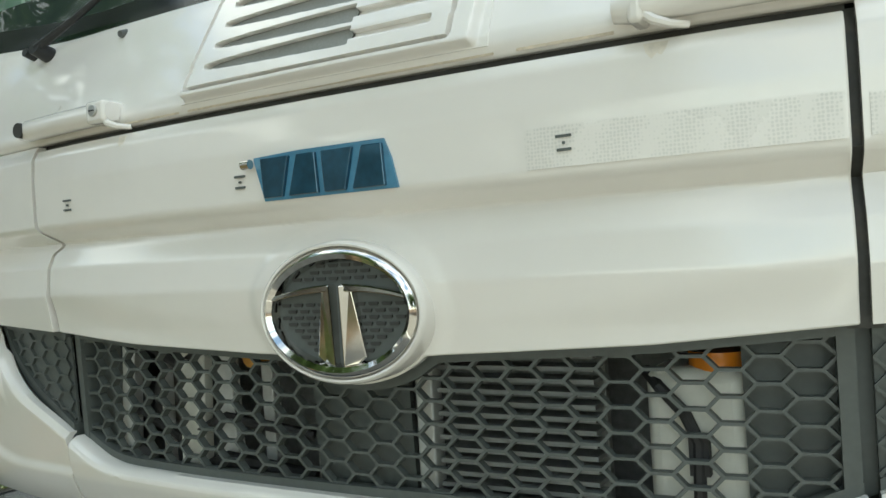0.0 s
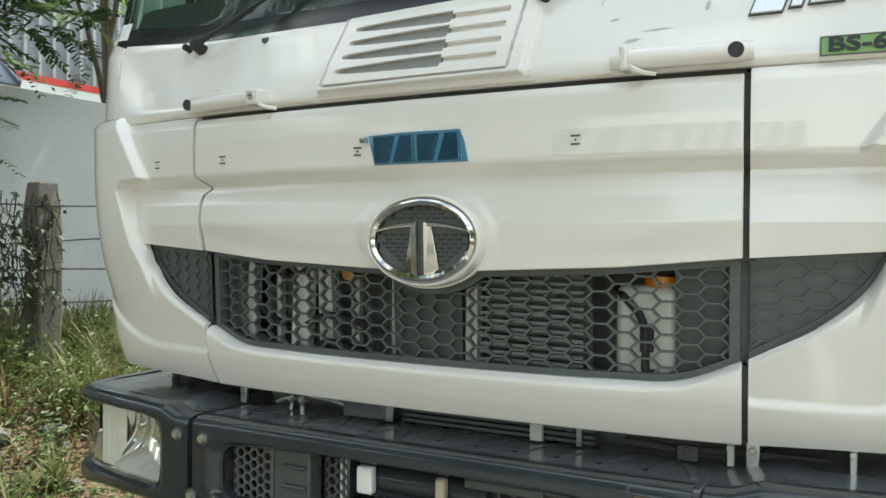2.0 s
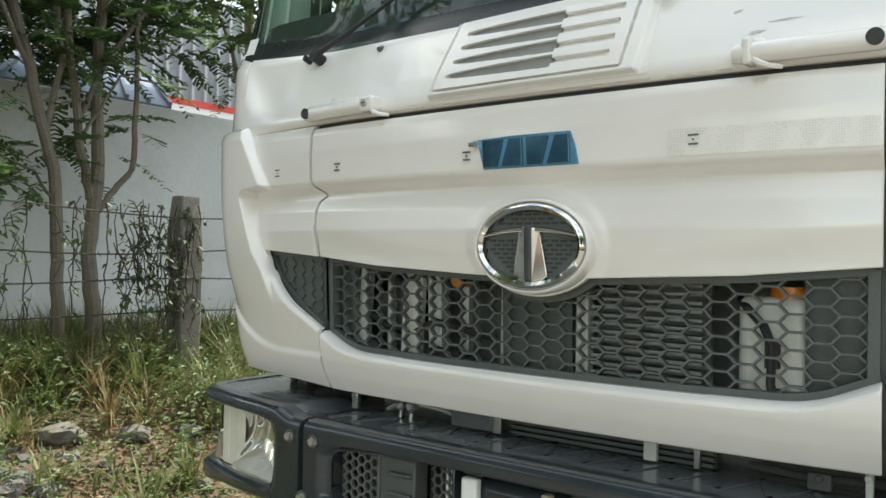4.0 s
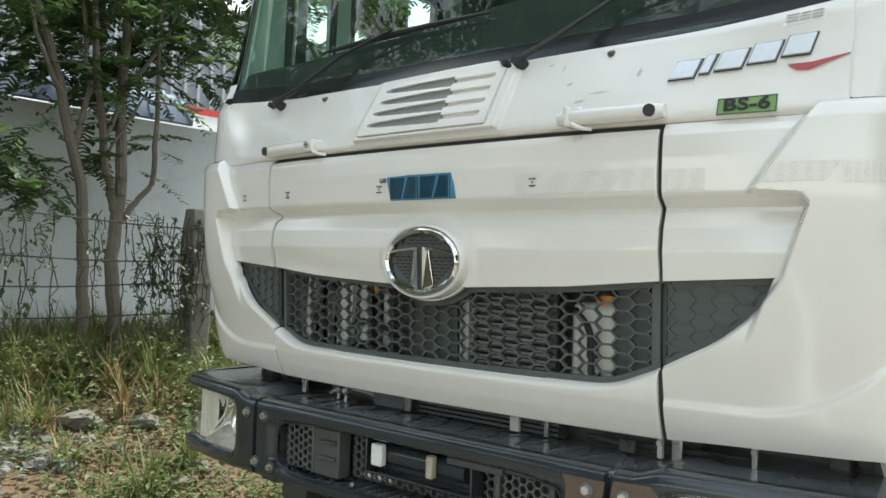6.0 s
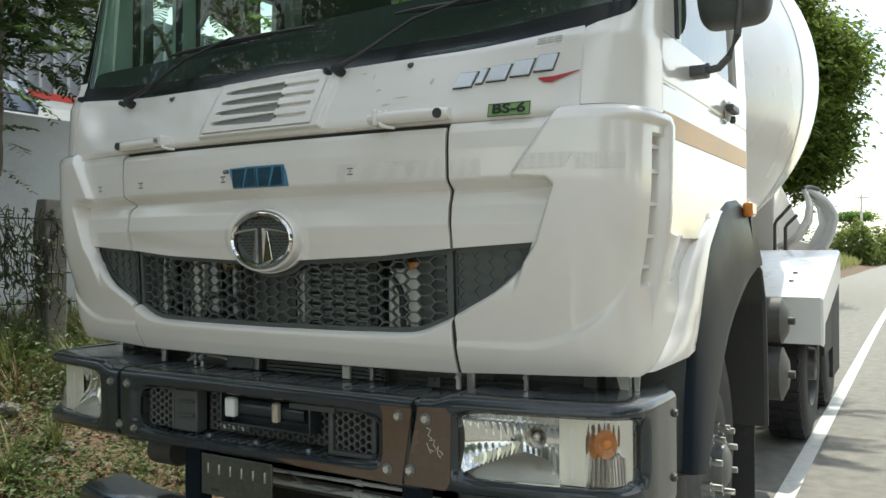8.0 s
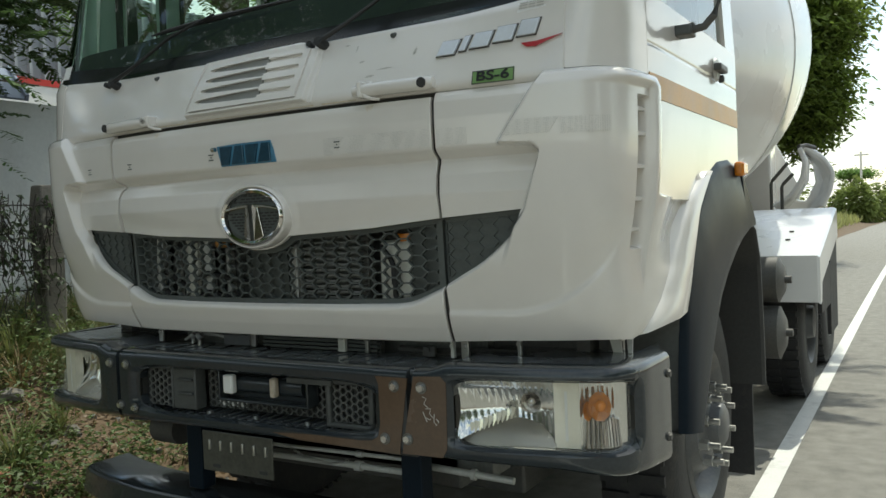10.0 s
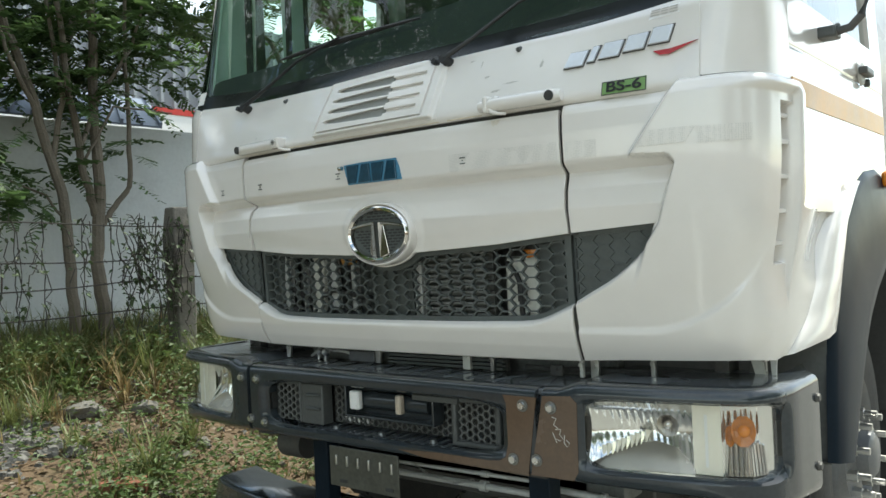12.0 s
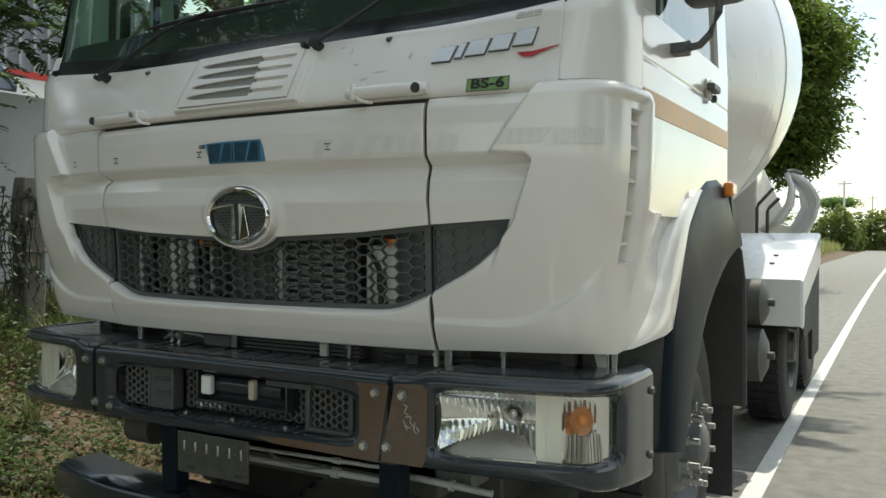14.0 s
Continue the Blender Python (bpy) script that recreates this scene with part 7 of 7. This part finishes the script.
# leafier trees further along and behind the wall
for (x, y, h, s, lm) in ((-4.3, 3.6, 4.2, 0.7, M_LEAF), (-4.4, 5.8, 5.0, 0.95, M_LEAF2), (-6.6, 4.6, 5.5, 1.1, M_LEAF2), (-6.8, 1.2, 5.2, 0.9, M_LEAF), (-4.2, -0.9, 4.4, 0.7, M_LEAF), (-4.3, 8.5, 5.5, 1.2, M_LEAF2), (-6.5, 11.0, 6.0, 1.4, M_LEAF2), (-6.3, 2.3, 5.0, 0.9, M_LEAF), (-6.2, 0.2, 5.2, 1.0, M_LEAF)):
    z0 = float(bank(x, y))
    limbs, lr, la = [], [], []
    top = z0 + h
    limbs.append([(x, y, z0 - 0.1), (x + .05, y + .04, z0 + h * .3), (x - .04, y, z0 + h * .6), (x, y + .05, top)])
    lr.append((0.10, 0.03))
    for k in range(7):
        a, zz = random.uniform(0, 6.28), z0 + h * random.uniform(0.35, 0.85)
        e = (x + math.cos(a) * s, y + math.sin(a) * s, zz + h * 0.22)
        limbs.append([(x, y, zz), ((x + e[0]) / 2, (y + e[1]) / 2, zz + h * 0.15), e])
        lr.append((0.035, 0.01))
        la.append((e, 0.34 * s, 8 if 3 < y < 7 else 16 if y < -0.5 else 46))
    la.append(((x, y, top), 0.4 * s, 20 if 3 < y < 7 else 24 if y < -0.5 else 60))
    la.append(((x, y, z0 + h * .75), 0.6 * s, 8 if 3 < y < 7 else 30 if y < -0.5 else 90))
    branch_tree((x, y, z0), limbs, lr, la, "leafy tree beside the compound wall", dict(length=0.46, pairs=14, leaf=0.09), group="wall trees", mat_leaf=lm)

# creeper on the wires
creeper = thing("creeper", "tangled dark creeper hanging on the fence", "creeper", (-3.5, 1.0, 1.2), kind="stuff")
bm = bmesh.new()
lp, ld = [], []
for k in range(95):
    y = random.choice((random.uniform(1.15, 1.75), random.uniform(1.3, 1.72), random.uniform(-2.0, 1.2), random.uniform(-0.5, 1.3)))
    z = random.uniform(1.35, 1.66)
    p = Vector((-3.52 + random.uniform(-.05, .05), y, z))
    pts = [p.copy()]
    for _ in range(random.randint(5, 11)):
        p = p + Vector((random.uniform(-.03, .03), random.uniform(-.045, .045), random.uniform(-.11, .01)))
        pts.append(p.copy())
        if random.random() < 0.5:
            for _ in range(2):
                lp.append(p + Vector((random.uniform(-.03, .03), random.uniform(-.03, .03), random.uniform(-.03, .03))))
                ld.append((random.uniform(-.3, 1), random.uniform(-1, 1), random.uniform(-.8, .3)))
    tube(bm, pts, 0.0035, 4)
for y in (-1.6, -1.15, -0.72, -0.42, -0.05, 0.22, 0.48, 0.66, 0.93, 1.12, 1.33, 1.47, 1.58, 1.66):
    pts, z = [], 1.62
    end = random.uniform(0.62, 0.95)
    while z > end:
        pts.append(Vector((-3.52 + random.uniform(-.012, .012), y + random.uniform(-.014, .014), z)))
        if random.random() < 0.45:
            lp.append(pts[-1])
            ld.append((random.uniform(-.3, 1), random.uniform(-1, 1), random.uniform(-.8, .2)))
        z -= 0.07
    tube(bm, pts, 0.0045, 4)
part("stems", bm, M_WIRE, creeper)
v, f = leaves(lp, ld, 0.038, 0.75)
part_np("leaves", v, f, M_VINE, creeper, smooth=False)


# grass and weeds
def blades(n, area, height, material, name, label, density=None, lean=0.45, width=0.006):
    """Curved grass blades over area (x0, x1, y0, y1)."""
    x = rng.uniform(area[0], area[1], n)
    y = rng.uniform(area[2], area[3], n)
    clump = 0.5 + 0.5 * np.sin(x * 3.1 + 2 * np.sin(y * 1.7)) * np.sin(y * 2.6 + 1.3 * np.sin(x * 2.2))
    keep = rng.uniform(0, 1, n) < (0.08 + 0.92 * clump ** 1.7) * (density(x, y) if density else 1)
    x, y, clump = x[keep], y[keep], clump[keep]
    n = len(x)
    h = height * rng.uniform(0.35, 1.2, n) * (0.55 + 0.6 * clump)
    a = rng.uniform(0, 2 * np.pi, n)
    dx, dy = np.cos(a), np.sin(a)
    l = lean * rng.uniform(0.2, 1.3, n) * h
    z = bank(x, y) - 0.01
    w = width * rng.uniform(0.6, 1.4, n)
    px, py = -dy * w, dx * w
    rows_ = []
    for t, ws in ((0, 1.0), (0.5, 0.8), (1.0, 0.08)):
        cx, cy, cz = x + dx * l * t * t, y + dy * l * t * t, z + h * (t - 0.18 * t * t * lean)
        rows_ += [np.stack([cx - px * ws, cy - py * ws, cz], -1), np.stack([cx + px * ws, cy + py * ws, cz], -1)]
    v = np.stack(rows_, 1).reshape(-1, 3)
    k = np.arange(n)[:, None] * 6
    f = np.concatenate([k + np.array([[0, 1, 3, 2]]), k + np.array([[2, 3, 5, 4]])])
    return tagged(part_np(name, v, f, material, smooth=False), label, "grass", kind="stuff")


def verge(x, y):
    return np.clip((-1.25 - x) / 0.5, 0, 1) * (1 - 0.75 * np.exp(-((x + 2.75) / 0.7) ** 2 - ((y + 0.15) / 0.75) ** 2))


def clumps(x, y):
    """Verge cover broken into uneven tufts with bare earth between."""
    wave = np.sin(5.3 * x + 1.7 * np.sin(2.9 * y)) + np.sin(4.7 * y + 2.1 * np.sin(3.1 * x + 0.6)) + 0.6 * np.sin(11 * x - 7 * y)
    return verge(x, y) * np.clip(0.45 + 0.75 * wave, 0.06, 1.0)


blades(44000, (-4.95, -1.2, -2.5, 5.0), 0.15, M_GRASS, "grass", "patchy green verge grass", clumps, 0.8, 0.005)
blades(9000, (-4.95, -1.2, -2.5, 6.0), 0.13, M_STRAW, "dry_grass", "dry straw-coloured grass tufts", verge, 0.6)
blades(30000, (-4.95, -3.0, -2.5, 6.0), 0.27, M_OLIVE, "tall_grass", "taller olive grass along the fence", None, 0.9, 0.004)
blades(6500, (-4.95, -3.1, -2.5, 6.0), 0.30, M_STRAW, "tall_dry_grass", "tall dry stalks along the fence", None, 0.8, 0.004)
blades(16000, (-4.95, -1.3, -14.0, -2.5), 0.15, M_OLIVE, "sparse_grass", "sparse olive grass further along the verge", verge, 0.7)


def tufts(count, area, length, per, material, name, label, keep, width=0.0045):
    """Arching grass tufts: blades that spring from one foot and bend over."""
    cx, cy = rng.uniform(area[0], area[1], count), rng.uniform(area[2], area[3], count)
    ok = rng.uniform(0, 1, count) < keep(cx, cy)
    cx, cy = cx[ok], cy[ok]
    size = length * rng.uniform(0.55, 1.35, len(cx))
    x, y, L = (np.repeat(a, per) for a in (cx, cy, size))
    n = len(x)
    x, y, L = x + rng.normal(0, 0.025, n), y + rng.normal(0, 0.025, n), L * rng.uniform(0.45, 1.15, n)
    a, tilt = rng.uniform(0, 2 * np.pi, n), rng.uniform(0.15, 1.25, n)
    dx, dy, z = np.cos(a), np.sin(a), bank(x, y) - 0.01
    w = width * rng.uniform(0.6, 1.4, n)
    rows_ = []
    for t, ws in ((0, 0.9), (0.4, 1.0), (0.75, 0.7), (1.0, 0.08)):
        out, up = L * t * np.sin(tilt * (0.35 + 0.85 * t)), L * t * np.cos(tilt * (0.35 + 0.85 * t))
        c = np.stack([x + dx * out, y + dy * out, z + up], -1)
        o = np.stack([-dy * w * ws, dx * w * ws, 0 * w], -1)
        rows_ += [c - o, c + o]
    v = np.stack(rows_, 1).reshape(-1, 3)
    k = np.arange(n)[:, None] * 8
    f = np.concatenate([k + np.array([[q, q + 1, q + 3, q + 2]]) for q in (0, 2, 4)])
    return tagged(part_np(name, v, f, material, smooth=False), label, "grass", kind="stuff")


def fence_side(x, y):
    return verge(x, y) * np.clip((-x - 2.3) / 0.9, 0.18, 1.0)


tufts(230, (-4.9, -1.5, -2.2, 4.5), 0.36, 60, M_OLIVE, "grass_tuft", "arching olive grass tufts on the verge", fence_side)
tufts(120, (-4.9, -1.5, -2.2, 4.5), 0.34, 46, M_GRASS, "green_tuft", "arching green grass tufts on the verge", fence_side)
tufts(110, (-4.9, -1.5, -2.2, 4.5), 0.30, 36, M_STRAW, "straw_tuft", "dry straw tufts on the verge", fence_side, 0.004)
# fallen leaves and straw on the soil
n = 15000
lx, ly = rng.uniform(-4.6, -1.32, n), rng.uniform(-2.4, 4.0, n)
lz = bank(lx, ly) + rng.uniform(0.003, 0.022, n)
la_ = rng.uniform(0, 2 * np.pi, n)
v, f = leaves(np.stack([lx, ly, lz], -1), np.stack([np.cos(la_), np.sin(la_), rng.uniform(-0.05, 0.25, n)], -1), 0.040, 0.42, 0.1)
tagged(part_np("leaf_litter", v, f, M_LITTER, smooth=False), "brown fallen leaves on the soil", "leaf litter", kind="stuff")
# leafy weeds
wp, wd = [], []
for i in range(640):
    x, y = random.uniform(-4.4, -1.3), random.uniform(-1.8, 4.5)
    if i > 570:
        x, y = random.gauss(-1.85, 0.16), random.gauss(0.0, 0.45)
    if random.random() > verge(np.array([x]), np.array([y]))[0] * (0.35 + 0.65 * (math.sin(x * 2.3 + y * 1.1) > -0.1)):
        continue
    z, hh = float(bank(x, y)), random.uniform(0.06, 0.26)
    wide = random.uniform(0.04, 0.10)
    for _ in range(random.randint(18, 60)):
        t = random.random()
        a = random.uniform(0, 6.28)
        wp.append((x + random.gauss(0, wide), y + random.gauss(0, wide), z + hh * t))
        wd.append((math.cos(a), math.sin(a), random.uniform(-0.1, 0.6)))
# taller leafy clumps between the fence and the stones
for _ in range(420):
    x, y = random.uniform(-4.9, -2.6), random.uniform(-2.0, 4.5)
    if math.sin(x * 3.1 + 0.7) + math.sin(y * 2.7 + x) < -0.2 or random.random() > verge(np.array([x]), np.array([y]))[0]:
        continue
    z, hh, wide = float(bank(x, y)), random.uniform(0.14, 0.36), random.uniform(0.05, 0.12)
    for _ in range(random.randint(30, 70)):
        t = random.random() ** 0.7
        a = random.uniform(0, 6.28)
        wp.append((x + random.gauss(0, wide), y + random.gauss(0, wide), z + hh * t))
        wd.append((math.cos(a), math.sin(a), random.uniform(-0.2, 0.7)))
v, f = leaves(wp, wd, 0.040, 0.5)
tagged(part_np("weeds", v, f, M_WEED, smooth=False), "low leafy green weeds on the verge", "weeds", kind="stuff")


# stones
def stone(x, y, r, material=M_STONE, name="stone", label="grey angular stone on the soil", flat=0.65):
    bm = bmesh.new()
    bmesh.ops.create_icosphere(bm, subdivisions=2, radius=1.0)
    ph = random.uniform(0, 50)
    for v in bm.verts:
        k = 1 + 0.45 * noise.noise(v.co * 1.3 + Vector((ph, 0, 0)))
        v.co = Vector((v.co.x * r * k * 1.2, v.co.y * r * k, v.co.z * r * k * flat))
    z = float(bank(x, y))
    bmesh.ops.transform(bm, verts=bm.verts, matrix=Matrix.Translation((x, y, z + r * flat * 0.45)) @ Matrix.Rotation(random.uniform(0, 6), 4, "Z"))
    return tagged(part(name, bm, material, smooth=False), label, "stone", group="verge stones")


for x, y, r in ((-3.10, 0.66, 0.10), (-2.95, 0.98, 0.075), (-2.86, 1.25, 0.06), (-2.2, 0.75, 0.05), (-2.6, 0.35, 0.055), (-2.35, 0.95, 0.045), (-3.35, 1.15, 0.05), (-1.9, 0.45, 0.04)):
    stone(x, y, r)
stone(-4.62, 1.55, 0.075, M_STICK, "painted_stone", "small white painted stone by the wall")
vs, fs, k = [], [], 0
for _ in range(1100):
    x, y = random.gauss(-3.15, 0.26), random.gauss(-0.10, 0.26)
    if _ > 850:
        x, y = random.uniform(-4, -1.4), random.uniform(-1.5, 2.5)
    r = random.uniform(0.010, 0.034) * (1.0 if _ < 700 else 0.6)
    z = float(bank(x, y)) + r * 0.3
    ph = [r * random.uniform(0.7, 1.25) for _ in range(8)]
    q = [Vector((x + sx * ph[i] * 1.1, y + sy * ph[(i + 3) % 8], z + szz * ph[(i + 5) % 8] * 0.6)) for i, (sx, sy, szz) in enumerate(((-1, -1, -1), (1, -1, -1), (1, 1, -1), (-1, 1, -1), (-.7, -.7, 1), (.7, -.7, 1), (.7, .7, 1), (-.7, .7, 1)))]
    spin = Matrix.Rotation(random.uniform(0, 6.28), 3, "Z") @ Matrix.Rotation(random.uniform(-0.6, 0.6), 3, "X")
    mid = Vector((x, y, z))
    q = [mid + spin @ (p - mid) for p in q]
    vs += q
    fs += [(k, k + 3, k + 2, k + 1), (k + 4, k + 5, k + 6, k + 7), (k, k + 1, k + 5, k + 4), (k + 1, k + 2, k + 6, k + 5), (k + 2, k + 3, k + 7, k + 6), (k + 3, k, k + 4, k + 7)]
    k += 8
tagged(part_np("gravel", vs, fs, M_GRAVEL, smooth=False), "heap of grey crushed stone on the soil", "gravel", kind="stuff")
bm = bmesh.new()
box(bm, (-0.11, -0.05, 0), (0.11, 0.05, 0.07), Matrix.Translation((-2.05, 0.30, float(bank(-2.05, 0.30)) - 0.01)) @ Matrix.Rotation(0.9, 4, "Z") @ Matrix.Rotation(0.12, 4, "X"))
tagged(part("brick", bm, M_BRICK, bevel=0.006), "single worn red brick lying on soil", "brick")

# ---- unseen tree added to shade verge and wall, roadside trees, and the far side ----
def big_tree(x, y, trunk_h, crown_c, crown_r, count, leaf, label, lm, trunk_r=0.2, lean=(0, 0), spread=0.22):
    z0 = float(bank(x, y))
    tree = thing("large_tree", label, "tree", (x, y, z0), group="roadside trees")
    bm = bmesh.new()
    c = Vector(crown_c)
    tube(bm, [(x, y, z0 - 0.2), (x + 0.1, y, z0 + trunk_h * 0.5), (x + lean[0], y + lean[1], z0 + trunk_h), tuple(c)], [trunk_r * 1.25, trunk_r, trunk_r * 0.8, trunk_r * 0.2], 12)
    tips = []
    for k in range(40 if spread < 0.2 else 26):
        d = Vector((random.gauss(0, 1), random.gauss(0, 1), random.gauss(0.15, 0.8))).normalized()
        e = c + Vector((d.x * crown_r[0], d.y * crown_r[1], d.z * crown_r[2])) * random.uniform(0.65, 0.95)
        b0 = Vector((x + lean[0], y + lean[1], z0 + trunk_h))
        tube(bm, [b0, b0.lerp(e, 0.5) + Vector((0, 0, 0.2)), e], [trunk_r * 0.4, trunk_r * 0.2, 0.02], 6)
        tips.append(e)
    part("trunk", bm, M_BARK, tree)
    pts, dirs = [], []
    for e in tips:
        for _ in range(count // len(tips) // 14):
            cc = e + Vector((random.gauss(0, spread) * crown_r[0], random.gauss(0, spread) * crown_r[1], random.gauss(0, spread * 0.9) * crown_r[2]))
            for _ in range(14):
                pts.append(cc + Vector((random.gauss(0, leaf * 2.2), random.gauss(0, leaf * 2.2), random.gauss(0, leaf * 1.3))))
                a = random.uniform(0, 6.28)
                dirs.append((math.cos(a), math.sin(a), random.uniform(-0.6, 0.3)))
    v, f = leaves(pts, dirs, leaf * 1.9, 0.5)
    part_np("crown", v, f, lm, tree, smooth=False)
    return tree


# this crown hangs out of view, added only to dim the wall
big_tree(-6.6, 7.0, 3.6, (-4.9, 2.6, 5.6), (1.0, 3.2, 0.9), 5000, 0.075, "unseen tree added to shade the verge and wall", M_LEAF, 0.13)
big_tree(-3.4, -4.2, 3.0, (-2.9, -4.0, 5.0), (2.3, 2.3, 2.2), 90000, 0.045, "dense dark verge tree ahead of the truck", M_LEAF, 0.16)
big_tree(-4.0, -8.5, 3.0, (-3.4, -8.5, 5.6), (2.8, 2.8, 2.8), 50000, 0.075, "tall leafy verge tree beside the road", M_LEAF, 0.18)
big_tree(-4.5, -14.0, 3.0, (-4.0, -14.0, 6.0), (3.4, 3.4, 3.4), 18000, 0.14, "tall leafy verge tree further along", M_LEAF, 0.2)
branch_tree((-2.6, 10.6, 0.3), [[(-2.6, 10.6, 0.0), (-2.5, 10.4, 2.0), (-2.2, 10.2, 4.2), (-2.1, 10.2, 7.2)], [(-2.3, 10.2, 3.9), (-0.6, 9.9, 5.9), (1.3, 9.45, 6.1)], [(-2.4, 10.3, 3.4), (-0.7, 8.9, 5.8), (1.3, 7.8, 6.1)]],
            [(0.16, 0.06), (0.06, 0.012), (0.06, 0.012)],
            [((1.45, 9.55, 6.0), 0.16, 24), ((1.60, 9.25, 6.0), 0.10, 10), ((1.50, 7.85, 6.0), 0.16, 24), ((1.65, 7.7, 6.0), 0.10, 10), ((-2.1, 10.2, 7.2), 0.7, 120), ((-0.7, 9.4, 6.0), 0.35, 30)],
            "roadside tree with limbs reaching over the truck", dict(length=0.55, pairs=14, leaf=0.10), group="roadside trees", mat_leaf=M_LEAF2)
big_tree(-2.2, 21.0, 2.6, (-1.75, 21.0, 5.2), (2.05, 2.2, 3.0), 130000, 0.09, "dense deep green roadside tree behind the truck", M_LEAF3, 0.22, spread=0.15)
# unseen trees added across the road, so side faces mirror something dark
for x, y, h, w in ((9.5, -7.0, 6.0, 3.4), (10.5, -1.0, 5.4, 3.0), (9.8, 4.6, 5.8, 3.2)):
    big_tree(x, y, 2.4, (x, y, h - 1.4), (w, w, 2.6), 9000, 0.16, "unseen leafy tree added across the road for reflections", M_LEAF, 0.2)
big_tree(-5.4, 26.0, 2.4, (-5.3, 26.0, 5.4), (2.3, 2.4, 3.2), 16000, 0.15, "broad bright green tree beside the road", M_LEAF2, 0.22)
big_tree(-9.0, 16.0, 2.4, (-9.0, 16.0, 5.4), (3.0, 3.0, 3.0), 14000, 0.16, "green tree growing behind the wall", M_LEAF2, 0.22)
big_tree(-4.2, 95.0, 2.6, (-4.2, 95.0, 4.5), (1.6, 1.6, 0.32), 3000, 0.16, "distant flat-topped thorn tree", M_LEAF2, 0.16)
for x, y, r, h in ((-2.1, 62, 1.7, 1.75), (0.6, 66, 1.7, 1.7), (4.6, 72, 2.4, 1.7), (9.0, 80, 4.0, 1.6), (-9.0, 70, 4, 2.2), (16, 100, 6, 2.4), (28, 120, 9, 3.0), (-20, 110, 9, 3.4)):
    bush = thing("bush", "rounded green bush in the far field", "bush", (x, y, 0), group="far bushes")
    n = 2600
    d = rng.normal(0, 1, (n, 3))
    d /= np.linalg.norm(d, axis=1, keepdims=True)
    rr = (0.75 + 0.3 * np.sin(d[:, 0] * 5 + x) * np.sin(d[:, 1] * 6) + rng.uniform(-0.15, 0.1, n))[:, None]
    p = d * rr * (r, r, h) + (x, y, h * 0.75)
    p[:, 2] = np.abs(p[:, 2])
    v, f = leaves(p, d + rng.normal(0, 0.5, (n, 3)), 0.36, 0.7)
    part_np("foliage", v, f, M_BUSH, bush, smooth=False)
# field grass beyond the bend
n = 9000
x, y = rng.uniform(-9, -1.6, n), rng.uniform(18, 75, n)
keep = x < -1.7
x, y = x[keep], y[keep]
p = np.stack([x, y, bank(x, y)], -1)
v, f = leaves(p, np.stack([rng.normal(0, .35, len(x)), rng.normal(0, .35, len(x)), np.ones(len(x))], -1), 0.5, 0.22, 0.0)
tagged(part_np("field_grass", v, f, M_FIELD, smooth=False), "long yellow-green field grass", "grass", kind="stuff")
for x, y in ((-3.3, 90), (-1.85, 130)):
    pole = thing("utility_pole", "distant utility pole with crossarm", "pole", (x, y, 0), group="utility poles")
    bm = bmesh.new()
    rod(bm, (x, y, 0), (x, y, 6.6), 0.13, 0.10)
    box(bm, (x - 0.6, y - 0.06, 6.2), (x + 0.7, y + 0.06, 6.34))
    part("pole_shaft", bm, M_CHALK, pole)
